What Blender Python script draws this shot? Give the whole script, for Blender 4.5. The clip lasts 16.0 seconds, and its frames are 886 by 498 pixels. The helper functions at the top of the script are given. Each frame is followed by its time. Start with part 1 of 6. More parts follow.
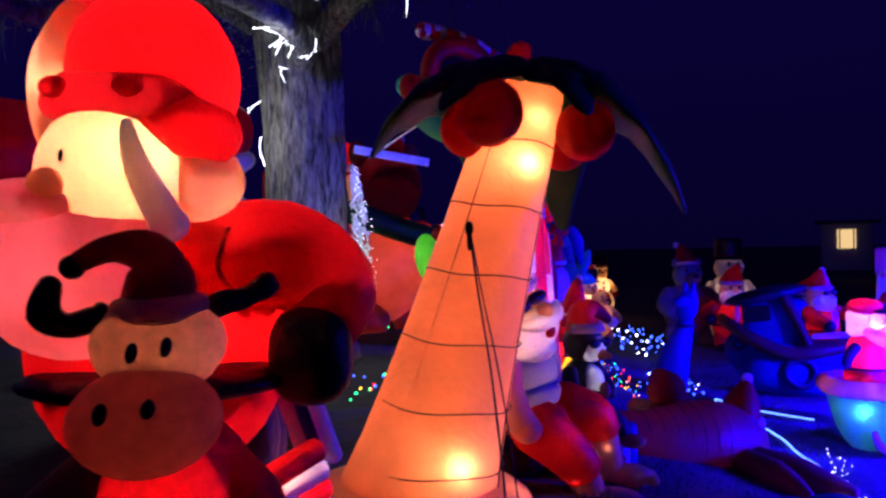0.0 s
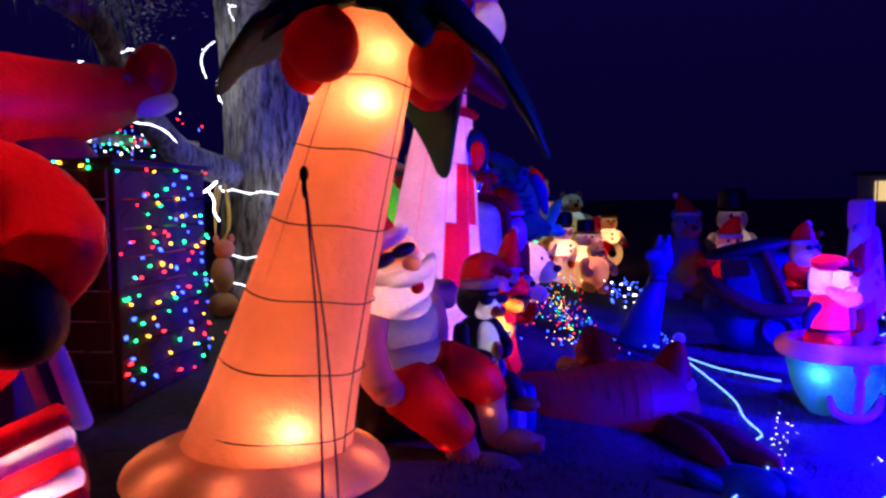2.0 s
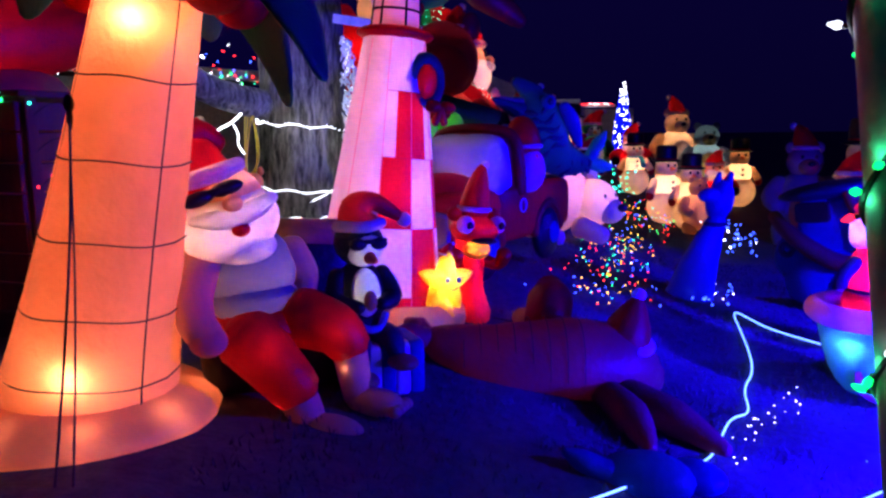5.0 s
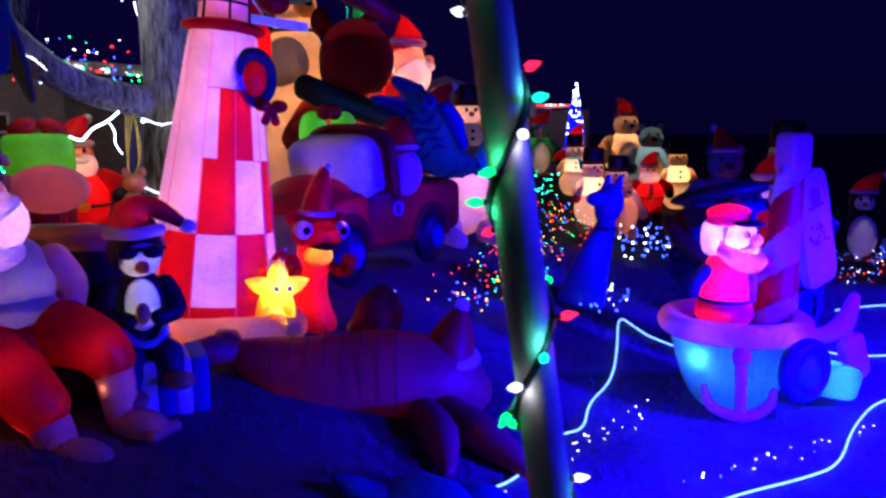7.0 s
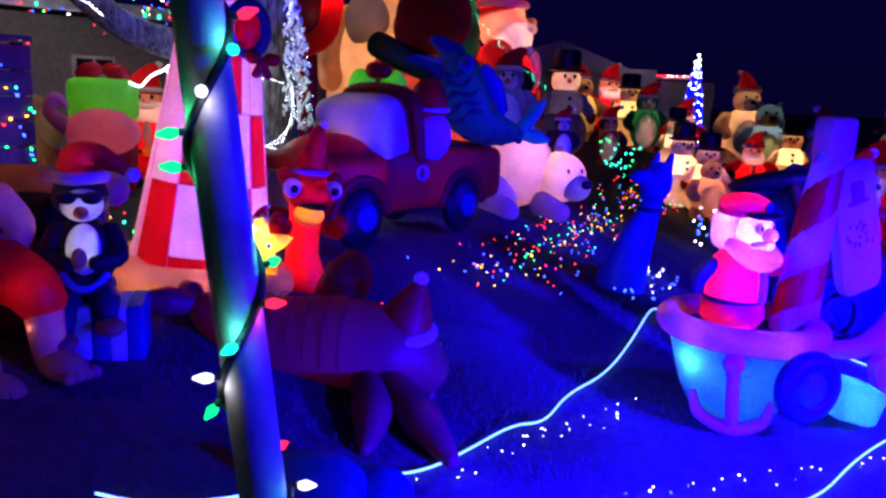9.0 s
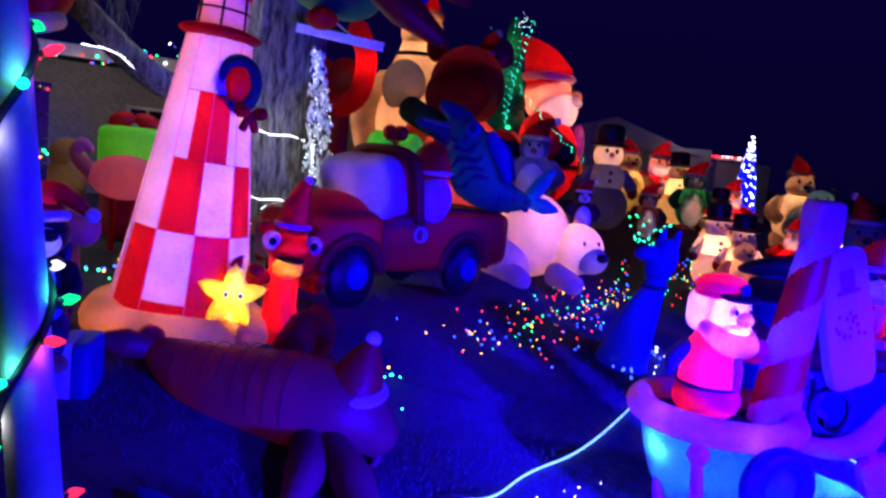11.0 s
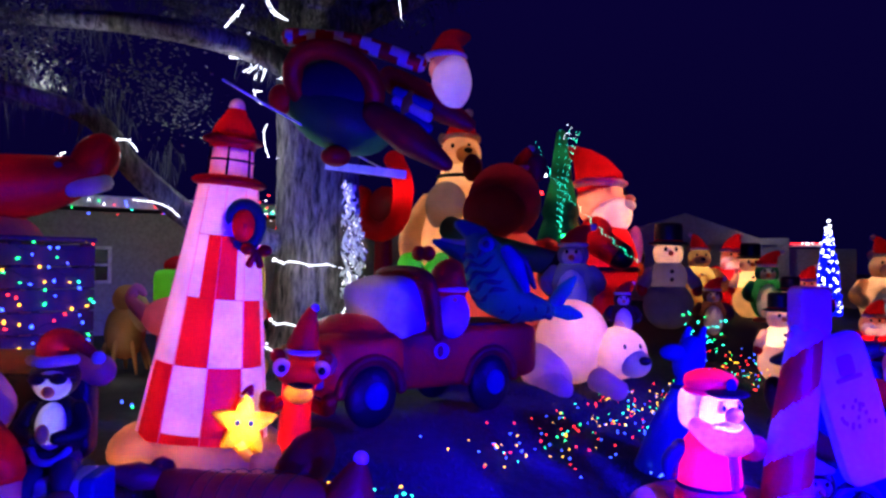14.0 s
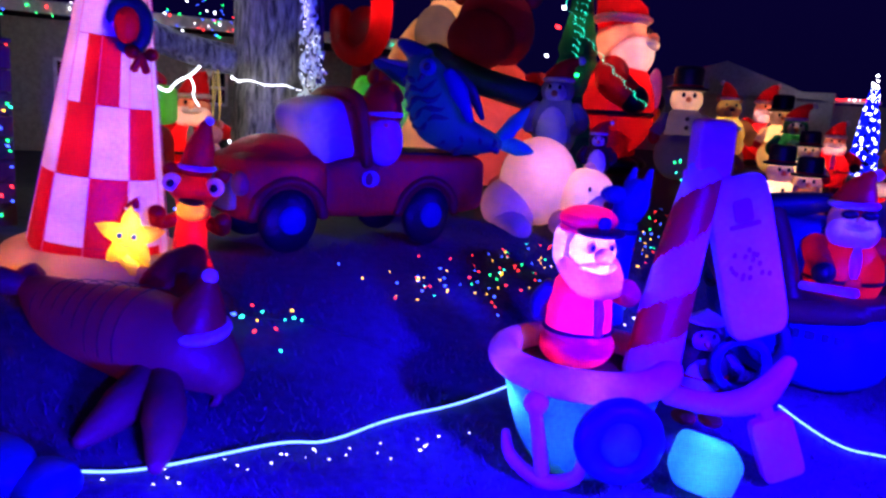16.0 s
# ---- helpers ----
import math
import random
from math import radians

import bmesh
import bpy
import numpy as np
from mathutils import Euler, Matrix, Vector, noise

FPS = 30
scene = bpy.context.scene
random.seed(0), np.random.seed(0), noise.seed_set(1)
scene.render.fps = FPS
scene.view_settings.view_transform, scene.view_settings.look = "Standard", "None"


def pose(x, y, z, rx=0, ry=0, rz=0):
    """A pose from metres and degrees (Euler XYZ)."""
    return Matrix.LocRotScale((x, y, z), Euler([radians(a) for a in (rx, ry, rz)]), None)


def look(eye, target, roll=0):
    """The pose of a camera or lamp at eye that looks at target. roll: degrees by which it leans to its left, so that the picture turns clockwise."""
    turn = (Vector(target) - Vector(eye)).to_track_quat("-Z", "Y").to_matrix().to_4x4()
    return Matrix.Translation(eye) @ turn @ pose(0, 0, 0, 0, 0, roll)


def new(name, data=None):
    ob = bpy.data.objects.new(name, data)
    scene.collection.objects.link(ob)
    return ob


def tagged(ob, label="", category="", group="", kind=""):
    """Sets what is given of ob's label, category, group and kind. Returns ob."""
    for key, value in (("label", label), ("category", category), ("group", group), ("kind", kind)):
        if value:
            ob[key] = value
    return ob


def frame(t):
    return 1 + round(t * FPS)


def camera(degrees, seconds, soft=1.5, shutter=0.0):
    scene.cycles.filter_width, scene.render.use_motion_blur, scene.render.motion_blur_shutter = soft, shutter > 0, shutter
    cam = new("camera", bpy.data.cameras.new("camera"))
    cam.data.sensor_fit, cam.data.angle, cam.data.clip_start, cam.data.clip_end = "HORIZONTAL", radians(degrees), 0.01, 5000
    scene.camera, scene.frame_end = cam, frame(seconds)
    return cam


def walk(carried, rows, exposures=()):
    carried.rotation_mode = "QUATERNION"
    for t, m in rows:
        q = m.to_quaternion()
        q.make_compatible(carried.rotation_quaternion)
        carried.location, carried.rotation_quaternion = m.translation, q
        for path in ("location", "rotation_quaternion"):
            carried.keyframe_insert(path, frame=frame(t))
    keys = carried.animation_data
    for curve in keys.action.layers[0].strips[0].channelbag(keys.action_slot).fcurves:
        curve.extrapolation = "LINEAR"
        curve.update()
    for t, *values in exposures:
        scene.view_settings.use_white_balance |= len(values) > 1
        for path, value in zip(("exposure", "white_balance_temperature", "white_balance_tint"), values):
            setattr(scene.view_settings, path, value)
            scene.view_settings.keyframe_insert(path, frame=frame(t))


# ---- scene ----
cam = camera(61.4, 16.0, 2.5, 0.4)
METRES, EYE, TILT, LEAN, TURN = 6.6, 1.65, 0.0, 1.0, 0.0
ROWS = [
    (0.0, 0.0, 0.0, 0.0, 0.0, 0.0, -0.0),
    (0.5, 0.0196, 0.0175, -0.0022, -1.04, 1.04, -0.69),
    (1.0, 0.0466, 0.037, -0.0011, -1.5, -0.77, 0.21),
    (1.5, 0.0866, 0.0415, -0.0017, 0.6, -2.71, 0.51),
    (2.0, 0.1281, 0.0493, -0.0, 2.99, -3.94, -0.49),
    (2.5, 0.1649, 0.0702, -0.0008, 2.73, -5.4, -0.34),
    (3.0, 0.2043, 0.0836, -0.0003, 3.97, -6.94, 1.09),
    (5.5, 0.3631, 0.1803, 0.0014, 17.15, -9.32, -0.84),
    (6.0, 0.3866, 0.2031, 0.0036, 14.2, -6.41, -1.55),
    (6.5, 0.4227, 0.2116, 0.0022, 13.99, -7.34, -0.81),
    (7.0, 0.4582, 0.2266, 0.0021, 14.34, -9.13, -0.68),
    (7.5, 0.487, 0.2548, 0.0014, 11.82, -9.76, -0.72),
    (8.0, 0.5146, 0.2734, 0.0022, 12.72, -9.87, -1.64),
    (8.5, 0.5439, 0.2852, 0.0047, 20.69, -11.8, -2.01),
    (11.0, 0.6291, 0.3406, 0.0073, 29.19, -7.52, -6.53),
    (11.5, 0.6539, 0.3275, 0.0086, 32.22, -4.23, -6.72),
    (12.0, 0.6684, 0.3267, 0.0134, 34.8, -2.53, -4.29),
    (12.5, 0.6922, 0.3377, 0.0145, 37.25, -2.31, -4.33),
    (13.0, 0.7057, 0.342, 0.0168, 37.52, -0.94, -3.22),
    (13.5, 0.7129, 0.3469, 0.0186, 37.21, 0.26, -2.07),
    (14.0, 0.717, 0.366, 0.0168, 35.64, 0.8, -1.44),
    (14.5, 0.7284, 0.3944, 0.0119, 36.01, -0.94, -3.29),
    (15.0, 0.7548, 0.4233, 0.0085, 35.76, -4.45, -3.22),
    (15.5, 0.7844, 0.4513, 0.0065, 38.49, -8.76, -4.09),
    (16.0, 0.7939, 0.4908, 0.0027, 39.19, -11.44, -4.39),
]
walk(cam, [(t, pose(0, 0, EYE, TILT, LEAN, TURN) @ pose(METRES * x, METRES * y, METRES * z, 90 + pitch, roll, yaw)) for t, x, y, z, yaw, pitch, roll in ROWS], [(0.0, 0.18), (16.0, 0.18)])

# ---- light ----
world = bpy.data.worlds.new("night")
scene.world = world
world.use_nodes = True
wn, wl = world.node_tree.nodes, world.node_tree.links
rise = wn.new("ShaderNodeMapRange")
rise.inputs["From Min"].default_value, rise.inputs["From Max"].default_value = 0.0, 0.45
rise.inputs["To Min"].default_value, rise.inputs["To Max"].default_value = 0.036, 0.066
split = wn.new("ShaderNodeSeparateXYZ")
wl.new(wn.new("ShaderNodeTexCoord").outputs["Generated"], split.inputs[0])
wl.new(split.outputs["Z"], rise.inputs["Value"])
wn["Background"].inputs[0].default_value = (0.04, 0.014, 0.5, 1)
wl.new(rise.outputs["Result"], wn["Background"].inputs[1])


def lamp(name, x, y, z, watts, colour=(1, 0.7, 0.5), radius=0.03):
    data = bpy.data.lights.new(name, "POINT")
    warm = 0.8 if colour[0] == 1 else 1.0
    data.energy, data.color, data.shadow_soft_size = watts, (colour[0], colour[1] * warm, colour[2] * warm), radius
    ob = new(name, data)
    ob.location = (x, y, z)
    return ob


def flood(eye, target, watts, colour, cone=90, radius=0.15):
    data = bpy.data.lights.new("flood_lamp", "SPOT")
    data.energy, data.color, data.shadow_soft_size = watts, colour, radius
    data.spot_size, data.spot_blend = radians(cone), 0.7
    ob = new("flood_lamp", data)
    ob.matrix_world = look(eye, target)
    return ob


BLUE = (0.007, 0.0, 1.0)
flood((6.4, 4.9, 2.0), (4.3, 6.5, 0.0), 13500, BLUE, 54)
flood((3.62, 4.4, 0.2), (2.9, 5.6, 0.05), 1300, BLUE, 150, 0.08)
flood((5.2, 4.6, 0.3), (4.3, 6.2, 0.05), 900, BLUE, 140, 0.08)
flood((6.6, 4.2, 1.9), (0.6, 4.1, 0.8), 2100, BLUE, 42)
flood((5.6, 6.0, 1.3), (4.0, 8.7, 0.4), 2300, BLUE, 60, 0.1)
flood((8.5, 9.5, 2.6), (4.6, 8.8, 0.4), 6000, BLUE, 62)

# ---- materials ----


def nodes_of(name):
    m = bpy.data.materials.new(name)
    m.use_nodes = True
    t = m.node_tree
    t.nodes.clear()
    return m, t, t.nodes.new("ShaderNodeOutputMaterial")


def lin(r, g, b):
    return tuple(((c / 255) / 12.92 if c < 11 else ((c / 255 + 0.055) / 1.055) ** 2.4) for c in (r, g, b)) + (1,)


def fabric(name, rgb, through_light=0.5, rough=0.42):
    """Thin nylon of an inflatable: a woven skin that lets light from its inside through."""
    m, t, out = nodes_of(name)
    tex = t.nodes.new("ShaderNodeTexCoord")
    big = t.nodes.new("ShaderNodeTexNoise")
    big.inputs["Scale"].default_value, big.inputs["Detail"].default_value = 3.5, 3
    fine = t.nodes.new("ShaderNodeTexNoise")
    fine.inputs["Scale"].default_value, fine.inputs["Detail"].default_value = 28, 4
    for n in (big, fine):
        t.links.new(tex.outputs["Object"], n.inputs["Vector"])
    ramp = t.nodes.new("ShaderNodeMapRange")
    ramp.inputs["From Min"].default_value, ramp.inputs["From Max"].default_value = 0.3, 0.7
    ramp.inputs["To Min"].default_value, ramp.inputs["To Max"].default_value = 0.82, 1.1
    t.links.new(big.outputs["Fac"], ramp.inputs["Value"])
    col = t.nodes.new("ShaderNodeMix")
    col.data_type, col.blend_type = "RGBA", "MULTIPLY"
    col.inputs["Factor"].default_value = 1
    col.inputs["A"].default_value = lin(*rgb)
    t.links.new(ramp.outputs["Result"], col.inputs["B"])
    bump = t.nodes.new("ShaderNodeBump")
    bump.inputs["Strength"].default_value, bump.inputs["Distance"].default_value = 0.35, 0.02
    add = t.nodes.new("ShaderNodeMath")
    add.operation = "ADD"
    t.links.new(fine.outputs["Fac"], add.inputs[0])
    t.links.new(big.outputs["Fac"], add.inputs[1])
    t.links.new(add.outputs[0], bump.inputs["Height"])
    skin = t.nodes.new("ShaderNodeBsdfPrincipled")
    skin.inputs["Roughness"].default_value = rough
    skin.inputs["Specular IOR Level"].default_value = 0.3
    thin = t.nodes.new("ShaderNodeBsdfTranslucent")
    mix = t.nodes.new("ShaderNodeMixShader")
    mix.inputs[0].default_value = through_light
    t.links.new(col.outputs["Result"], skin.inputs["Base Color"])
    t.links.new(col.outputs["Result"], thin.inputs["Color"])
    for n in (skin, thin):
        t.links.new(bump.outputs["Normal"], n.inputs["Normal"])
    t.links.new(skin.outputs[0], mix.inputs[1])
    t.links.new(thin.outputs[0], mix.inputs[2])
    t.links.new(mix.outputs[0], out.inputs["Surface"])
    return m


def glow(name, rgb, strength, sampled=False):
    m, t, out = nodes_of(name)
    e = t.nodes.new("ShaderNodeEmission")
    e.inputs[0].default_value, e.inputs[1].default_value = lin(*rgb), strength
    t.links.new(e.outputs[0], out.inputs["Surface"])
    if not sampled:
        m.cycles.emission_sampling = "NONE"
    return m


def solid(name, rgb, rough=0.6, metal=0.0, rgb2=None, scale=6.0, bump=0.3, stretch=(1, 1, 1), dist=0.02):
    m, t, out = nodes_of(name)
    tex = t.nodes.new("ShaderNodeTexCoord")
    mp = t.nodes.new("ShaderNodeMapping")
    mp.inputs["Scale"].default_value = stretch
    t.links.new(tex.outputs["Object"], mp.inputs["Vector"])
    n = t.nodes.new("ShaderNodeTexNoise")
    n.inputs["Scale"].default_value, n.inputs["Detail"].default_value, n.inputs["Roughness"].default_value = scale, 6, 0.65
    t.links.new(mp.outputs[0], n.inputs["Vector"])
    r = t.nodes.new("ShaderNodeValToRGB")
    r.color_ramp.elements[0].position, r.color_ramp.elements[1].position = 0.35, 0.65
    r.color_ramp.elements[0].color = lin(*rgb)
    r.color_ramp.elements[1].color = lin(*(rgb2 or [min(255, int(c * 1.25 + 4)) for c in rgb]))
    t.links.new(n.outputs["Fac"], r.inputs[0])
    b = t.nodes.new("ShaderNodeBump")
    b.inputs["Strength"].default_value, b.inputs["Distance"].default_value = bump, dist
    t.links.new(n.outputs["Fac"], b.inputs["Height"])
    p = t.nodes.new("ShaderNodeBsdfPrincipled")
    p.inputs["Roughness"].default_value, p.inputs["Metallic"].default_value = rough, metal
    t.links.new(r.outputs[0], p.inputs["Base Color"])
    t.links.new(b.outputs[0], p.inputs["Normal"])
    t.links.new(p.outputs[0], out.inputs["Surface"])
    return m


RED = fabric("red_nylon", (214, 22, 30))
CRIMSON = fabric("crimson_nylon", (224, 20, 78))
DRED = fabric("dark_red_nylon", (176, 26, 38))
WHITE = fabric("white_nylon", (235, 228, 220))
CREAM = fabric("cream_nylon", (236, 205, 165))
SKIN = fabric("peach_nylon", (238, 176, 138))
PINK = fabric("pink_nylon", (238, 140, 160))
BLACK = fabric("black_nylon", (22, 22, 26), 0.15)
NAVY = fabric("navy_nylon", (28, 34, 70), 0.25)
CLOTH_BLUE = fabric("blue_nylon", (34, 66, 150))
SKYBLUE = fabric("pale_blue_nylon", (120, 150, 205))
MARINE = fabric("marine_blue_nylon", (24, 74, 100))
TEAL = fabric("teal_nylon", (60, 170, 165))
GREEN = fabric("green_nylon", (40, 120, 70))
DGREEN = fabric("dark_green_nylon", (44, 112, 78), 0.4)
NEON = fabric("lime_nylon", (120, 225, 70))
BROWN = fabric("brown_nylon", (112, 66, 48), 0.35)
DBROWN = fabric("dark_brown_nylon", (58, 36, 32), 0.2)
TAN = fabric("tan_nylon", (214, 160, 104))
ORANGE = fabric("orange_nylon", (236, 146, 98), 0.55)
YELLOW = fabric("yellow_nylon", (252, 222, 60), 0.6)
GREY = fabric("grey_nylon", (140, 134, 150))
MAROON = fabric("maroon_nylon", (160, 48, 70))
LAVENDER = fabric("lavender_nylon", (176, 170, 214))
RUST = fabric("rust_nylon", (196, 92, 78))
CORD = solid("black_cord", (16, 14, 16), 0.8)
BARK = solid("oak_bark", (26, 23, 24), 0.9, rgb2=(138, 130, 126), scale=12, bump=1.0, stretch=(1.6, 1.6, 0.35), dist=0.06)
LEAF = solid("oak_leaf", (48, 50, 46), 0.8, rgb2=(88, 88, 80), scale=4)
MOSS = solid("tree_moss", (44, 45, 44), 0.9, rgb2=(84, 84, 82), scale=5)
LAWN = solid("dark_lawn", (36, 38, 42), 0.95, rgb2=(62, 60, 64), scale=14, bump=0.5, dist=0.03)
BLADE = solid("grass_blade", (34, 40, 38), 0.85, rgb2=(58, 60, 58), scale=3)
WOOD = solid("stained_wood", (58, 32, 24), 0.7, rgb2=(98, 58, 42), scale=7, stretch=(1, 1, 0.15))
POLE = solid("painted_pole", (150, 142, 136), 0.8, rgb2=(196, 188, 180), scale=5)
STUCCO = solid("grey_stucco", (150, 146, 142), 0.9, rgb2=(176, 172, 166), scale=14)
ROOF = solid("dark_shingle", (48, 46, 50), 0.9, rgb2=(84, 80, 82), scale=12)
TRIM = solid("white_trim", (206, 204, 200), 0.6)
GLASS = solid("dark_pane", (14, 16, 22), 0.12)
PLASTIC = solid("clear_wrap", (196, 206, 220), 0.15, rgb2=(236, 240, 246), scale=20)
L_WHITE = glow("white_rope_light", (232, 240, 255), 7.0, True)
L_CYAN = glow("blue_white_rope_light", (84, 122, 255), 6.5)
BULBS = {
    "r": glow("red_bulb", (255, 40, 50), 6), "g": glow("green_bulb", (30, 255, 130), 6),
    "b": glow("blue_bulb", (50, 80, 255), 8), "y": glow("amber_bulb", (255, 180, 50), 6),
    "B": glow("deep_blue_bulb", (6, 14, 255), 2.2), "w": glow("white_bulb", (230, 235, 255), 9), "c": glow("cyan_bulb", (40, 235, 200), 7),
}

# ---- shape builders ----


def rotation(rot):
    return np.array(Euler([radians(a) for a in rot]).to_matrix())


class Puff:
    """Pieces of one inflated skin: rounded lumps and tubes, with the faces that lie inside another piece taken out."""

    def __init__(self):
        self.pieces, self.names, self.now = [], [], "body"

    def ball(self, c, r, mat, rot=(0, 0, 0), e=(1, 1), n=(22, 14)):
        c, r = np.array(c, float), np.array((r, r, r) if not hasattr(r, "__len__") else r, float)
        m = rotation(rot)
        cols, rows = n

        def power(v, p):
            return np.sign(v) * np.abs(v) ** p

        verts, faces = [], []
        for i in range(rows + 1):
            a = -math.pi / 2 + math.pi * i / rows
            for j in range(cols):
                b = 2 * math.pi * j / cols
                verts.append((power(math.cos(a), e[0]) * power(math.cos(b), e[1]), power(math.cos(a), e[0]) * power(math.sin(b), e[1]), power(math.sin(a), e[0])))
        verts = (np.array(verts) * r) @ m.T + c
        for i in range(rows):
            for j in range(cols):
                k = (j + 1) % cols
                faces.append((i * cols + j, i * cols + k, (i + 1) * cols + k, (i + 1) * cols + j))

        def inside(p):
            q = np.abs((p - c) @ m) / r
            return (q[:, 0] ** (2 / e[1]) + q[:, 1] ** (2 / e[1])) ** (e[1] / e[0]) + q[:, 2] ** (2 / e[0]) < 0.965

        self.pieces.append((verts, faces, mat, inside))
        self.names.append(self.now)
        return self

    def box(self, c, half, mat, rot=(0, 0, 0), e=0.3):
        return self.ball(c, half, mat, rot, (e, e), (32, 18))

    def tube(self, pts, radii, mat, n=16, smooth=4, flat=1.0, bands=None):
        """A bent tube with round ends. bands: (material, count) of stripes that wind round it."""
        pts = np.array(pts, float)
        radii = np.array(radii if hasattr(radii, "__len__") else [radii] * len(pts), float)
        if smooth > 1 and len(pts) > 2:
            path, rad = [], []
            for i in range(len(pts) - 1):
                a, b, c, d = pts[max(i - 1, 0)], pts[i], pts[i + 1], pts[min(i + 2, len(pts) - 1)]
                for k in range(smooth):
                    t = k / smooth
                    path.append(0.5 * (2 * b + (c - a) * t + (2 * a - 5 * b + 4 * c - d) * t * t + (3 * b - a - 3 * c + d) * t ** 3))
                    rad.append(radii[i] * (1 - t) + radii[i + 1] * t)
            path.append(pts[-1])
            rad.append(radii[-1])
            pts, radii = np.array(path), np.array(rad)
        elif len(pts) == 2:
            steps = np.linspace(0, 1, 13 if bands else 4)[:, None]
            pts, radii = pts[0] * (1 - steps) + pts[1] * steps, radii[0] * (1 - steps[:, 0]) + radii[1] * steps[:, 0]
        d = np.gradient(pts, axis=0)
        d /= np.linalg.norm(d, axis=1)[:, None] + 1e-9
        side = np.cross(d[0], (0, 0, 1) if abs(d[0][2]) < 0.9 else (1, 0, 0))
        rings = []
        cap = [(-0.98, 0.2), (-0.8, 0.6), (-0.4, 0.92)]
        for i in range(len(pts)):
            side = side - d[i] * (side @ d[i])
            side /= np.linalg.norm(side)
            up = np.cross(side, d[i])
            offs = [(0, 1)]
            if i == 0:
                offs = cap + [(0, 1)]
            elif i == len(pts) - 1:
                offs = [(0, 1)] + [(-a, b) for a, b in reversed(cap)]
            for along, wide in offs:
                ring = []
                for j in range(n):
                    a = 2 * math.pi * j / n
                    ring.append(pts[i] + d[i] * along * radii[i] * 0.8 + radii[i] * wide * (side * math.cos(a) * flat + up * math.sin(a)))
                rings.append(ring)
        verts = np.array(rings).reshape(-1, 3)
        faces, mats = [], []
        for i in range(len(rings) - 1):
            for j in range(n):
                k = (j + 1) % n
                faces.append((i * n + k, i * n + j, (i + 1) * n + j, (i + 1) * n + k))
                if bands:
                    mats.append(bands[0] if ((i / len(rings)) * bands[1] + j / n) % 1 < 0.5 else mat)
        faces.append(tuple(range(n)))
        faces.append(tuple(range(len(verts) - 1, len(verts) - n - 1, -1)))
        if bands:
            mats += [mat, mat]

        def inside(p):
            best = np.full(len(p), 9.0)
            for i in range(len(pts) - 1):
                s = pts[i + 1] - pts[i]
                h = np.clip(((p - pts[i]) @ s) / (s @ s + 1e-9), 0, 1)
                r = radii[i] * (1 - h) + radii[i + 1] * h
                best = np.minimum(best, np.linalg.norm(p - pts[i] - h[:, None] * s, axis=1) / (r + 1e-6))
            return best < 0.97 * min(1, flat)

        self.pieces.append((verts, faces, mats or mat, inside))
        self.names.append(self.now)
        return self

    def mesh(self, name, origin=(0, 0, 0), scale=1.0, only=None):
        slots, verts, faces, index = [], [], [], []
        for i, (v, f, mat, _) in enumerate(self.pieces):
            if only and self.names[i] != only:
                continue
            hid = np.zeros(len(v), bool)
            for k, other in enumerate(self.pieces):
                if k != i:
                    hid |= other[3](v)
            base = len(verts)
            verts += [tuple((p - np.array(origin)) * scale) for p in v]
            for q, face in enumerate(f):
                if all(hid[a] for a in face):
                    continue
                m = mat[q] if isinstance(mat, list) else mat
                if m not in slots:
                    slots.append(m)
                faces.append(tuple(base + a for a in face))
                index.append(slots.index(m))
        data = bpy.data.meshes.new(name)
        data.from_pydata(verts, [], faces)
        for m in slots:
            data.materials.append(m)
        data.polygons.foreach_set("material_index", index)
        data.polygons.foreach_set("use_smooth", [True] * len(faces))
        bm = bmesh.new()
        bm.from_mesh(data)
        bmesh.ops.remove_doubles(bm, verts=bm.verts, dist=0.0004)
        bmesh.ops.delete(bm, geom=[v for v in bm.verts if not v.link_faces], context="VERTS")
        bmesh.ops.recalc_face_normals(bm, faces=bm.faces)
        bm.to_mesh(data)
        bm.free()
        return data

    def thing(self, name, at, label, category, group="", turn=0, origin=(0, 0, 0), scale=1.0, lean=0):
        ob = new(name, self.mesh(name, origin, scale))
        ob.matrix_world = pose(*at, lean, 0, turn)
        return tagged(ob, label, category, group)

    def split(self, name, at, label, category, group="", turn=0, scale=1.0):
        """A thing with one part for each name given to the pieces; what follows a colon tells like parts apart."""
        ob = new(name)
        ob.matrix_world = pose(*at, 0, 0, turn)
        for key in dict.fromkeys(self.names):
            child = new(key.split(":")[0], self.mesh(key.split(":")[0], scale=scale, only=key))
            child.parent = ob
            tagged(child)
        return tagged(ob, label, category, group)

    def part(self, name, parent, label=""):
        ob = new(name, self.mesh(name))
        ob.parent = parent
        return tagged(ob, label)


def empty(name, at, label, category, group="", turn=0):
    ob = new(name)
    ob.matrix_world = pose(*at, 0, 0, turn)
    return tagged(ob, label, category, group)


def part(name, bm, mats, parent, label="", smooth=False):
    data = bpy.data.meshes.new(name)
    bmesh.ops.recalc_face_normals(bm, faces=bm.faces)
    bm.to_mesh(data)
    bm.free()
    for m in mats if isinstance(mats, (list, tuple)) else (mats,):
        data.materials.append(m)
    if smooth:
        data.polygons.foreach_set("use_smooth", [True] * len(data.polygons))
    ob = new(name, data)
    ob.parent = parent
    return tagged(ob, label)


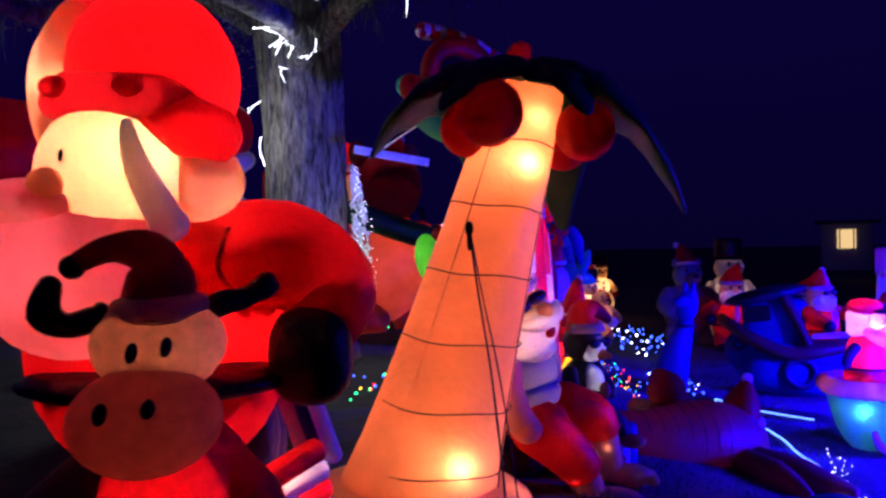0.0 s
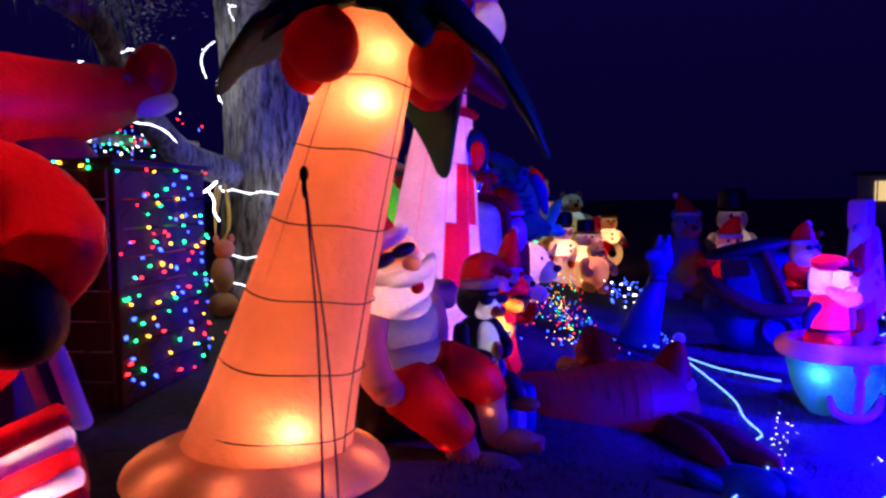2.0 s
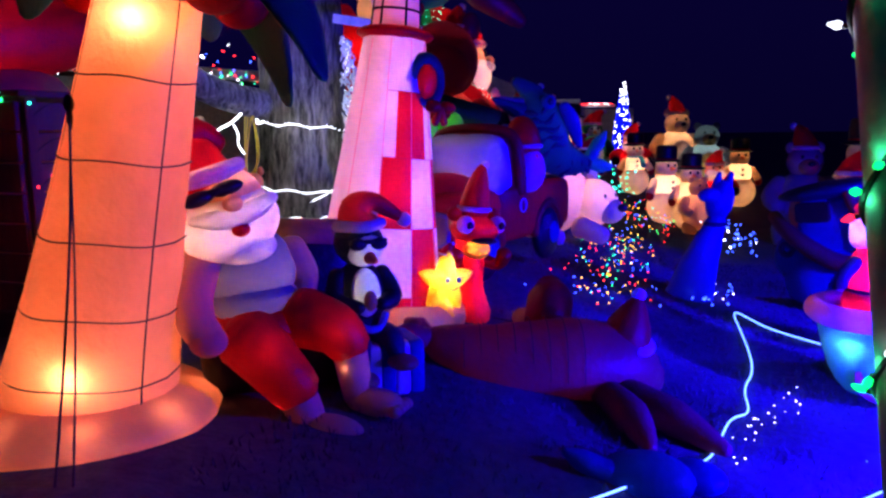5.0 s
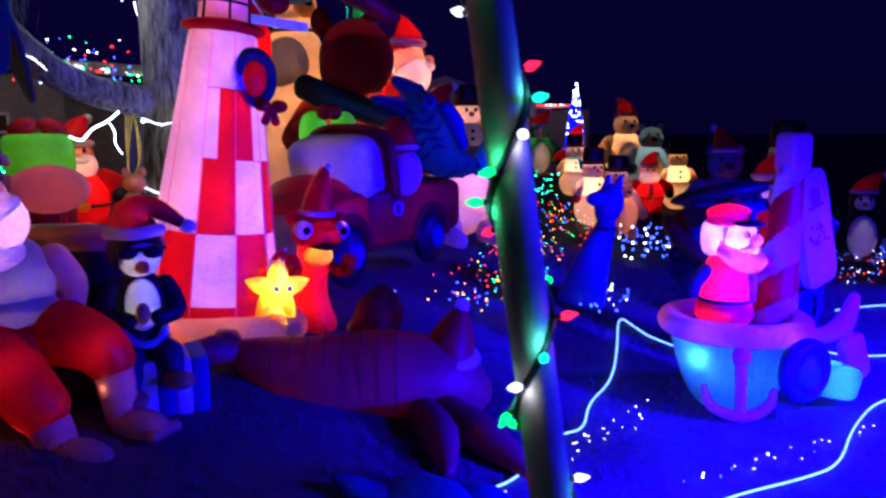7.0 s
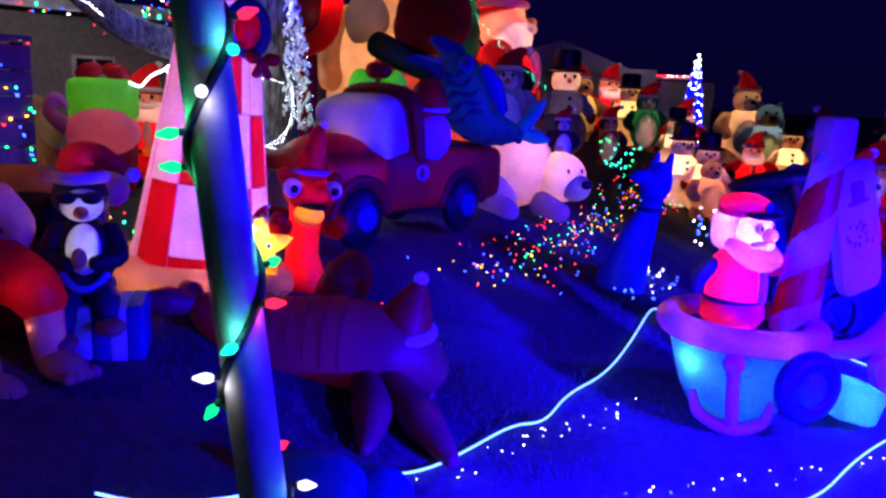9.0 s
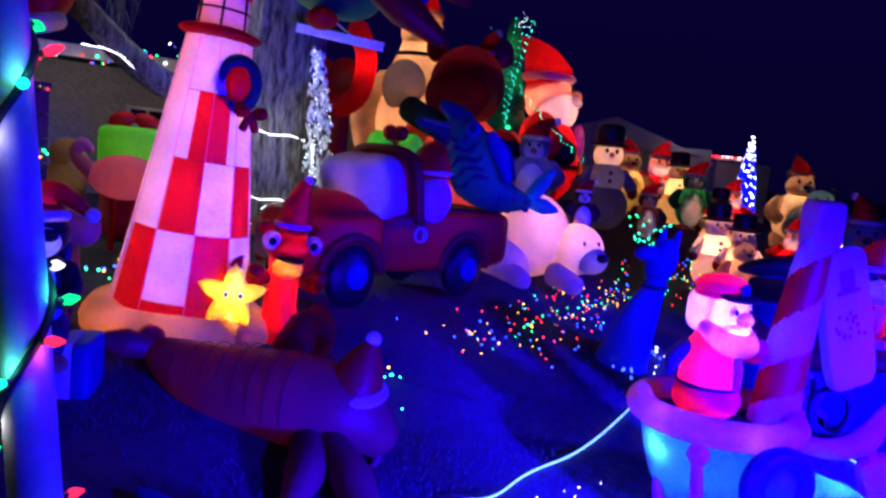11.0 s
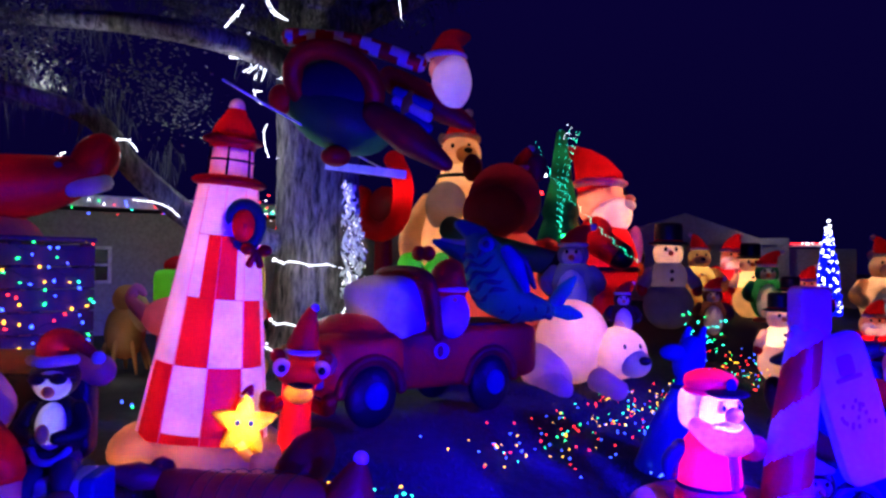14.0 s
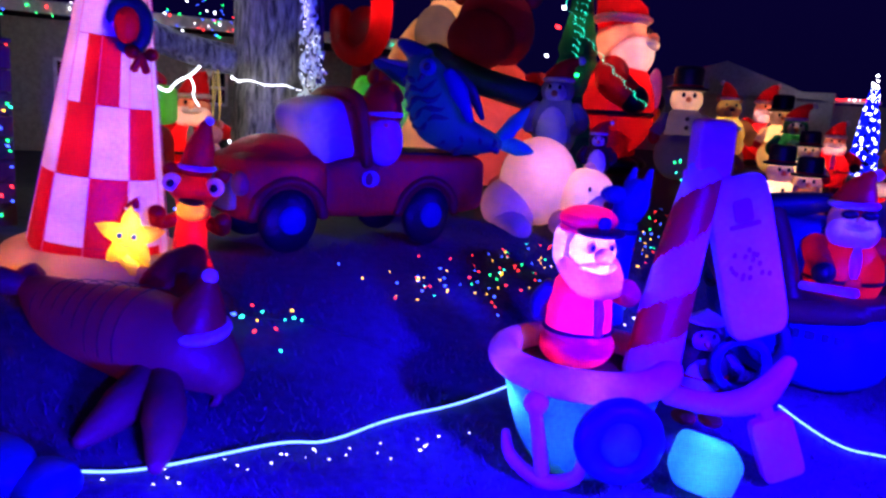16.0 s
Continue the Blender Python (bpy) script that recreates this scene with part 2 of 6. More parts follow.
def slab(c, size, bevel=0.01, turn=0):
    bm = bmesh.new()
    bmesh.ops.create_cube(bm, size=1, matrix=pose(*c, 0, 0, turn) @ Matrix.Diagonal((*size, 1)))
    if bevel:
        bmesh.ops.bevel(bm, geom=bm.edges[:], offset=bevel, segments=1, affect="EDGES")
    return bm


def cable(name, pts, radius, mat, label="", category="", parent=None, group="", rough=0.0):
    """A cord or a light rope laid along the points."""
    rng = random.Random(len(pts) * 7 + int(abs(pts[0][0]) * 100))
    curve = bpy.data.curves.new(name, "CURVE")
    curve.dimensions, curve.bevel_depth, curve.bevel_resolution, curve.resolution_u = "3D", radius, 1, 5
    s = curve.splines.new("NURBS")
    s.points.add(len(pts) - 1)
    for q, p in zip(s.points, pts):
        q.co = (p[0] + rng.uniform(-rough, rough), p[1] + rng.uniform(-rough, rough), p[2], 1)
    s.use_endpoint_u, s.order_u = True, 3
    curve.materials.append(mat)
    ob = new(name, curve)
    ob.parent = parent
    return tagged(ob, label, category, group)


def bulbs(name, spots, keys, size, label, category="string lights", parent=None, seed=1, kind="stuff"):
    """Little faceted bulbs at the spots, coloured by chance out of keys."""
    rng = random.Random(seed)
    mats = sorted(set(keys))
    verts, faces, index = [], [], []
    for x, y, z in spots:
        s, base, k = 0.72 * size * rng.uniform(0.7, 1.3), len(verts), mats.index(rng.choice(keys))
        t = Vector((rng.uniform(-1, 1), rng.uniform(-1, 1), rng.uniform(-0.6, 1))).normalized()
        u = t.orthogonal().normalized()
        w = t.cross(u)
        for d in (t * 1.7, -t * 1.2, u, w, -u, -w):
            verts.append((x + d.x * s, y + d.y * s, z + d.z * s))
        for a, b in ((2, 3), (3, 4), (4, 5), (5, 2)):
            faces += [(base, base + a, base + b), (base + 1, base + b, base + a)]
            index += [k, k]
    data = bpy.data.meshes.new(name)
    data.from_pydata(verts, [], faces)
    for k in mats:
        data.materials.append(BULBS[k])
    data.polygons.foreach_set("material_index", index)
    ob = new(name, data)
    ob.parent = parent
    return tagged(ob, label, "" if parent else category, "", kind)


def ground_z(x, y):
    s = min(1, max(0, (3.4 - x) / 3.1))
    return -0.1 + 0.5 * s * s * (3 - 2 * s)


def hat(p, c, r, h, lean=(0.0, 0.0), red=None, pom=True):
    """A pointed red cap with a white brim and bobble on a head."""
    x, y, z = c
    red = red or RED
    before, p.now = p.now, "cap"
    p.tube([(x, y, z), (x + lean[0] * 0.25, y + lean[1] * 0.25, z + h * 0.45), (x + lean[0] * 0.6, y + lean[1] * 0.6, z + h * 0.85), (x + lean[0], y + lean[1], z + h)], [r, r * 0.78, r * 0.4, r * 0.16], red)
    p.ball((x, y, z), (r * 1.12, r * 1.12, r * 0.3), WHITE)
    if pom:
        p.ball((x + lean[0] * 1.05, y + lean[1] * 1.05, z + h), r * 0.28, WHITE)
    p.now = before


def eyes(p, c, gap, r, dark=None):
    before = p.now
    for s in (-1, 1):
        p.now = "eye:%d" % s
        p.ball((c[0] + s * gap, c[1], c[2]), (r, r * 0.5, r * 1.3), dark or BLACK, n=(12, 8))
    p.now = before


def santa(p, coat=None, glasses=False, cap=True, arms=((0.3, -0.12, 0.42), (-0.3, -0.12, 0.42)), droop=(0.12, 0.04)):
    """A standing doll one metre high that faces -y."""
    coat = coat or RED
    p.ball((0, 0, 0.36), (0.25, 0.22, 0.27), coat)
    p.ball((0, 0, 0.33), (0.262, 0.232, 0.035), BLACK)
    p.ball((0, -0.225, 0.33), (0.05, 0.02, 0.04), YELLOW)
    p.ball((0, -0.2, 0.46), (0.035, 0.04, 0.12), WHITE)
    for s in (-1, 1):
        p.tube([(s * 0.11, 0, 0.22), (s * 0.12, -0.01, 0.07)], [0.115, 0.1], coat)
        p.ball((s * 0.12, -0.04, 0.05), (0.1, 0.14, 0.06), BLACK)
    for (x, y, z) in arms:
        p.tube([((0.2 if x > 0 else -0.2), 0, 0.54), (x, y * 0.3, (z + 0.54) / 2), (x, y, z)], [0.09, 0.085, 0.075], coat)
        p.ball((x, y - 0.03, z - 0.02), 0.075, BLACK)
    p.ball((0, 0, 0.72), (0.15, 0.145, 0.155), SKIN)
    p.ball((0, -0.05, 0.65), (0.165, 0.13, 0.13), WHITE)
    p.ball((0, -0.15, 0.7), (0.09, 0.05, 0.035), WHITE)
    p.ball((0, -0.165, 0.735), 0.03, SKIN)
    if glasses:
        for s in (-1, 1):
            p.ball((s * 0.06, -0.14, 0.775), (0.055, 0.025, 0.032), BLACK)
    else:
        eyes(p, (0, -0.14, 0.775), 0.05, 0.016)
    if cap:
        hat(p, (0, 0.01, 0.83), 0.145, 0.2, droop, coat)


def snowman(p, top=None, scarf=None, body=None):
    body = body or CREAM
    p.ball((0, 0, 0.24), (0.25, 0.24, 0.25), body)
    p.ball((0, 0, 0.52), (0.19, 0.18, 0.18), body)
    p.now = "head"
    p.ball((0, 0, 0.76), (0.15, 0.145, 0.14), CREAM)
    if scarf:
        p.now = "scarf"
        p.ball((0, 0, 0.65), (0.15, 0.145, 0.03), scarf)
        p.tube([(0.08, -0.12, 0.64), (0.11, -0.19, 0.5)], [0.04, 0.045], scarf)
    p.now = "top_hat"
    p.ball((0, 0, 0.86), (0.2, 0.19, 0.025), BLACK)
    p.ball((0, 0, 0.95), (0.14, 0.135, 0.12), BLACK, e=(0.3, 1))
    p.ball((0, 0, 0.885), (0.148, 0.143, 0.02), top or RED)
    p.now = "nose"
    p.tube([(0, -0.13, 0.76), (0, -0.23, 0.75)], [0.03, 0.01], ORANGE)
    eyes(p, (0, -0.135, 0.8), 0.05, 0.018)
    for s in (-1, 1):
        p.now = "arm:%d" % s
        p.tube([(s * 0.17, 0, 0.58), (s * 0.26, -0.06, 0.44)], [0.06, 0.06], body)
        p.now = "mitten:%d" % s
        p.ball((s * 0.27, -0.07, 0.4), (0.055, 0.05, 0.07), DRED)
    for z in (0.5, 0.58):
        p.now = "button:%.2f" % z
        p.ball((0, -0.19, z), 0.022, BLACK, n=(10, 6))


def penguin(p, glasses=False, cap=True, coat=None):
    coat = coat or BLACK
    p.ball((0, 0, 0.36), (0.24, 0.22, 0.34), coat)
    p.ball((0, -0.06, 0.33), (0.19, 0.19, 0.29), WHITE)
    p.now = "head"
    p.ball((0, 0, 0.72), (0.17, 0.165, 0.16), coat)
    p.ball((0, -0.05, 0.71), (0.135, 0.13, 0.125), WHITE)
    p.now = "beak"
    p.tube([(0, -0.17, 0.69), (0, -0.25, 0.675)], [0.035, 0.012], ORANGE)
    p.now = "sunglasses" if glasses else "head"
    if glasses:
        for s in (-1, 1):
            p.ball((s * 0.065, -0.165, 0.755), (0.06, 0.03, 0.045), BLACK)
        p.ball((0, -0.18, 0.765), (0.05, 0.02, 0.01), BLACK)
    else:
        eyes(p, (0, -0.17, 0.755), 0.05, 0.018)
    for s in (-1, 1):
        p.now = "flipper:%d" % s
        p.tube([(s * 0.2, 0, 0.55), (s * 0.29, -0.06, 0.42), (s * 0.24, -0.16, 0.33)], [0.07, 0.075, 0.05], coat)
        p.now = "foot:%d" % s
        p.ball((s * 0.11, -0.15, 0.03), (0.1, 0.15, 0.045), ORANGE)
    if cap:
        hat(p, (0, 0.01, 0.83), 0.15, 0.2, (0.2, 0.03))


def bear(p, fur=None, cap=True):
    fur = fur or CREAM
    p.ball((0, 0, 0.38), (0.26, 0.24, 0.32), fur)
    p.ball((0, -0.14, 0.36), (0.17, 0.13, 0.22), GREY if fur is CREAM else TAN)
    p.now = "head"
    p.ball((0, -0.02, 0.77), (0.16, 0.16, 0.15), fur)
    p.now = "muzzle"
    p.ball((0, -0.16, 0.73), (0.085, 0.1, 0.075), WHITE if fur is CREAM else TAN)
    p.now = "nose"
    p.ball((0, -0.255, 0.76), (0.035, 0.025, 0.025), BLACK)
    eyes(p, (0, -0.165, 0.82), 0.06, 0.016)
    for s in (-1, 1):
        p.now = "ear:%d" % s
        p.ball((s * 0.12, 0, 0.9), (0.05, 0.03, 0.055), fur)
        p.now = "arm:%d" % s
        p.tube([(s * 0.2, 0, 0.56), (s * 0.3, -0.1, 0.45), (s * 0.26, -0.22, 0.38)], [0.09, 0.085, 0.075], fur)
        p.now = "leg:%d" % s
        p.tube([(s * 0.14, 0, 0.14), (s * 0.15, -0.06, 0.06)], [0.12, 0.11], fur)
    if cap:
        hat(p, (0, 0.0, 0.9), 0.12, 0.2, (-0.1, 0.02))

# ---- ground ----


def graded(lo, hi, fine_lo, fine_hi, step):
    near = list(np.arange(fine_lo, fine_hi + 0.001, step))
    return [lo, lo / 2 + fine_lo / 2, fine_lo - 8, fine_lo - 3] + near + [fine_hi + 3, fine_hi + 8, hi / 2 + fine_hi / 2, hi]


gx, gy = graded(-300, 300, -4, 7, 0.15), graded(-300, 400, 0, 16, 0.15)
verts = []
for y in gy:
    for x in gx:
        near = 1 if -4 <= x <= 7 and 0 <= y <= 16 else 0
        verts.append((x, y, ground_z(x, y) + near * 0.025 * (noise.noise((x * 1.7, y * 1.7, 0)) + 0.5 * noise.noise((x * 6, y * 6, 3)))))
n = len(gx)
data = bpy.data.meshes.new("ground")
data.from_pydata(verts, [], [(j * n + i, j * n + i + 1, (j + 1) * n + i + 1, (j + 1) * n + i) for j in range(len(gy) - 1) for i in range(n - 1)])
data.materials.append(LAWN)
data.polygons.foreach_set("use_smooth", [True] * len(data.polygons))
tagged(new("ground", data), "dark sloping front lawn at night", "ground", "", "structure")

# short uneven grass on the open lawn
rng = random.Random(5)
verts, faces = [], []
for _ in range(26000):
    x, y = rng.uniform(0.6, 5.6), rng.uniform(3.2, 11)
    if noise.noise((x * 1.3, y * 1.3, 7)) < -0.25:
        continue
    z, a, h = ground_z(x, y) - 0.01, rng.uniform(0, 6.28), rng.uniform(0.025, 0.06)
    dx, dy, b = math.cos(a) * 0.005, math.sin(a) * 0.005, len(verts)
    verts += [(x - dx, y - dy, z), (x + dx, y + dy, z), (x + rng.uniform(-0.03, 0.03), y + rng.uniform(-0.03, 0.03), z + h)]
    faces.append((b, b + 1, b + 2))
data = bpy.data.meshes.new("grass")
data.from_pydata(verts, [], faces)
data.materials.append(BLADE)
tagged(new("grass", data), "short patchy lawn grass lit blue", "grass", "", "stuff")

# ---- oak tree with light ropes ----
oak = empty("oak_tree", (-1.6, 8.7, 0.35), "large rough-barked oak wound with white light ropes", "tree")
p = Puff()
p.tube([(0, 0, -0.1), (0, 0, 0.5), (0.02, 0, 1.6), (0.0, 0, 2.8), (-0.1, 0.1, 4.2), (-0.2, 0.2, 6.0)], [0.66, 0.5, 0.46, 0.45, 0.5, 0.4], BARK, 96, 22)
trunk = p.part("trunk", oak)
for v in trunk.data.vertices:
    a = math.atan2(v.co.y, v.co.x)
    k = 0.035 * noise.noise((math.cos(a) * 5, math.sin(a) * 5, v.co.z * 0.8)) + 0.045 * (0.4 - abs(noise.noise((math.cos(a) * 8, math.sin(a) * 8, v.co.z * 1.6)))) + 0.012 * noise.noise((math.cos(a) * 20, math.sin(a) * 20, v.co.z * 9))
    v.co.x += math.cos(a) * k
    v.co.y += math.sin(a) * k
OAK_BOUGHS = [
    [(-0.2, -0.2, 1.55), (-0.5, -1.2, 1.75), (-0.62, -2.0, 2.3), (-0.7, -2.4, 2.75), (-1.2, -3.2, 3.0), (-2.4, -4.2, 3.3)],
    [(0.0, -0.2, 3.4), (0.1, -0.9, 3.6), (-0.5, -1.9, 3.75), (-1.8, -2.6, 3.9), (-3.4, -3.2, 4.1)],
    [(0.1, -0.2, 3.6), (0.9, -0.9, 4.1), (2.0, -1.4, 4.35), (3.4, -1.6, 4.7), (5.0, -1.2, 5.2)],
    [(-0.2, 0.2, 3.8), (-1.6, 0.5, 4.6), (-3.4, 0.2, 5.2)],
    [(0.2, -0.1, 4.4), (0.6, -2.6, 5.0), (0.9, -5.0, 5.2), (0.6, -7.0, 5.1)],
    [(0.1, 0.3, 4.2), (1.2, 1.8, 5.2), (2.4, 3.4, 5.8)],
]
for pts in OAK_BOUGHS:
    p = Puff()
    p.tube(pts, [0.17 - 0.12 * i / (len(pts) - 1) for i in range(len(pts))], BARK, 12, 4)
    p.part("limb", oak)
rng = random.Random(8)
verts, faces = [], []
for pts in OAK_BOUGHS:
    for i in range(1, len(pts)):
        a, b = Vector(pts[i - 1]), Vector(pts[i])
        for _ in range(11 if i > 1 else 3):
            c = a.lerp(b, rng.random()) + Vector((rng.gauss(0, 0.5), rng.gauss(0, 0.5), rng.gauss(0.45, 0.3)))
            if c.z < 3.0:
                continue
            for _ in range(120):
                q = c + Vector((rng.gauss(0, 0.22), rng.gauss(0, 0.22), rng.gauss(0, 0.13)))
                u = Vector((rng.gauss(0, 1), rng.gauss(0, 1), rng.gauss(0, 0.5))).normalized()
                w = u.orthogonal().normalized()
                k = len(verts)
                verts += [tuple(q), tuple(q + u * 0.024 + w * 0.01), tuple(q + u * 0.052), tuple(q + u * 0.024 - w * 0.01)]
                faces.append((k, k + 1, k + 2, k + 3))
data = bpy.data.meshes.new("crown")
data.from_pydata(verts, [], faces)
data.materials.append(LEAF)
crown = tagged(new("crown", data), "dim grey-green oak foliage", "", "", "stuff")
crown.parent = oak


# grey moss hanging in tufts from the boughs
rng = random.Random(17)
verts, faces = [], []
for pts in OAK_BOUGHS:
    for i in range(1, len(pts)):
        a, b = Vector(pts[i - 1]), Vector(pts[i])
        for _ in range(max(3, int((b - a).length * 7))):
            c = a.lerp(b, rng.random()) + Vector((rng.gauss(0, 0.16), rng.gauss(0, 0.16), rng.uniform(-0.05, 0.45)))
            if c.z < 2.3:
                continue
            for _ in range(26):
                q, h = c + Vector((rng.gauss(0, 0.09), rng.gauss(0, 0.09), rng.gauss(0, 0.06))), rng.uniform(0.12, 0.5)
                turn = rng.uniform(0, 6.283)
                u = Vector((math.cos(turn), math.sin(turn), 0)) * rng.uniform(0.002, 0.006)
                sway = Vector((rng.gauss(0, 0.05), rng.gauss(0, 0.05), 0))
                k = len(verts)
                verts += [tuple(q - u), tuple(q + u), tuple(q + sway + u * 0.8 - Vector((0, 0, h * 0.55))), tuple(q + sway - u * 0.8 - Vector((0, 0, h * 0.55))), tuple(q + sway * 1.5 - Vector((0, 0, h)))]
                faces += [(k, k + 1, k + 2, k + 3), (k + 3, k + 2, k + 4)]
data = bpy.data.meshes.new("moss")
data.from_pydata(verts, [], faces)
data.materials.append(MOSS)
moss = tagged(new("moss", data), "grey hanging tree moss", "", "", "stuff")
moss.parent = oak


def ring_rope(z0, z1, r, a0, a1, steps=14):
    pts = []
    for i in range(steps + 1):
        a = radians(a0 + (a1 - a0) * i / steps)
        pts.append((r * math.cos(a), r * math.sin(a), z0 + (z1 - z0) * i / steps + 0.02 * math.sin(i * 1.9)))
    return pts


def along(pts, step=0.04):
    """Evenly spaced points on a run of straight pieces, a little unsteady."""
    out = []
    for a, b in zip(pts, pts[1:]):
        a, b = Vector(a), Vector(b)
        n = max(1, round((b - a).length / step))
        out += [tuple(a.lerp(b, i / n) + Vector([0.006 * noise.noise(a * 9 + Vector((i, k, 0))) for k in range(3)])) for i in range(n)]
    return out


beads = []
for spec in ((1.42, 1.3, 0.5, -170, 10), (0.72, 0.62, 0.53, -175, 0), (0.4, 0.38, 0.62, -190, -40), (2.6, 2.2, 0.5, -150, -215)):
    cable("rope_light", ring_rope(*spec), 0.0018, L_WHITE, "", "", oak)
    beads += along(ring_rope(*spec))
for pts in (
    [(0.62, -0.12, 1.3), (0.64, -0.1, 1.0), (0.56, -0.2, 0.7), (0.3, -0.5, 0.55)],
    [(-0.5, -2.3, 2.5), (-0.47, -2.25, 2.54), (-0.41, -2.16, 2.54), (-0.39, -2.09, 2.43)],
    [(-0.57, -2.01, 1.97), (-0.53, -1.93, 1.96), (-0.48, -1.86, 1.96), (-0.4, -1.73, 1.92), (-0.34, -1.63, 1.81)],
    [(-0.69, -2.78, 2.21), (-0.66, -2.74, 2.33), (-0.62, -2.68, 2.37)],
    [(-0.16, -1.18, 3.55), (-0.07, -1.06, 3.54), (0.04, -0.94, 3.54), (0.18, -0.8, 3.59), (0.28, -0.68, 3.58), (0.26, -0.65, 3.46), (0.17, -0.71, 3.35)],
    [(0.04, -0.99, 3.65), (0.07, -0.92, 3.58), (0.08, -0.87, 3.48), (0.01, -0.89, 3.33)],
    [(-0.09, -1.04, 3.41), (-0.01, -0.98, 3.51), (0.07, -0.86, 3.42)],
    [(-0.01, -0.87, 3.22), (-0.06, -0.93, 3.22), (-0.06, -0.91, 3.14), (-0.03, -0.85, 3.08)],
    [(-0.14, -1.29, 3.81), (-0.07, -1.25, 3.92), (0.05, -1.18, 4.06)],
    [(0.22, -1.02, 4.14), (0.21, -0.98, 4.06), (0.24, -0.92, 4.0), (0.32, -0.8, 3.96)],
    [(1.24, -0.05, 4.22), (1.22, 0.02, 4.02)],
    [(-0.55, -0.28, 2.62), (-0.6, -0.3, 2.75), (-0.54, -0.38, 2.9), (-0.38, -0.46, 2.97)],
    [(-2.2, -4.0, 3.1), (-2.05, -3.9, 3.3), (-1.9, -3.7, 3.25)],
    [(-0.33, -1.04, 3.60), (-0.17, -0.93, 3.64), (-0.01, -0.82, 3.65), (0.16, -0.69, 3.62), (0.25, -0.63, 3.51), (0.20, -0.66, 3.40), (0.09, -0.74, 3.37)],
    [(-0.16, -0.93, 3.87), (-0.09, -0.87, 3.65), (-0.06, -0.84, 3.51), (-0.12, -0.88, 3.36)],
    [(-0.17, -0.92, 3.44), (-0.05, -0.84, 3.55), (0.03, -0.79, 3.67)],
    [(-0.21, -0.98, 4.18), (-0.26, -1.01, 4.06), (-0.38, -1.09, 3.93)],
    [(0.01, -0.81, 4.24), (0.05, -0.79, 4.12), (0.18, -0.69, 4.02)],
):
    cable("rope_light", pts, 0.0018, L_WHITE, "", "", oak)
    beads += along(pts)
bulbs("rope_bead", beads, "w", 0.0095, "small white beads of the light ropes", parent=oak)
# crumpled clear wrap with white lights beside the trunk
p = Puff()
rng = random.Random(3)
for i in range(240):
    t = i / 239
    k = rng.uniform(-0.03, 0.04 + 0.24 * t ** 0.7)
    p.ball((0.58 + 0.8 * k, -0.12 + 0.58 * k + rng.uniform(-0.05, 0.05), 2.25 - 1.4 * t), (rng.uniform(0.006, 0.024), rng.uniform(0.006, 0.02), rng.uniform(0.02, 0.06)), PLASTIC, (rng.uniform(-40, 40), rng.uniform(-40, 40), rng.uniform(0, 90)), n=(7, 5))
p.part("plastic_wrap", oak, "crumpled clear plastic lit white")
spots = []
for i in range(50):
    t, k = i / 50, rng.uniform(0, 0.06 + 0.3 * (i / 50) ** 0.7)
    spots.append((0.6 + 0.8 * k, -0.18 + 0.58 * k + rng.uniform(-0.05, 0.02), 2.25 - 1.4 * t))
bulbs("wrap_light", spots, "w", 0.007, "cool white bulbs", parent=oak)
for z in (1.5, 1.8, 2.1):
    lamp("wrap_lamp", -0.72, 8.3, z, 0.8, (0.88, 0.94, 1), 0.03)
lamp("rope_lamp", -1.05, 7.9, 1.7, 11, (0.85, 0.92, 1), 0.1)
lamp("rope_lamp", -2.25, 7.8, 2.9, 22, (0.85, 0.92, 1), 0.1)
lamp("rope_lamp", -1.6, 7.5, 3.9, 22, (0.85, 0.92, 1), 0.1)
lamp("rope_lamp", -2.6, 6.1, 3.4, 20, (0.85, 0.92, 1), 0.1)

# ---- wooden box hung with net lights ----
box = empty("wooden_box", (-1.365, 5.165, 0.4), "dark-stained wooden box hung with coloured net lights", "planter box")
yaw = -4
for i in range(8):
    z = 0.09 + 0.178 * i
    part("board", slab((0.1, 0.0, z), (0.03, 1.2, 0.168), 0.006, yaw), WOOD, box)
    part("board", slab((-0.4, -0.61, z), (0.92, 0.03, 0.168), 0.006, yaw), WOOD, box)
for y in (-0.56, 0.0, 0.56):
    part("batten", slab((0.06, y, 0.72), (0.05, 0.08, 1.44), 0.006, yaw), WOOD, box)
part("top_board", slab((-0.35, 0, 1.465), (1.0, 1.26, 0.04), 0.008, yaw), WOOD, box)
part("back_panel", slab((-0.8, 0, 0.72), (0.03, 1.2, 1.44), 0.006, yaw), WOOD, box)
rng = random.Random(4)
spots = []
for k in range(13):
    for m in range(15):
        y = -0.56 + 0.093 * k + rng.gauss(0, 0.02)
        spots.append((0.14 + 0.07 * y + rng.uniform(-0.015, 0.01), y, 0.1 + 0.095 * m + rng.gauss(0, 0.03)))
spots = [q for q in spots if rng.random() < 0.52]
spots += [(-0.75 + 0.8 * rng.random(), -0.65, 1.42 + rng.uniform(-0.05, 0.05)) for _ in range(8)]
bulbs("net_light", spots, "rgbyrgbyc", 0.0155, "multicoloured net light bulbs", parent=box, seed=2)
for i in range(7):
    cable("net_wire", [(0.13 + 0.07 * (-0.56 + j * 0.16), -0.56 + j * 0.16, 0.14 + i * 0.21 + (0.06 if j % 2 else -0.06)) for j in range(8)], 0.003, CORD, "", "", box)

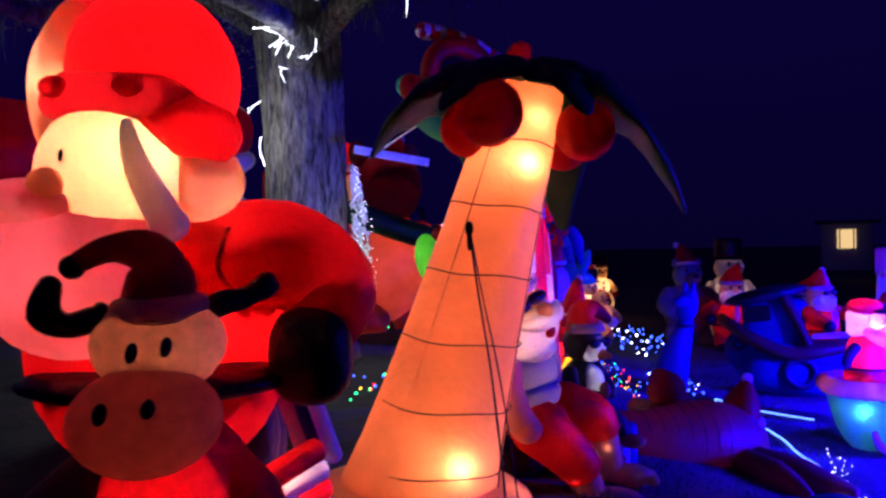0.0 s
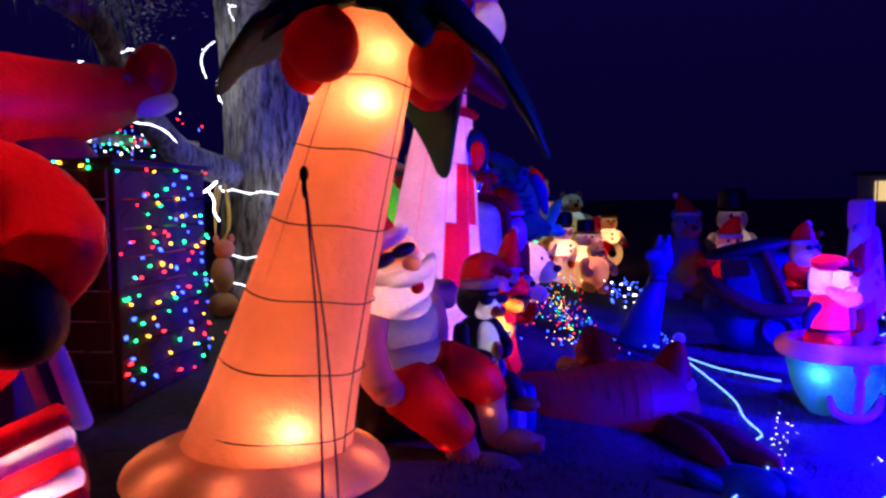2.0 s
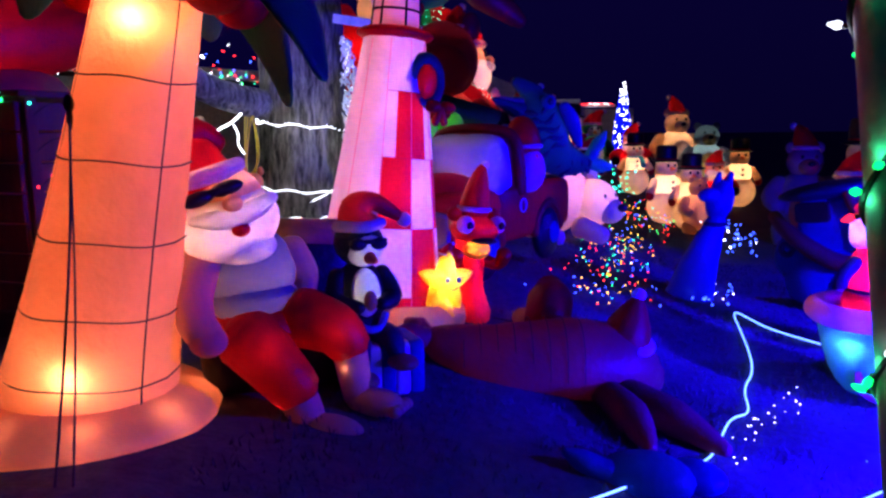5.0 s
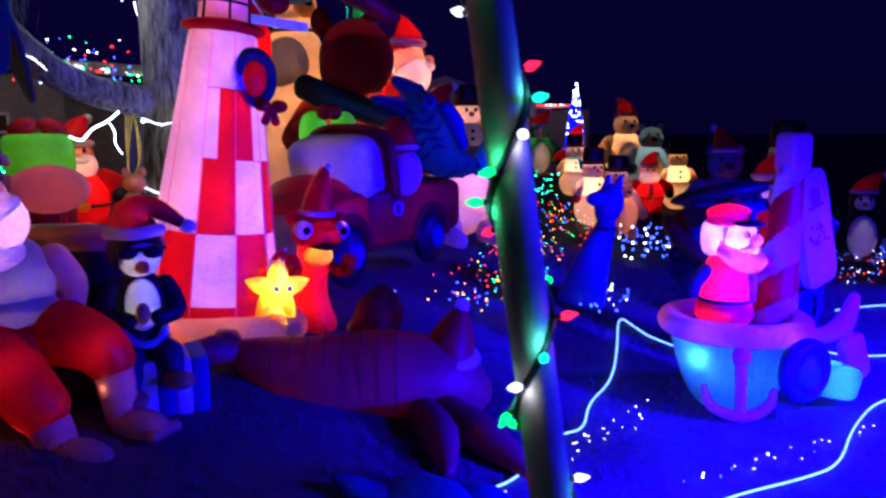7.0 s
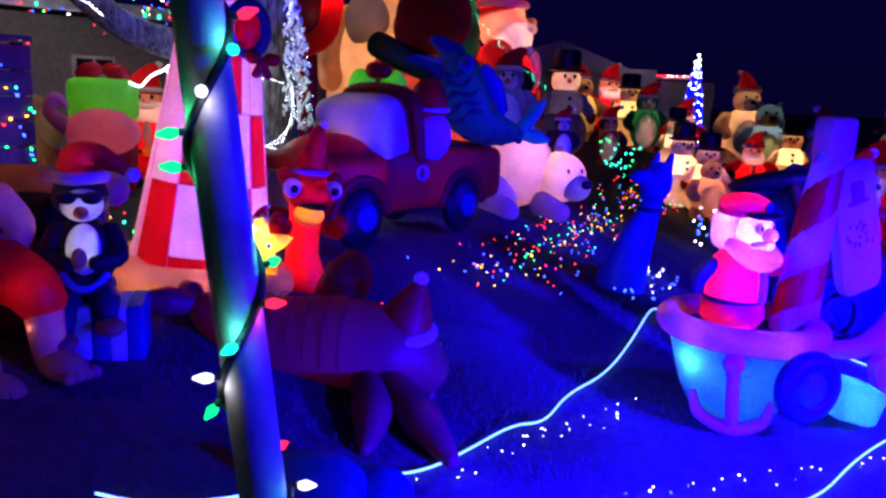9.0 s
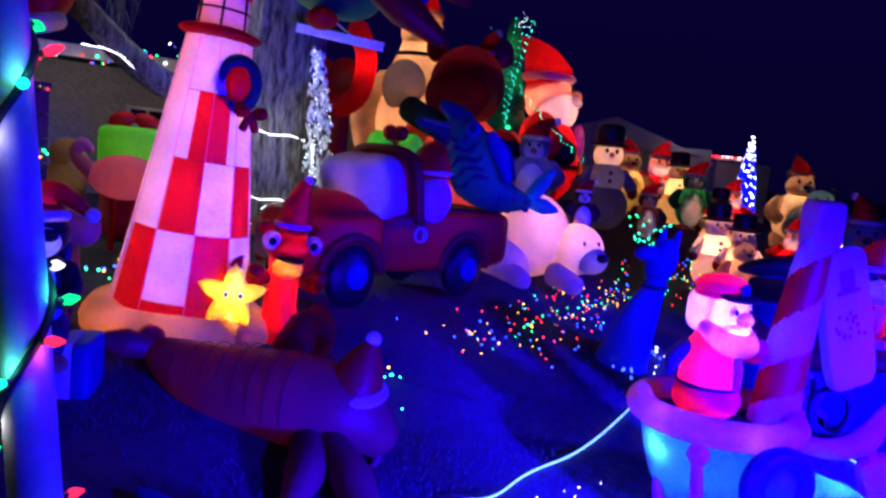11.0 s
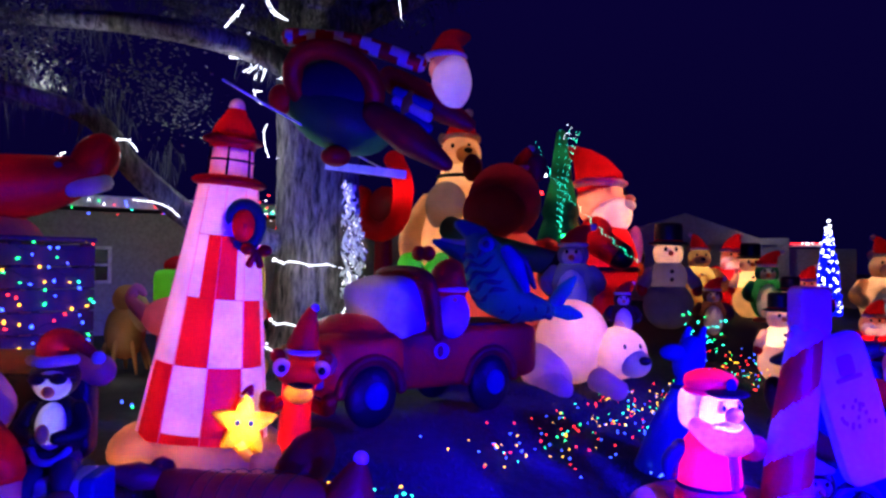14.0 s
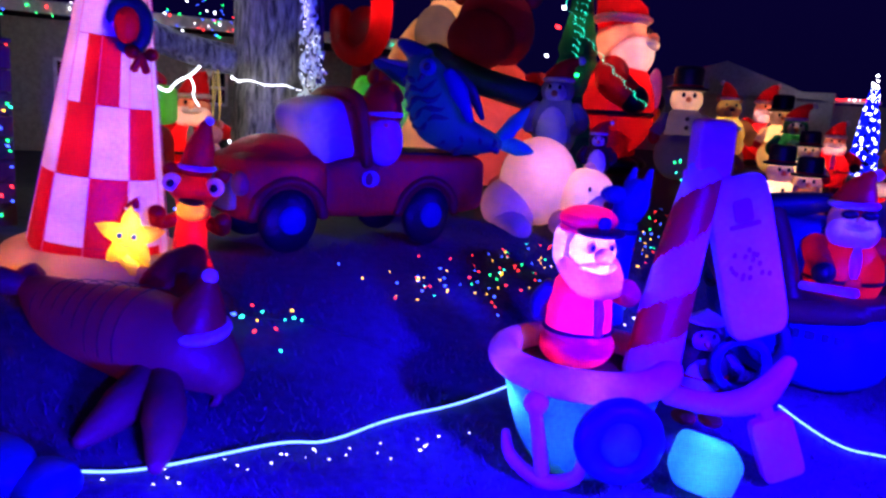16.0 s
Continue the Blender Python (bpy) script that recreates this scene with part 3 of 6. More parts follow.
# ---- palm ----
PALM = Vector((-0.16, 3.61, 0.38))
palm = empty("inflatable_palm_tree", tuple(PALM), "glowing orange inflatable palm tree with red coconuts", "inflatable palm")
A, B = Vector((0.0, 0, 0.0)), Vector((0.575, -0.048, 2.0))


def palm_at(t):
    return A.lerp(B, t), 0.425 - 0.25 * t ** 0.6


p = Puff()
p.tube([tuple(palm_at(t)[0]) for t in (0.02, 0.15, 0.3, 0.45, 0.6, 0.75, 0.9, 1.0)], [palm_at(t)[1] for t in (0.02, 0.15, 0.3, 0.45, 0.6, 0.75, 0.9, 1.0)], ORANGE, 32, 5)
p.ball((-0.02, 0, 0.04), (0.6, 0.58, 0.17), ORANGE, n=(36, 14))
trunk = p.part("trunk", palm)
for k, t in enumerate((0.13, 0.27, 0.42, 0.575, 0.73, 0.88)):
    c, r = palm_at(t)
    cable("seam", [(c.x + (r + 0.009) * math.cos(radians(a)), c.y + (r + 0.009) * math.sin(radians(a)), c.z - 0.03 * math.cos(radians(a)) + 0.008 * math.sin(radians(a * 4))) for a in range(0, 361, 20)], 0.0035, CORD, "", "", palm)
for a in (-125, -20, 60, 160):
    cable("seam", [tuple(palm_at(t)[0] + Vector((math.cos(radians(a)), math.sin(radians(a)), 0)) * (palm_at(t)[1] + 0.003)) for t in np.linspace(0.06, 0.97, 12)], 0.0035, CORD, "", "", palm)
top = palm_at(1.0)[0]
for k, (a, ln, droop) in enumerate(((172, 0.86, 0.34), (-140, 0.6, 0.22), (-10, 0.8, 0.66), (64, 0.62, 0.72), (110, 0.8, 0.4), (-62, 0.5, 0.24))):
    p = Puff()
    u = Vector((math.cos(radians(a)), math.sin(radians(a)), 0))
    ln *= 0.88
    pts = [top + u * ln * t + Vector((0, 0, 0.08 + 0.34 * ln * t * (1 - t) - droop * t ** 2.2)) for t in (0.0, 0.2, 0.4, 0.6, 0.8, 1.0)]
    p.tube([tuple(q) for q in pts], [w * min(1, 0.25 + ln) for w in (0.12, 0.24, 0.3, 0.26, 0.15, 0.02)], DGREEN, 14, 4, 1.0)
    leaf = p.part("leaf", palm, "" if k else "drooping dark green nylon frond")
    for v in leaf.data.vertices:
        s = (v.co - top).dot(u)
        t = min(1, max(0, s / ln))
        zc = top.z + 0.08 + 0.34 * ln * t * (1 - t) - droop * t ** 2.2
        side = u.cross(Vector((0, 0, 1)))
        w = (v.co - top).dot(side)
        v.co.z = zc + (v.co.z - zc) * 0.24 - 1.1 * w * w + 0.012 * math.sin(s * 40)
for x, y, z, r in ((-0.2, -0.27, -0.13, 0.15), (-0.29, -0.06, -0.17, 0.13), (0.26, -0.07, -0.19, 0.14), (0.2, 0.2, -0.22, 0.125), (-0.12, 0.24, -0.1, 0.12)):
    p = Puff()
    p.ball(tuple(top + Vector((x, y, z))), (r, r, r * 1.02), RED)
    p.part("coconut", palm)
tie = Vector((0.279, -0.255, 1.359))
cable("tether", [tuple(tie), tuple(tie + Vector((0.02, -0.03, -0.2))), tuple(tie + Vector((0.1, -0.2, -0.75))), (0.41, -0.62, 0.02)], 0.005, CORD, "", "", palm)
cable("tether", [tuple(tie + Vector((0.004, 0, 0))), tuple(tie + Vector((0.03, -0.05, -0.2))), tuple(tie + Vector((0.14, -0.2, -0.75))), (0.47, -0.6, 0.02)], 0.004, CORD, "", "", palm)
p = Puff()
p.ball(tuple(tie), (0.02, 0.02, 0.035), BLACK, n=(8, 6))
p.ball(tuple(tie + Vector((0, 0, -0.05))), (0.012, 0.012, 0.05), BLACK, n=(8, 6))
p.part("tether_tab", palm)
for t, w, k in ((0.15, 4.2, 0.84), (0.83, 5.0, 0.8), (0.93, 2.2, 0.7)):
    c, r = palm_at(t)
    lamp("inner_bulb_or_fill", PALM.x + c.x + 0.4 * r * k, PALM.y + c.y - 0.9 * r * k, PALM.z + c.z, w, (1, 0.74, 0.48), 0.02)
for a in (-170, -130, -90, -50, -10, 30):
    lamp("inner_bulb_or_fill", PALM.x + 0.47 * math.cos(radians(a)), PALM.y + 0.46 * math.sin(radians(a)), PALM.z + 0.07, 0.45, (1, 0.68, 0.5), 0.02)
for t, w in ((0.06, 1.6), (0.2, 1.8), (0.35, 1.8), (0.5, 1.6), (0.65, 1.4), (0.8, 1.2), (0.93, 0.9)):
    c, r = palm_at(t)
    lamp("inner_bulb_or_fill", PALM.x + c.x, PALM.y + c.y, PALM.z + c.z, w, (1, 0.7, 0.48), 0.05)

# ---- lighthouse ----
LH = (0.43, 5.61, 0.36)
light_house = empty("inflatable_lighthouse", LH, "glowing red and white checked inflatable lighthouse on a tan base", "inflatable lighthouse")
light_house.matrix_world = pose(*LH, -2.5, 4.6, 0)


def tower_r(z):
    return 0.452 - 0.137 * z


bm = bmesh.new()
SEG, ROWS_Z = 72, [0.06, 0.16, 0.25, 0.39, 0.53, 0.675, 0.82, 0.965, 1.11, 1.245, 1.38, 1.52, 1.66, 1.86]
rings = []
for z in ROWS_Z:
    rings.append([bm.verts.new((tower_r(z) * math.cos(2 * math.pi * j / SEG) * (1 + 0.012 * math.cos(18 * math.pi * j / SEG)), tower_r(z) * math.sin(2 * math.pi * j / SEG) * (1 + 0.012 * math.cos(18 * math.pi * j / SEG)), z)) for j in range(SEG)])
for i in range(len(ROWS_Z) - 1):
    for j in range(SEG):
        f = bm.faces.new((rings[i][j], rings[i][(j + 1) % SEG], rings[i + 1][(j + 1) % SEG], rings[i + 1][j]))
        f.smooth = True
        deg = ((j + 0.5) * 5 + 180) % 360 - 180
        zm = (ROWS_Z[i] + ROWS_Z[i + 1]) / 2
        row = 0 if zm < 0.25 else 1 if zm < 0.675 else 2 if zm < 1.11 else 3 if zm < 1.52 else 4
        col = math.floor((deg + 111) / 35.5)
        checked = 0 <= col <= 3 and (row + col) % 2 == 1
        f.material_index = 1 if (row in (1, 2) and checked) or (row == 3 and -61 < deg < -14) or (row == 0 and 0 <= col <= 3) else 0
tower = part("tower", bm, [WHITE, RED], light_house)
for k in range(9):
    a = radians(-111 + 35.5 * k)
    cable("panel_seam", [((tower_r(z) * 1.012 + 0.003) * math.cos(a), (tower_r(z) * 1.012 + 0.003) * math.sin(a), z) for z in np.linspace(0.08, 1.84, 8)], 0.0025, PINK, "", "", light_house)
for z in (0.25, 0.675, 1.11, 1.52):
    cable("panel_seam", [((tower_r(z) * 1.014 + 0.002) * math.cos(radians(a)), (tower_r(z) * 1.014 + 0.002) * math.sin(radians(a)), z) for a in range(-76, 32, 6)], 0.0025, DRED, "", "", light_house)
p = Puff()
p.tube([((0.46 + 0.02 * math.sin(i * 2.3)) * math.cos(i * math.pi / 8), (0.46 + 0.02 * math.sin(i * 2.3)) * math.sin(i * math.pi / 8), 0.07) for i in range(17)], [0.125 + 0.012 * math.sin(i * 1.9) for i in range(17)], TAN, 16, 4)
p.part("base_ring", light_house, "puffed tan base ring")
p = Puff()
p.ball((0, 0, 1.885), (0.25, 0.25, 0.055), RED)
p.part("gallery", light_house)
p = Puff()
p.tube([(0, 0, 1.9), (0, 0, 2.03), (0, 0, 2.16)], [0.155, 0.147, 0.138], WHITE, 24)
p.part("lantern", light_house)
for a in range(0, 360, 60):
    p = Puff()
    u, w = (math.cos(radians(a + 13)), math.sin(radians(a + 13)))
    p.tube([(u * 0.157, w * 0.157, 1.93), (u * 0.143, w * 0.143, 2.13)], 0.008, BLACK, 6, 1)
    p.part("glazing_bar", light_house)
cable("glazing_bar", [(0.152 * math.cos(radians(a)), 0.152 * math.sin(radians(a)), 2.03) for a in range(0, 361, 15)], 0.008, BLACK, "", "", light_house)
p = Puff()
p.tube([(0, 0, 2.17), (0, 0, 2.26), (0, 0, 2.35)], [0.165, 0.135, 0.075], RED)
p.ball((0, 0, 2.17), (0.2, 0.2, 0.045), RED)
p.part("roof", light_house)
p = Puff()
p.ball((0, 0, 2.4), (0.055, 0.055, 0.065), WHITE)
p.part("bobble", light_house)
# wreath on the tower
wr = Puff()
wc = Vector((0.17, -0.02, 1.55))
side, nrm = Vector((0.66, 0.75, 0)), Vector((0.75, -0.66, 0))
wc = nrm * 0.19 + side * 0.13 + Vector((0, 0, 1.6))
wr.tube([tuple(wc + side * 0.105 * math.cos(a) + Vector((0, 0, 0.14 * math.sin(a)))) for a in np.linspace(0, 6.28, 13)], 0.044, DGREEN, 12, 3)
wr.ball(tuple(wc - nrm * 0.005), (0.085, 0.085, 0.12), RED)
wreath = wr.part("wreath", light_house, "dark green puffed wreath")
p = Puff()
for s in (-1, 1):
    p.ball(tuple(wc + side * (0.055 * s + 0.1) + nrm * 0.05 + Vector((0, 0, -0.15))), (0.055, 0.04, 0.04), RED)
    p.tube([tuple(wc + side * 0.1 + nrm * 0.06 + Vector((0, 0, -0.16))), tuple(wc + side * (0.1 + 0.035 * s) + nrm * 0.06 + Vector((0, 0, -0.25)))], [0.022, 0.026], RED)
bow = p.part("bow", wreath)
# starfish
sc = nrm * 0.38 + side * 0.27 + Vector((0, 0, 0.34))
bm = bmesh.new()
N = 60
star_rim = [0.1 + 0.12 * abs(((j * 5 / N) % 1) * 2 - 1) ** 1.25 for j in range(N)]
sheets = []
for sign in (1, -1):
    rings = []
    for f in (0.2, 0.4, 0.6, 0.78, 0.92):
        ring = []
        for j in range(N):
            a, r = 2 * math.pi * j / N + math.pi / 2, star_rim[j]
            lift = sign * 0.095 * math.sqrt(1 - f ** 2) * (0.1 / r) ** 0.35
            ring.append(bm.verts.new(sc + (side * math.cos(a) + Vector((0, 0, math.sin(a)))) * r * f + nrm * (0.02 + lift)))
        rings.append(ring)
    sheets.append((rings, bm.verts.new(sc + nrm * (0.02 + sign * 0.1))))
edge = [bm.verts.new(sc + (side * math.cos(2 * math.pi * j / N + math.pi / 2) + Vector((0, 0, math.sin(2 * math.pi * j / N + math.pi / 2)))) * star_rim[j] + nrm * 0.02) for j in range(N)]
for rings, mid in sheets:
    for j in range(N):
        k = (j + 1) % N
        bm.faces.new((mid, rings[0][j], rings[0][k]))
        for a, b in zip(rings, rings[1:] + [edge]):
            bm.faces.new((a[j], b[j], b[k], a[k]))
star = part("starfish_body", bm, YELLOW, light_house, "glowing yellow starfish", True)
for s in (-1, 1):
    p = Puff()
    p.ball(tuple(sc + side * 0.042 * s + nrm * 0.112 + Vector((0, 0, 0.03))), (0.015, 0.015, 0.018), SKYBLUE, n=(10, 8))
    p.ball(tuple(sc + side * 0.042 * s + nrm * 0.124 + Vector((0, 0, 0.03))), 0.007, BLACK, n=(8, 6))
    p.part("eye", star)
p = Puff()
p.tube([tuple(sc + side * 0.035 * s + nrm * 0.118 + Vector((0, 0, -0.02 - (0.013 if s == 0 else 0)))) for s in (-1, 0, 1)], 0.0035, BLACK, 6)
p.part("mouth", star)
p = Puff()
hat(p, tuple(sc + Vector((0, 0, 0.18))), 0.042, 0.07, (0.035, 0.02))
p.part("cap", star)
p = Puff()
p.tube([tuple(sc + Vector((0, 0, -0.12))), tuple(sc + Vector((0, 0, -0.22)))], [0.06, 0.09], YELLOW)
p.part("star_foot", light_house)
# red sea creature with round eyes and a pointed cap
cc = side * 0.6 + nrm * 0.19
p = Puff()
z0 = Vector((0, 0, 1))
p.tube([tuple(cc + z0 * 0.06 + side * 0.05), tuple(cc + z0 * 0.25), tuple(cc + z0 * 0.45), tuple(cc + z0 * 0.62)], [0.14, 0.11, 0.1, 0.12], RED, 16)
p.ball(tuple(cc + z0 * 0.66 + nrm * 0.02), (0.17, 0.16, 0.1), RED)
p.ball(tuple(cc + z0 * 0.53 + nrm * 0.06), (0.1, 0.1, 0.07), YELLOW)
p.ball(tuple(cc + z0 * 0.6 + nrm * 0.13), (0.1, 0.07, 0.025), BLACK)
for s in (-1, 1):
    e = cc + side * 0.13 * s + nrm * 0.1 + z0 * 0.7
    p.ball(tuple(e), 0.06, WHITE, n=(14, 10))
    p.ball(tuple(e + nrm * 0.05), 0.028, BLACK, n=(10, 8))
    p.tube([tuple(cc + side * 0.1 * s + z0 * 0.45), tuple(cc + side * 0.2 * s + nrm * 0.06 + z0 * 0.42), tuple(cc + side * 0.2 * s + nrm * 0.12 + z0 * 0.5)], [0.045, 0.04, 0.055], RED)
    p.ball(tuple(cc + side * 0.16 * s + z0 * 0.76), (0.05, 0.05, 0.05), RED)
hat(p, tuple(cc + z0 * 0.8), 0.11, 0.3, (0.04, 0.03))
p.part("sea_creature", light_house, "red inflatable sea creature with round eyes and cap")
for z, w in ((0.3, 5.5), (0.85, 5.0), (1.35, 3.0), (1.7, 1.5), (1.885, 0.5), (2.03, 0.7), (2.24, 0.6), (2.4, 0.05)):
    lamp("inner_bulb_or_fill", LH[0] + 0.02 + 0.08 * z, LH[1] - 0.04 + 0.044 * z, LH[2] + z, w, (1, 0.42, 0.56))
for a in (-2.9, -2.2, -1.5, -0.8, -0.1, 0.6):
    lamp("inner_bulb_or_fill", LH[0] + 0.46 * math.cos(a), LH[1] + 0.46 * math.sin(a), LH[2] + 0.08, 1.0, (1, 0.6, 0.5), 0.01)
q = light_house.matrix_world @ sc
lamp("inner_bulb_or_fill", q.x + 0.02, q.y - 0.02, q.z - 0.1, 4.2, (1, 0.8, 0.5), 0.02)
lamp("inner_bulb_or_fill", q.x + 0.02, q.y - 0.02, q.z + 0.03, 3.2, (1, 0.8, 0.45), 0.02)
q = light_house.matrix_world @ wc
lamp("inner_bulb_or_fill", q.x, q.y, q.z, 0.3, (1, 0.5, 0.5), 0.02)
q = light_house.matrix_world @ cc
lamp("inner_bulb_or_fill", q.x, q.y, q.z + 0.5, 3.6, (1, 0.5, 0.45), 0.02)
lamp("inner_bulb_or_fill", q.x, q.y, q.z + 0.2, 1.2, (1, 0.5, 0.45), 0.02)

# ---- red pickup ----
truck = empty("inflatable_pickup", (0.685, 7.53, 0.42), "dark red inflatable pickup truck", "inflatable truck", turn=-15)
# local: nose towards -y, near flank towards +x
p = Puff()
p.box((0, 0.45, 0.5), (0.42, 0.85, 0.26), DRED)
p.box((0, -0.62, 0.48), (0.42, 0.4, 0.27), DRED, e=0.45)
p.ball((0, -0.6, 0.62), (0.39, 0.4, 0.25), DRED)
p.part("body", truck)
p = Puff()
p.box((0, 0.02, 0.86), (0.38, 0.34, 0.3), DRED, e=0.35)
p.ball((0, 0.02, 1.13), (0.38, 0.34, 0.08), DRED)
p.part("cab", truck)
p = Puff()
p.box((0, -0.24, 0.88), (0.395, 0.19, 0.29), LAVENDER, (16, 0, 0), 0.45)
p.part("windscreen", truck, "pale lavender nylon windscreen")
p = Puff()
p.tube([(0.41, 0.02, 0.68), (0.41, -0.02, 0.95), (0.35, -0.06, 1.17), (0.0, -0.08, 1.22), (-0.35, -0.06, 1.17), (-0.41, -0.02, 0.95), (-0.41, 0.02, 0.68)], 0.05, DRED)
p.part("cab_arch", truck)
for y in (-0.63, 0.62):
    for s in (-1, 1):
        p = Puff()
        p.ball((s * 0.39, y, 0.25), (0.1, 0.235, 0.25), BLACK)
        tyre = p.part("wheel", truck, "black nylon wheel with a dark blue hub")
        p = Puff()
        p.ball((s * 0.47, y, 0.26), (0.04, 0.11, 0.11), CLOTH_BLUE)
        p.part("hub", tyre)
        p = Puff()
        p.tube([(s * 0.4, y + 0.29 * math.cos(a), 0.25 + 0.29 * math.sin(a)) for a in np.linspace(0.1, 3.04, 7)], 0.045, DRED, 10)
        p.part("mudguard", truck)
p = Puff()
p.box((0, -1.0, 0.45), (0.3, 0.06, 0.14), GREY)
p.part("grille", truck, "grey grille panel")
for s in (-1, 1):
    p = Puff()
    p.ball((s * 0.33, -0.98, 0.52), (0.09, 0.06, 0.09), TAN)
    p.part("headlight", truck, "amber headlight")
p = Puff()
p.ball((0.425, 0.05, 0.56), (0.012, 0.08, 0.065), WHITE)
badge = p.part("badge", truck, "round white and brown door badge")
p = Puff()
p.ball((0.435, 0.03, 0.56), (0.01, 0.035, 0.05), RUST)
p.part("badge_mark", badge)
p = Puff()
p.box((0, 0.75, 0.74), (0.34, 0.45, 0.03), BLACK)
p.part("load_bed", truck)
p = Puff()
p.ball((0.36, 0.17, 0.98), (0.15, 0.14, 0.15), SKIN)
p.ball((0.42, 0.16, 0.86), (0.15, 0.15, 0.2), LAVENDER)
p.ball((0.5, 0.12, 0.97), 0.035, SKIN)
p.ball((0.35, 0.17, 1.07), (0.19, 0.17, 0.045), WHITE)
p.tube([(0.35, 0.17, 1.08), (0.34, 0.18, 1.18), (0.3, 0.26, 1.23), (0.26, 0.36, 1.2)], [0.17, 0.15, 0.1, 0.06], RED)
p.part("driver_doll", truck, "bearded doll in a red cap at the wheel")
# blue game fish in the load bed
to_bed = pose(0.635, 7.5, 0.42, 0, 0, -15).inverted()
near = Vector((0.54, -0.84, 0))


def bed(x, y, z):
    return tuple(to_bed @ Vector((x, y, z)))


p = Puff()
spine = [(1.03, 8.0, 1.93), (1.08, 8.02, 1.8), (1.13, 8.06, 1.63), (1.17, 8.12, 1.47), (1.29, 8.27, 1.35), (1.46, 8.48, 1.3), (1.52, 8.54, 1.31)]
girth = [0.12, 0.19, 0.225, 0.225, 0.17, 0.085, 0.05]
p.tube([bed(*q) for q in spine], girth, MARINE, 26, 5)
p.tube([bed(1.04, 8.0, 1.95), bed(0.96, 7.95, 2.02), bed(0.89, 7.9, 2.07)], [0.11, 0.075, 0.045], MARINE)
p.tube([bed(1.02, 7.98, 1.78), bed(0.88, 7.88, 1.83), bed(0.72, 7.78, 1.91)], [0.12, 0.075, 0.025], MARINE)
p.tube([bed(1.0, 7.97, 1.86), bed(0.88, 7.88, 1.88), bed(0.76, 7.8, 1.925)], [0.08, 0.05, 0.015], GREY)
for i in range(9):
    t = 0.9 + i * 0.52
    k = min(5, int(t))
    c = Vector(spine[k]).lerp(Vector(spine[k + 1]), t - k)
    r = girth[k] + (girth[k + 1] - girth[k]) * (t - k) - 0.008
    d = (Vector(spine[k + 1]) - Vector(spine[k])).normalized()
    w = d.cross(near).normalized()
    p.tube([bed(*(c + (near * math.cos(a) + w * math.sin(a)) * r + d * 0.03 * math.sin(a * 5 + i))) for a in np.linspace(-0.5, 1.5, 8)], [0.006, 0.022, 0.03, 0.016, 0.03, 0.02, 0.034, 0.008], NAVY, 8, 2)
e = Vector((1.11, 8.03, 1.88)) + near * 0.165
p.ball(bed(*e), (0.07, 0.07, 0.07), CLOTH_BLUE)
p.ball(bed(*(e + near * 0.05)), (0.035, 0.035, 0.035), NAVY)
p.tube([bed(1.33, 8.0, 1.84), bed(1.4, 8.06, 1.7), bed(1.46, 8.15, 1.48)], [0.05, 0.075, 0.03], CLOTH_BLUE)
p.tube([bed(1.24, 8.2, 1.86), bed(1.33, 8.3, 1.72), bed(1.4, 8.4, 1.5)], [0.03, 0.06, 0.02], NAVY)
for tip_at in ((1.66, 8.7, 1.6), (1.6, 8.64, 1.48), (1.72, 8.72, 1.24)):
    m = Vector((1.49, 8.52, 1.31)).lerp(Vector(tip_at), 0.6)
    p.tube([bed(1.49, 8.52, 1.31), bed(*m), bed(*tip_at)], [0.055, 0.07, 0.018], TEAL)
p.part("game_fish", truck, "blue striped marlin with a teal tail")
# fill lamps added inside marlin, truck body and driver to lift their colour
lamp("inner_bulb_or_fill", 1.15, 8.08, 1.56, 0.55, (0.75, 1, 0.95), 0.03)
lamp("inner_bulb_or_fill", 1.5, 8.52, 1.31, 0.25, (0.8, 1, 0.95), 0.01)
lamp("inner_bulb_or_fill", 0.62, 7.0, 0.98, 2.0, (1, 0.5, 0.7))
lamp("inner_bulb_or_fill", 0.9, 7.95, 0.9, 1.6, (1, 0.5, 0.75))
lamp("inner_bulb_or_fill", 1.07, 7.6, 1.35, 0.9, (1, 0.75, 0.85), 0.02)
lamp("inner_bulb_or_fill", 0.62, 7.22, 1.3, 2.4, (1, 0.85, 0.95), 0.03)

# ---- big bearded doll and reindeer at the start ----
p = Puff()
p.ball((-0.92, 2.45, 1.4), (0.42, 0.4, 0.5), RED)
p.ball((-0.838, 2.2, 2.165), (0.24, 0.28, 0.265), RED)
p.ball((-0.9, 2.04, 1.865), (0.19, 0.205, 0.205), CREAM)
p.ball((-0.72, 2.17, 1.86), (0.145, 0.15, 0.12), CREAM)
p.tube([(-0.8, 1.99, 2.02), (-0.7, 2.02, 2.0), (-0.63, 2.1, 1.98)], [0.05, 0.085, 0.08], RED)
p.tube([(-0.93, 2.05, 2.36), (-1.0, 2.06, 2.3), (-1.06, 2.07, 2.2), (-1.075, 2.07, 2.11), (-1.055, 2.05, 2.0), (-1.0, 2.01, 1.92)], [0.04, 0.055, 0.065, 0.065, 0.06, 0.05], CREAM)
p.tube([(-1.03, 2.01, 2.06), (-0.97, 1.965, 2.065), (-0.87, 1.945, 2.065), (-0.75, 1.985, 2.06), (-0.69, 2.05, 2.05)], [0.05, 0.07, 0.06, 0.068, 0.04], DRED)
for x, y in ((-0.985, 1.905), (-0.8, 1.91)):
    p.ball((x, y, 2.08), (0.04, 0.035, 0.03), RED)
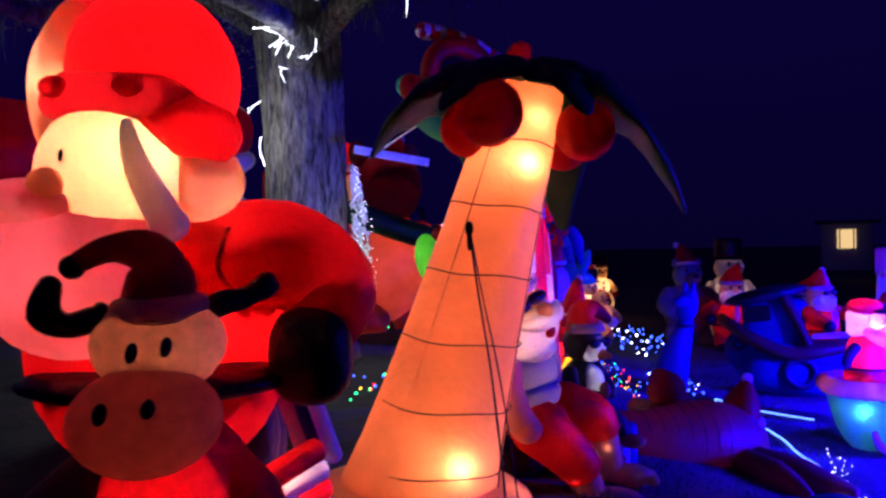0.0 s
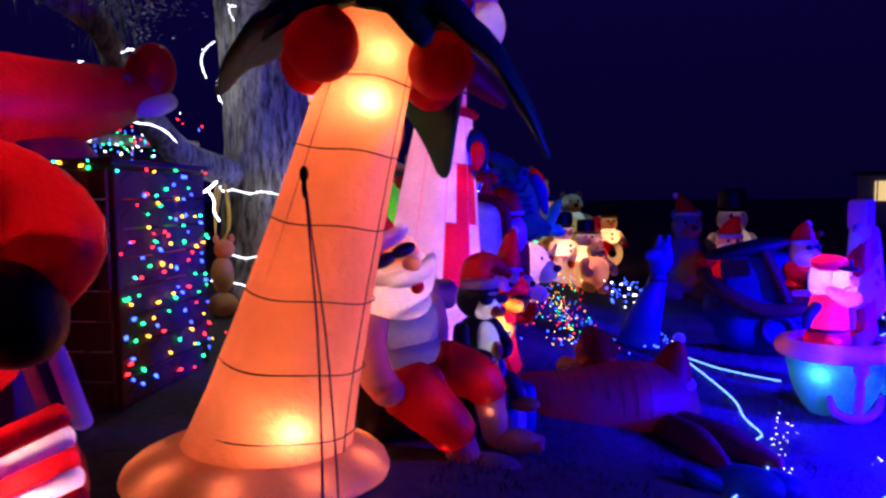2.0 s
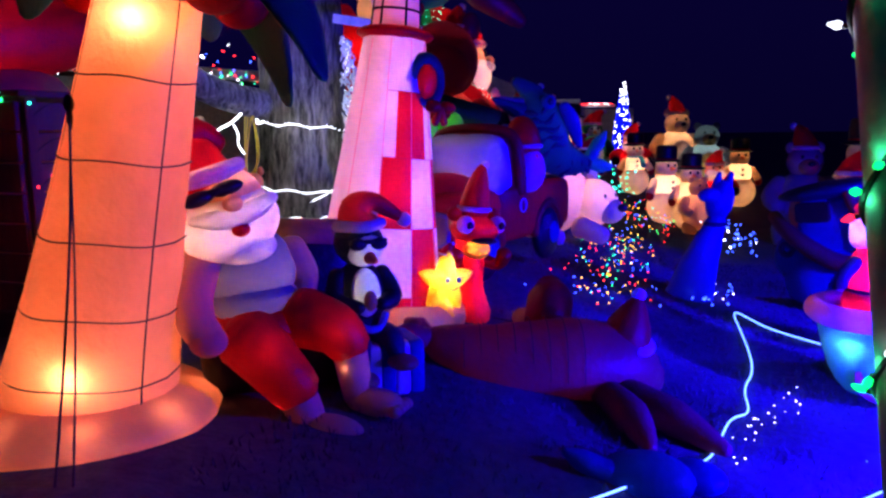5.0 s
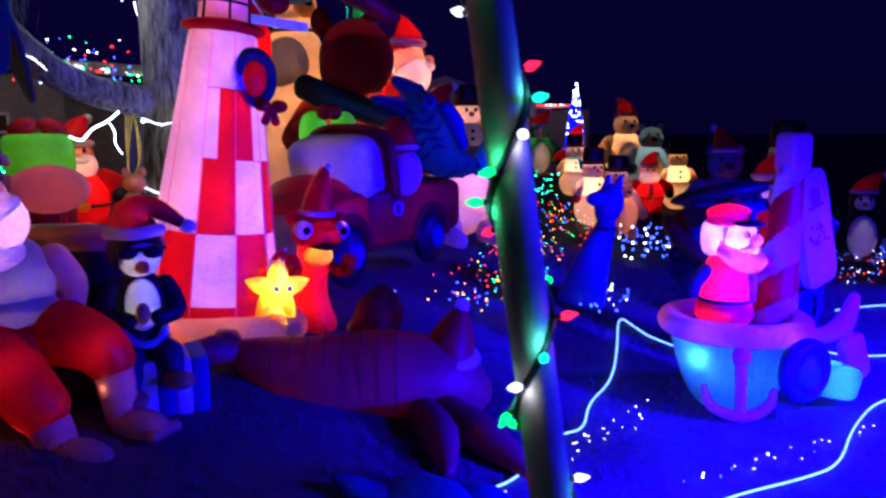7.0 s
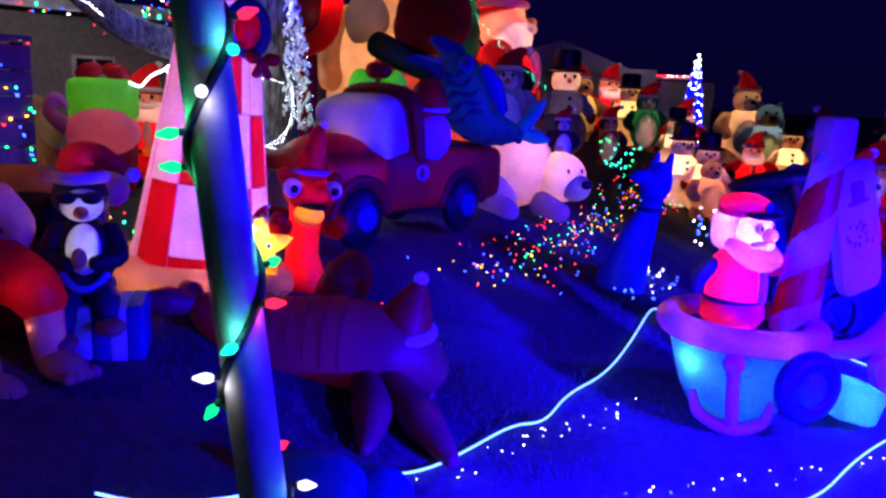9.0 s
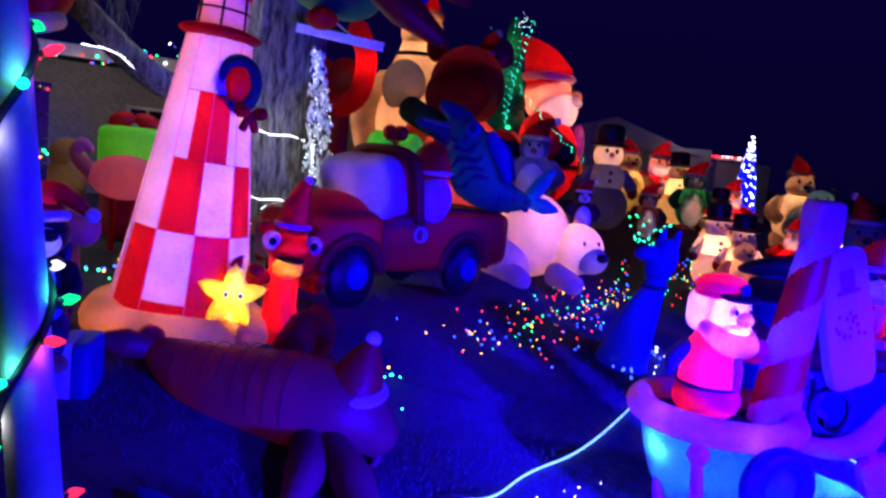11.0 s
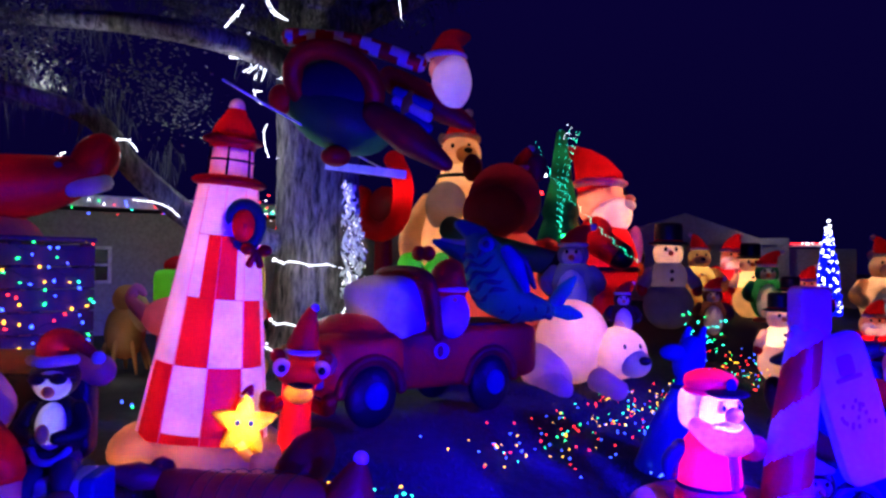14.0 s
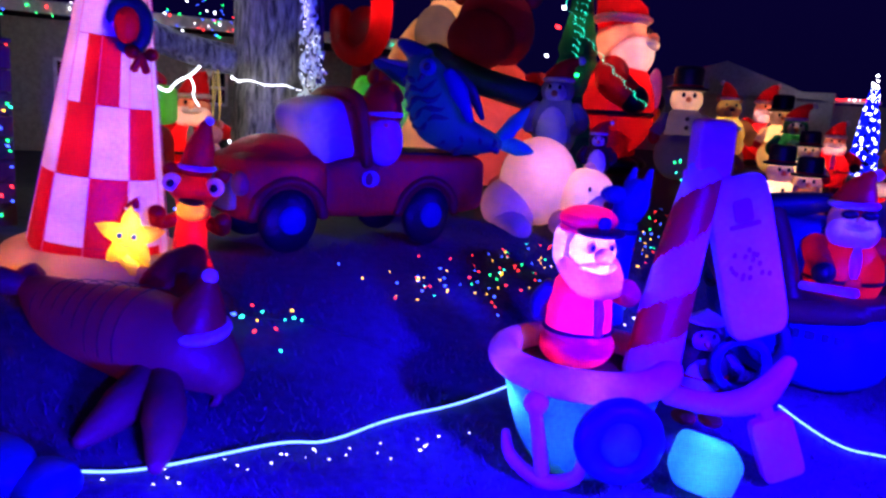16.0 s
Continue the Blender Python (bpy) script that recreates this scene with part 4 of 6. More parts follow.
p.tube([(-0.795, 1.885, 1.985), (-0.77, 1.89, 1.87), (-0.71, 1.95, 1.72)], [0.014, 0.035, 0.05], WHITE)
p.ball((-0.98, 1.845, 1.83), (0.045, 0.045, 0.04), SKIN)
p.ball((-1.06, 1.9, 1.79), (0.15, 0.09, 0.06), PINK)
p.ball((-0.94, 1.852, 1.895), (0.012, 0.01, 0.022), BLACK, n=(8, 6))
p.ball((-0.98, 1.99, 1.6), (0.27, 0.17, 0.23), PINK)
p.tube([(-0.72, 2.3, 1.62), (-0.5, 2.32, 1.64), (-0.36, 2.35, 1.54), (-0.38, 2.3, 1.42)], [0.18, 0.17, 0.15, 0.12], RED)
p.tube([(-0.62, 2.16, 1.72), (-0.64, 2.12, 1.6), (-0.56, 2.14, 1.5)], 0.008, DRED, 6)
p.ball((-0.4, 2.24, 1.34), (0.125, 0.12, 0.15), BLACK, e=(0.8, 0.8))
p.ball((-0.85, 2.2, 1.28), (0.4, 0.28, 0.06), BLACK)
p.ball((-0.85, 2.77, 0.96), (0.26, 0.22, 0.26), NAVY)
for k, m in enumerate((WHITE, CLOTH_BLUE, WHITE)):
    p.tube([(-0.590 + 0.045 * k, 2.510, 1.280), (-0.540 + 0.045 * k, 2.510, 1.160), (-0.470 + 0.045 * k, 2.510, 0.960)], 0.03, m, 10)
for k in range(6):
    dz = -0.045 - 0.062 * k
    p.tube([(-0.77, 2.19, 0.88 + dz), (-0.6, 2.32, 0.96 + dz), (-0.44 + 0.012 * k, 2.48, 1.03 + dz)], 0.044, WHITE if k % 2 else RED, 12)
p.ball((-0.9, 2.7, 0.66), (0.4, 0.3, 0.3), RED)
p.ball((-0.68, 2.48, 0.74), (0.22, 0.2, 0.2), RED)
p.ball((-0.92, 2.6, 1.0), (0.34, 0.3, 0.34), NAVY)
p.thing("inflatable_santa", (-0.85, 2.3, 0.4), "huge glowing red inflatable santa with goggles and cream beard", "inflatable", origin=(-0.85, 2.3, 0.4))
lamp("inner_bulb_or_fill", -0.84, 1.97, 1.9, 3.2, (1, 0.85, 0.45), 0.02)
lamp("inner_bulb_or_fill", -0.92, 2.0, 2.06, 0.5, (1, 0.5, 0.5), 0.02)
lamp("inner_bulb_or_fill", -1.06, 2.06, 2.12, 0.4, (1, 0.75, 0.5), 0.02)
lamp("inner_bulb_or_fill", -0.88, 2.2, 2.15, 8, (1, 0.6, 0.5))
lamp("inner_bulb_or_fill", -0.8, 2.3, 1.52, 11, (1, 0.5, 0.45))
lamp("inner_bulb_or_fill", -0.98, 2.05, 1.6, 1.0, (1, 0.5, 0.4))
lamp("inner_bulb_or_fill", -0.520, 2.400, 0.795, 3.0, (1, 0.75, 0.55), 0.02)
deer = empty("inflatable_reindeer", (-0.65, 1.7, 1.4), "tan inflatable reindeer with dark antlers and red cap", "inflatable")
deer.matrix_world = pose(-0.65, 1.7, 1.4, 0, 0, 21) @ Matrix.Scale(0.1287, 4)
p = Puff()
p.ball((0.0, 0.35, 0.32), (1.18, 0.95, 0.95), SKIN)
p.part("head", deer)
p = Puff()
p.ball((-0.24, -0.2, -0.96), (1.3, 0.95, 0.98), RUST)
p.part("muzzle", deer, "dull brown muzzle")
for x, z in ((-0.45, 0.28), (0.1, 0.35)):
    p = Puff()
    p.ball((x, -0.56, z), (0.1, 0.08, 0.18), BLACK, (0, 12, 0), n=(14, 10))
    p.part("eye", deer)
for x, z in ((-0.92, -0.62), (-0.2, -0.6)):
    p = Puff()
    p.ball((x, -1.06 + 0.09 * abs(x + 0.3), z), (0.12, 0.1, 0.19), BLACK, (0, 10, 0), n=(14, 10))
    p.part("nostril", deer)
p = Puff()
p.tube([(0.02, 0.35, 1.05), (0.02, 0.35, 1.5), (-0.2, 0.35, 1.98), (-0.75, 0.35, 2.06), (-1.2, 0.3, 1.88), (-1.4, 0.3, 1.72)], [0.68, 0.62, 0.42, 0.25, 0.2, 0.17], DRED)
p.ball((-1.4, 0.3, 1.74), 0.22, DBROWN)
p.part("cap", deer, "dark red cap with a brown bobble")
p = Puff()
p.tube([(-0.64, 0.2, 0.98), (-0.3, -0.3, 0.92), (0.2, -0.36, 0.95), (0.68, 0.1, 1.05)], [0.2, 0.24, 0.24, 0.2], CREAM)
p.part("cap_brim", deer)
p = Puff()
p.tube([(0.6, 0.3, 0.75), (1.1, 0.35, 1.0), (1.6, 0.4, 1.12), (1.95, 0.4, 1.4)], [0.2, 0.24, 0.2, 0.2], DBROWN)
p.tube([(1.5, 0.4, 1.1), (1.9, 0.4, 1.18), (2.1, 0.4, 1.3)], [0.16, 0.15, 0.1], DBROWN)
p.part("antler", deer)
p = Puff()
p.tube([(-0.6, 0.3, 0.75), (-1.0, 0.3, 0.82), (-1.5, 0.35, 0.72), (-1.85, 0.35, 0.95), (-1.75, 0.35, 1.45)], [0.16, 0.24, 0.22, 0.3, 0.2], DBROWN)
p.tube([(-1.0, 0.3, 0.85), (-0.95, 0.3, 1.02)], [0.18, 0.12], DBROWN)
p.part("antler", deer)
p = Puff()
p.ball((0.1, 1.2, -2.9), (1.75, 1.4, 1.9), RED)
p.ball((0.1, 1.2, -5.6), (2.1, 1.8, 2.3), RED)
p.part("body", deer)
for sx, m in ((-2.3, DBROWN), (1.9, RED)):
    p = Puff()
    p.tube([(0.4 * sx, 1.0, -2.0), (0.85 * sx, 0.6, -2.9), (0.9 * sx, 0.2, -3.7)], [0.6, 0.65, 0.5], m)
    p.part("arm", deer)
lamp("inner_bulb_or_fill", -0.68, 1.83, 0.98, 3.2, (1, 0.45, 0.4))
lamp("inner_bulb_or_fill", -0.66, 1.76, 1.4, 0.42, (1, 0.62, 0.4), 0.02)
lamp("inner_bulb_or_fill", -0.67, 1.69, 1.26, 0.2, (1, 0.6, 0.4), 0.02)

# ---- lounging beach doll, penguin and bench ----
# modelled in hand's widths of 0.25 m, seat at the origin
p = Puff()
p.ball((-0.55, 0.0, 3.7), (0.72, 0.66, 0.62), SKIN, (0, -14, 0))
p.ball((-0.5, -0.12, 3.32), (0.93, 0.72, 0.7), WHITE, (0, -14, 0))
p.ball((-0.3, -0.2, 2.9), (0.62, 0.5, 0.36), WHITE)
p.tube([(-1.2, -0.5, 3.42), (-0.85, -0.72, 3.44), (-0.5, -0.8, 3.5), (-0.15, -0.74, 3.62), (0.2, -0.5, 3.78)], [0.1, 0.17, 0.17, 0.17, 0.1], WHITE)
p.ball((-0.48, -0.82, 3.27), (0.16, 0.1, 0.13), RED)
p.ball((-0.6, -0.8, 3.72), (0.17, 0.2, 0.16), SKIN)
for x, z in ((-1.12, 3.8), (-0.63, 3.97)):
    p.ball((x, -0.6, z), (0.3, 0.14, 0.13), BLACK, (0, -17, 0))
p.tube([(-1.4, -0.2, 3.72), (-0.9, -0.66, 3.9), (-0.4, -0.6, 4.05)], [0.06, 0.07, 0.05], BLACK, 8)
p.tube([(-0.95, 0.1, 4.15), (-1.08, 0.15, 4.5), (-1.15, 0.2, 4.78), (-0.85, 0.25, 4.88), (-0.55, 0.3, 4.72)], [0.62, 0.52, 0.36, 0.27, 0.2], RED)
p.tube([(-1.42, -0.1, 4.0), (-1.1, -0.42, 4.12), (-0.7, -0.46, 4.24), (-0.3, -0.2, 4.36)], [0.14, 0.16, 0.16, 0.13], WHITE)
p.ball((-0.1, 0.1, 2.35), (0.86, 0.62, 0.88), GREY)
p.ball((-0.05, 0.05, 1.85), (0.84, 0.62, 0.5), GREY)
p.ball((0.1, 0.0, 1.3), (1.02, 0.72, 0.52), RED)
p.tube([(-0.85, 0.05, 2.75), (-1.2, -0.2, 2.2), (-1.25, -0.45, 1.7), (-1.1, -0.6, 1.4)], [0.34, 0.36, 0.34, 0.3], SKIN)
p.ball((-1.1, -0.65, 1.35), (0.33, 0.3, 0.28), SKIN)
p.tube([(0.7, 0.1, 2.7), (1.0, 0.25, 2.2), (0.95, 0.2, 1.8)], [0.3, 0.28, 0.24], SKIN)
p.tube([(-0.3, -0.35, 1.2), (0.05, -0.8, 0.7), (0.3, -1.0, 0.35)], [0.62, 0.52, 0.46], RED)
p.tube([(0.75, -0.3, 1.45), (1.2, -0.7, 1.25), (1.42, -0.85, 0.95)], [0.58, 0.5, 0.42], RED)
p.tube([(0.3, -1.0, 0.3), (0.42, -1.1, -0.08), (0.5, -1.15, -0.36)], [0.36, 0.34, 0.3], SKIN)
p.tube([(1.42, -0.85, 0.9), (1.47, -0.95, 0.4), (1.5, -1.0, 0.0)], [0.34, 0.31, 0.27], SKIN)
for x, y, z, r, a in ((0.72, -1.5, -0.4, 0.55, 38), (1.72, -1.3, -0.1, 0.46, 38)):
    p.ball((x, y, z), (r * 0.72, r * 1.25, r * 0.58), SKIN, (0, 0, a))
    for k in range(4):
        q = (k - 1.5) * r * 0.36
        p.ball((x + 0.6 * r * 1.15 + q * 0.79, y - 0.79 * r * 1.15 + q * 0.6, z - 0.1 * r), (r * 0.24, r * 0.3, r * 0.24), SKIN, (0, 0, a), n=(10, 8))
p.thing("inflatable_beach_santa", (0.471, 4.035, 0.405), "inflatable santa in sunglasses, grey vest and red shorts", "inflatable", turn=47, scale=0.249)
lamp("inner_bulb_or_fill", 0.36, 3.96, 1.27, 4.6, (1, 0.7, 0.5), 0.02)
lamp("inner_bulb_or_fill", 0.25, 4.02, 1.55, 1.2, (1, 0.6, 0.5), 0.02)
lamp("inner_bulb_or_fill", 0.45, 4.03, 0.92, 0.7, (1, 0.65, 0.6), 0.02)
lamp("inner_bulb_or_fill", 0.22, 3.8, 0.86, 0.5, (1, 0.6, 0.5), 0.02)
# fill lamps added in thighs and feet to brighten the legs
lamp("inner_bulb_or_fill", 0.6, 3.87, 0.66, 0.25, (1, 0.6, 0.55), 0.02)
lamp("inner_bulb_or_fill", 0.85, 4.1, 0.72, 0.2, (1, 0.6, 0.55), 0.02)
lamp("inner_bulb_or_fill", 0.66, 3.84, 0.44, 0.08, (1, 0.6, 0.55), 0.02)
lamp("inner_bulb_or_fill", 0.88, 4.06, 0.55, 0.07, (1, 0.6, 0.55), 0.02)
bench = empty("beach_bench", (0.42, 4.3, 0.4), "black inflatable bench with tan back roll", "bench", turn=37)
p = Puff()
p.box((-0.02, 0.0, 0.2), (0.36, 0.26, 0.2), BLACK)
p.part("seat", bench)
p = Puff()
p.box((0.0, 0.26, 0.4), (0.42, 0.09, 0.26), BLACK)
p.part("backrest", bench)
p = Puff()
p.tube([(-0.4, 0.26, 0.68), (0.05, 0.27, 0.69), (0.46, 0.26, 0.66)], 0.09, TAN)
p.part("back_roll", bench, "tan rolled top edge")
bird = empty("inflatable_penguin", (0.85, 4.427, 0.573), "inflatable penguin in sunglasses and red cap seated on a cooler", "inflatable", turn=40)
bird.matrix_world = pose(0.85, 4.427, 0.573, 0, 0, 40) @ Matrix.Scale(0.25, 4)
p = Puff()
p.ball((-0.1, 0.15, 0.95), (0.56, 0.48, 0.72), BLACK)
p.ball((-0.08, -0.1, 1.05), (0.33, 0.38, 0.5), WHITE)
p.ball((-0.1, 0.1, 0.3), (0.52, 0.5, 0.36), NAVY)
p.part("body", bird)
p = Puff()
p.ball((-0.12, 0.05, 2.05), (0.5, 0.46, 0.46), BLACK)
p.ball((-0.08, -0.16, 1.95), (0.38, 0.32, 0.36), WHITE)
p.part("head", bird)
p = Puff()
p.tube([(-0.05, -0.45, 1.8), (0.0, -0.66, 1.76)], [0.13, 0.05], ORANGE)
p.part("beak", bird, "orange beak")
p = Puff()
for x in (-0.28, 0.14):
    p.ball((x, -0.44, 2.07), (0.18, 0.09, 0.12), BLACK)
p.tube([(-0.5, -0.2, 2.1), (-0.08, -0.5, 2.12), (0.36, -0.2, 2.1)], 0.045, BLACK, 8)
p.part("sunglasses", bird)
p = Puff()
p.tube([(-0.12, 0.05, 2.42), (-0.12, 0.05, 2.72), (0.16, 0.0, 2.84), (0.48, -0.05, 2.68), (0.72, -0.08, 2.5)], [0.42, 0.34, 0.2, 0.15, 0.09], DRED)
p.tube([(-0.58, -0.05, 2.4), (-0.14, -0.44, 2.4), (0.32, -0.05, 2.42)], 0.11, WHITE, 12)
p.ball((0.8, -0.1, 2.46), 0.14, WHITE)
p.part("cap", bird, "red cap with white brim and bobble")
for s, pts in ((-1, [(-0.55, 0.1, 1.4), (-0.68, -0.15, 0.95), (-0.3, -0.5, 0.85)]), (1, [(0.35, 0.1, 1.4), (0.5, -0.15, 0.95), (0.14, -0.5, 0.88)])):
    p = Puff()
    p.tube(pts, [0.18, 0.2, 0.13], BLACK)
    p.part("flipper", bird)
p = Puff()
p.ball((-0.1, -0.56, 0.98), (0.13, 0.13, 0.2), TAN)
p.part("cup", bird, "tan cup held in the flippers")
p = Puff()
p.tube([(-0.45, -0.25, 0.6), (-0.2, -0.5, 0.42), (0.1, -0.5, 0.42), (0.3, -0.25, 0.6)], 0.075, SKYBLUE, 10)
p.part("shirt_hem", bird)
for pts, c in (([(-0.25, -0.1, 0.15), (-0.35, -0.5, 0.05), (-0.4, -0.75, -0.3)], (-0.38, -0.92, -0.46)), ([(0.15, -0.1, 0.2), (0.3, -0.5, 0.2), (0.36, -0.7, -0.05)], (0.42, -0.88, -0.22))):
    p = Puff()
    p.tube(pts, [0.26, 0.26, 0.18], NAVY)
    p.part("leg", bird)
    p = Puff()
    p.ball(c, (0.26, 0.34, 0.16), TAN, (0, 0, 25))
    p.part("foot", bird, "tan webbed foot")
# fill lamps added in body, head and cap to brighten an unlit penguin
lamp("inner_bulb_or_fill", 0.8, 4.37, 0.84, 0.4, (0.95, 0.9, 1), 0.02)
lamp("inner_bulb_or_fill", 0.82, 4.38, 1.07, 0.28, (0.95, 0.9, 1), 0.02)
lamp("inner_bulb_or_fill", 0.82, 4.41, 1.24, 0.25, (1, 0.5, 0.5), 0.02)
cooler = empty("cooler_box", (0.9, 4.45, 0.36), "blue and white striped cooler box", "cooler", turn=40)
for i in range(5):
    p = Puff()
    p.box((-0.15 + 0.075 * i, 0, 0.1), (0.042, 0.16, 0.14), CLOTH_BLUE if i % 2 == 0 else WHITE, e=0.25)
    p.part("stripe_panel", cooler, "" if i else "blue nylon panel")

# ---- stranded fish with a cap ----
# the fish is unlit; these lamps inside it are added fill
for x, y in ((1.35, 5.03), (1.75, 5.16), (2.05, 5.28)):
    lamp("inner_bulb_or_fill", x, y, 0.34, 0.22, (1, 0.5, 0.85), 0.04)
fish = empty("inflatable_fish", (0, 0, 0), "unlit brownish inflatable fish in a red cap on the lawn", "inflatable")
p = Puff()
p.tube([(1.0, 4.94, 0.47), (1.15, 4.98, 0.41), (1.42, 5.05, 0.33), (1.78, 5.17, 0.32), (2.05, 5.28, 0.29), (2.2, 5.36, 0.19)], [0.06, 0.14, 0.22, 0.25, 0.215, 0.12], MAROON, 26, 6)
p.part("body", fish)
for s in (-1, 1):
    p = Puff()
    p.tube([(1.02, 4.94, 0.47), (0.93, 4.9 + 0.08 * s, 0.5), (0.86, 4.87 + 0.16 * s, 0.53)], [0.05, 0.08, 0.03], MAROON)
    p.part("tail_fluke", fish)
for pts in ([(1.96, 5.1, 0.2), (2.14, 4.86, 0.14), (2.24, 4.62, 0.08)], [(2.06, 5.12, 0.2), (2.36, 4.94, 0.12), (2.6, 4.76, 0.05)]):
    p = Puff()
    p.tube(pts, [0.08, 0.1, 0.035], MAROON)
    p.part("flipper", fish)
p = Puff()
p.tube([(1.62, 5.38, 0.5), (1.62, 5.5, 0.6), (1.6, 5.58, 0.66)], [0.14, 0.14, 0.08], DRED)
p.part("back_fin", fish, "red rounded fin")
p = Puff()
p.tube([(1.5, 5.5, 0.42), (1.43, 5.62, 0.44)], [0.09, 0.07], TAN)
p.part("far_flipper", fish)
p = Puff()
p.tube([(2.08, 5.29, 0.43), (2.11, 5.3, 0.54), (2.145, 5.31, 0.66)], [0.155, 0.115, 0.04], DRED)
p.ball((2.08, 5.285, 0.42), (0.175, 0.175, 0.055), WHITE, (8, 8, 0))
p.ball((2.15, 5.314, 0.69), 0.04, WHITE)
p.part("cap", fish, "red pointed cap with white brim")
p = Puff()
p.ball((2.2, 5.24, 0.32), 0.02, SKYBLUE, n=(10, 6))
p.part("eye", fish)
p = Puff()
p.tube([(2.2, 5.36, 0.16), (2.24, 5.3, 0.08), (2.2, 5.26, 0.03)], [0.03, 0.022, 0.008], MAROON)
p.part("barbel", fish)
for k in range(8):
    t = k / 7
    x, r = 1.2 + 0.62 * t, 0.15 + 0.1 * math.sin(t * 1.5)
    cy, cz = 4.99 + 0.2 * t, 0.38 - 0.055 * t
    cable("seam", [(x - 0.3 * (r + 0.004) * math.cos(a), cy + (r + 0.004) * math.cos(a), cz + (r + 0.004) * math.sin(a)) for a in np.linspace(-0.3, 3.4, 12)], 0.0025, CORD, "", "", fish)
p = Puff()
p.ball((2.22, 4.28, 0.08), (0.22, 0.16, 0.12), CLOTH_BLUE)
p.ball((2.42, 4.4, 0.05), (0.16, 0.13, 0.08), CLOTH_BLUE)
p.tube([(2.05, 4.22, 0.12), (1.95, 4.18, 0.18), (1.88, 4.16, 0.22)], [0.06, 0.05, 0.02], CLOTH_BLUE)
p.thing("slack_inflatable", (2.2, 4.35, 0.05), "slack blue inflatable lying on the lawn", "inflatable", origin=(2.2, 4.35, 0.05))

# ---- leaning pole wound with large bulbs ----
POLE_FOOT = Vector((2.975, 3.127, -0.08))
pole = empty("light_pole", tuple(POLE_FOOT), "pale round pole wound with a dark cord of coloured bulbs", "pole")
foot, tip = Vector((0, 0, 0)), Vector((-0.43, -0.087, 3.3))
p = Puff()
p.tube([tuple(foot), tuple(tip)], 0.048, POLE, 20, 1)
p.part("shaft", pole)
u = (tip - foot).normalized()
s1 = u.orthogonal().normalized()
s2 = u.cross(s1)
rng = random.Random(12)
POLE_BULBS = {k: glow("pole_bulb_" + k, rgb, 2.6) for k, rgb in (("g", (10, 255, 110)), ("c", (20, 235, 190)), ("r", (255, 30, 70)), ("w", (225, 230, 255)))}
TINTS = {"g": (0.05, 1, 0.4), "c": (0.1, 0.9, 0.8), "r": (0.98, 0.1, 0.2), "w": (0.75, 0.8, 1)}
cord = []
for i in range(150):
    a, t = 0.6 + i * 0.3, i / 149
    d = s1 * math.cos(a) + s2 * math.sin(a)
    cord.append(tuple(foot.lerp(tip, t) + d * 0.053))
    if i % 3 == 1:
        key = "gwcrgwrg"[(i // 3) % 8]
        q = foot.lerp(tip, t) + d * 0.064
        lean = (d * 0.9 + Vector((rng.uniform(-1, 1), rng.uniform(-1, 1), rng.uniform(-0.7, 0.7))) * 0.7).normalized()
        p = Puff()
        p.tube([tuple(q), tuple(q + lean * 0.012)], 0.007, CORD, 8, 1)
        socket = p.part("socket", pole)
        p = Puff()
        p.tube([tuple(q + lean * 0.012), tuple(q + lean * 0.024), tuple(q + lean * 0.044)], [0.008, 0.0115, 0.004], POLE_BULBS[key], 8, 2)
        p.part("bulb", socket)
        if 0.05 < t < 0.85:
            w = POLE_FOOT + q + d * 0.006 + u * (0.02 if i % 2 else -0.02)
            lamp("pole_bulb", w.x, w.y, w.z, 0.12 if key in "gc" else 0.07, TINTS[key], 0.008)
cable("cord", cord, 0.009, CORD, "", "", pole)

# ---- tub boat with captain ----
BT = Vector((3.66, 6.36, -0.1))
boat = empty("inflatable_tugboat", tuple(BT), "glowing teal inflatable tugboat with pink rim and captain", "inflatable boat")


def oval(s, a):
    return 0.385 * s * math.cos(a), 0.36 * s * math.sin(a)


bm = bmesh.new()
rings = []
for z, s in ((0.0, 0.5), (0.06, 0.64), (0.15, 0.77), (0.27, 0.88), (0.4, 0.96), (0.5, 1.0)):
    rings.append([bm.verts.new((*oval(s, 2 * math.pi * j / 40), z)) for j in range(40)])
for i in range(5):
    for j in range(40):
        bm.faces.new((rings[i][j], rings[i][(j + 1) % 40], rings[i + 1][(j + 1) % 40], rings[i + 1][j]))
bm.faces.new(list(reversed(rings[0])))
part("hull", bm, TEAL, boat, smooth=True)
bm = bmesh.new()
bm.faces.new([bm.verts.new((*oval(0.98, 2 * math.pi * j / 40), 0.5)) for j in range(40)])
part("deck", bm, BLACK, boat)
p = Puff()
p.tube([(*oval(1.02, a), 0.53) for a in np.linspace(0, 2 * math.pi, 17)], 0.072, PINK, 16, 4)
p.part("rim", boat)
p = Puff()
p.box((0.6, 0.1, 0.17), (0.14, 0.13, 0.11), TEAL, (0, 14, 30), 0.4)
p.part("stern", boat)
tn, ts = Vector((0.66, -0.75, 0)), Vector((0.75, 0.66, 0))
tc = Vector((0.36, -0.3, 0.33))
p = Puff()
p.tube([tuple(tc + ts * 0.14 * math.cos(a) + Vector((0, 0, 0.14 * math.sin(a)))) for a in np.linspace(0, 2 * math.pi, 13)], 0.056, NAVY, 14, 3)
tyre = p.part("tyre", boat, "dark blue tyre fender")
p = Puff()
p.ball(tuple(tc - tn * 0.02), (0.1, 0.1, 0.12), TEAL)
p.part("tyre_centre", tyre)
p = Puff()
p.tube([(0.0, -0.4, 0.38), (0.02, -0.33, 0.08)], [0.03, 0.036], PINK)
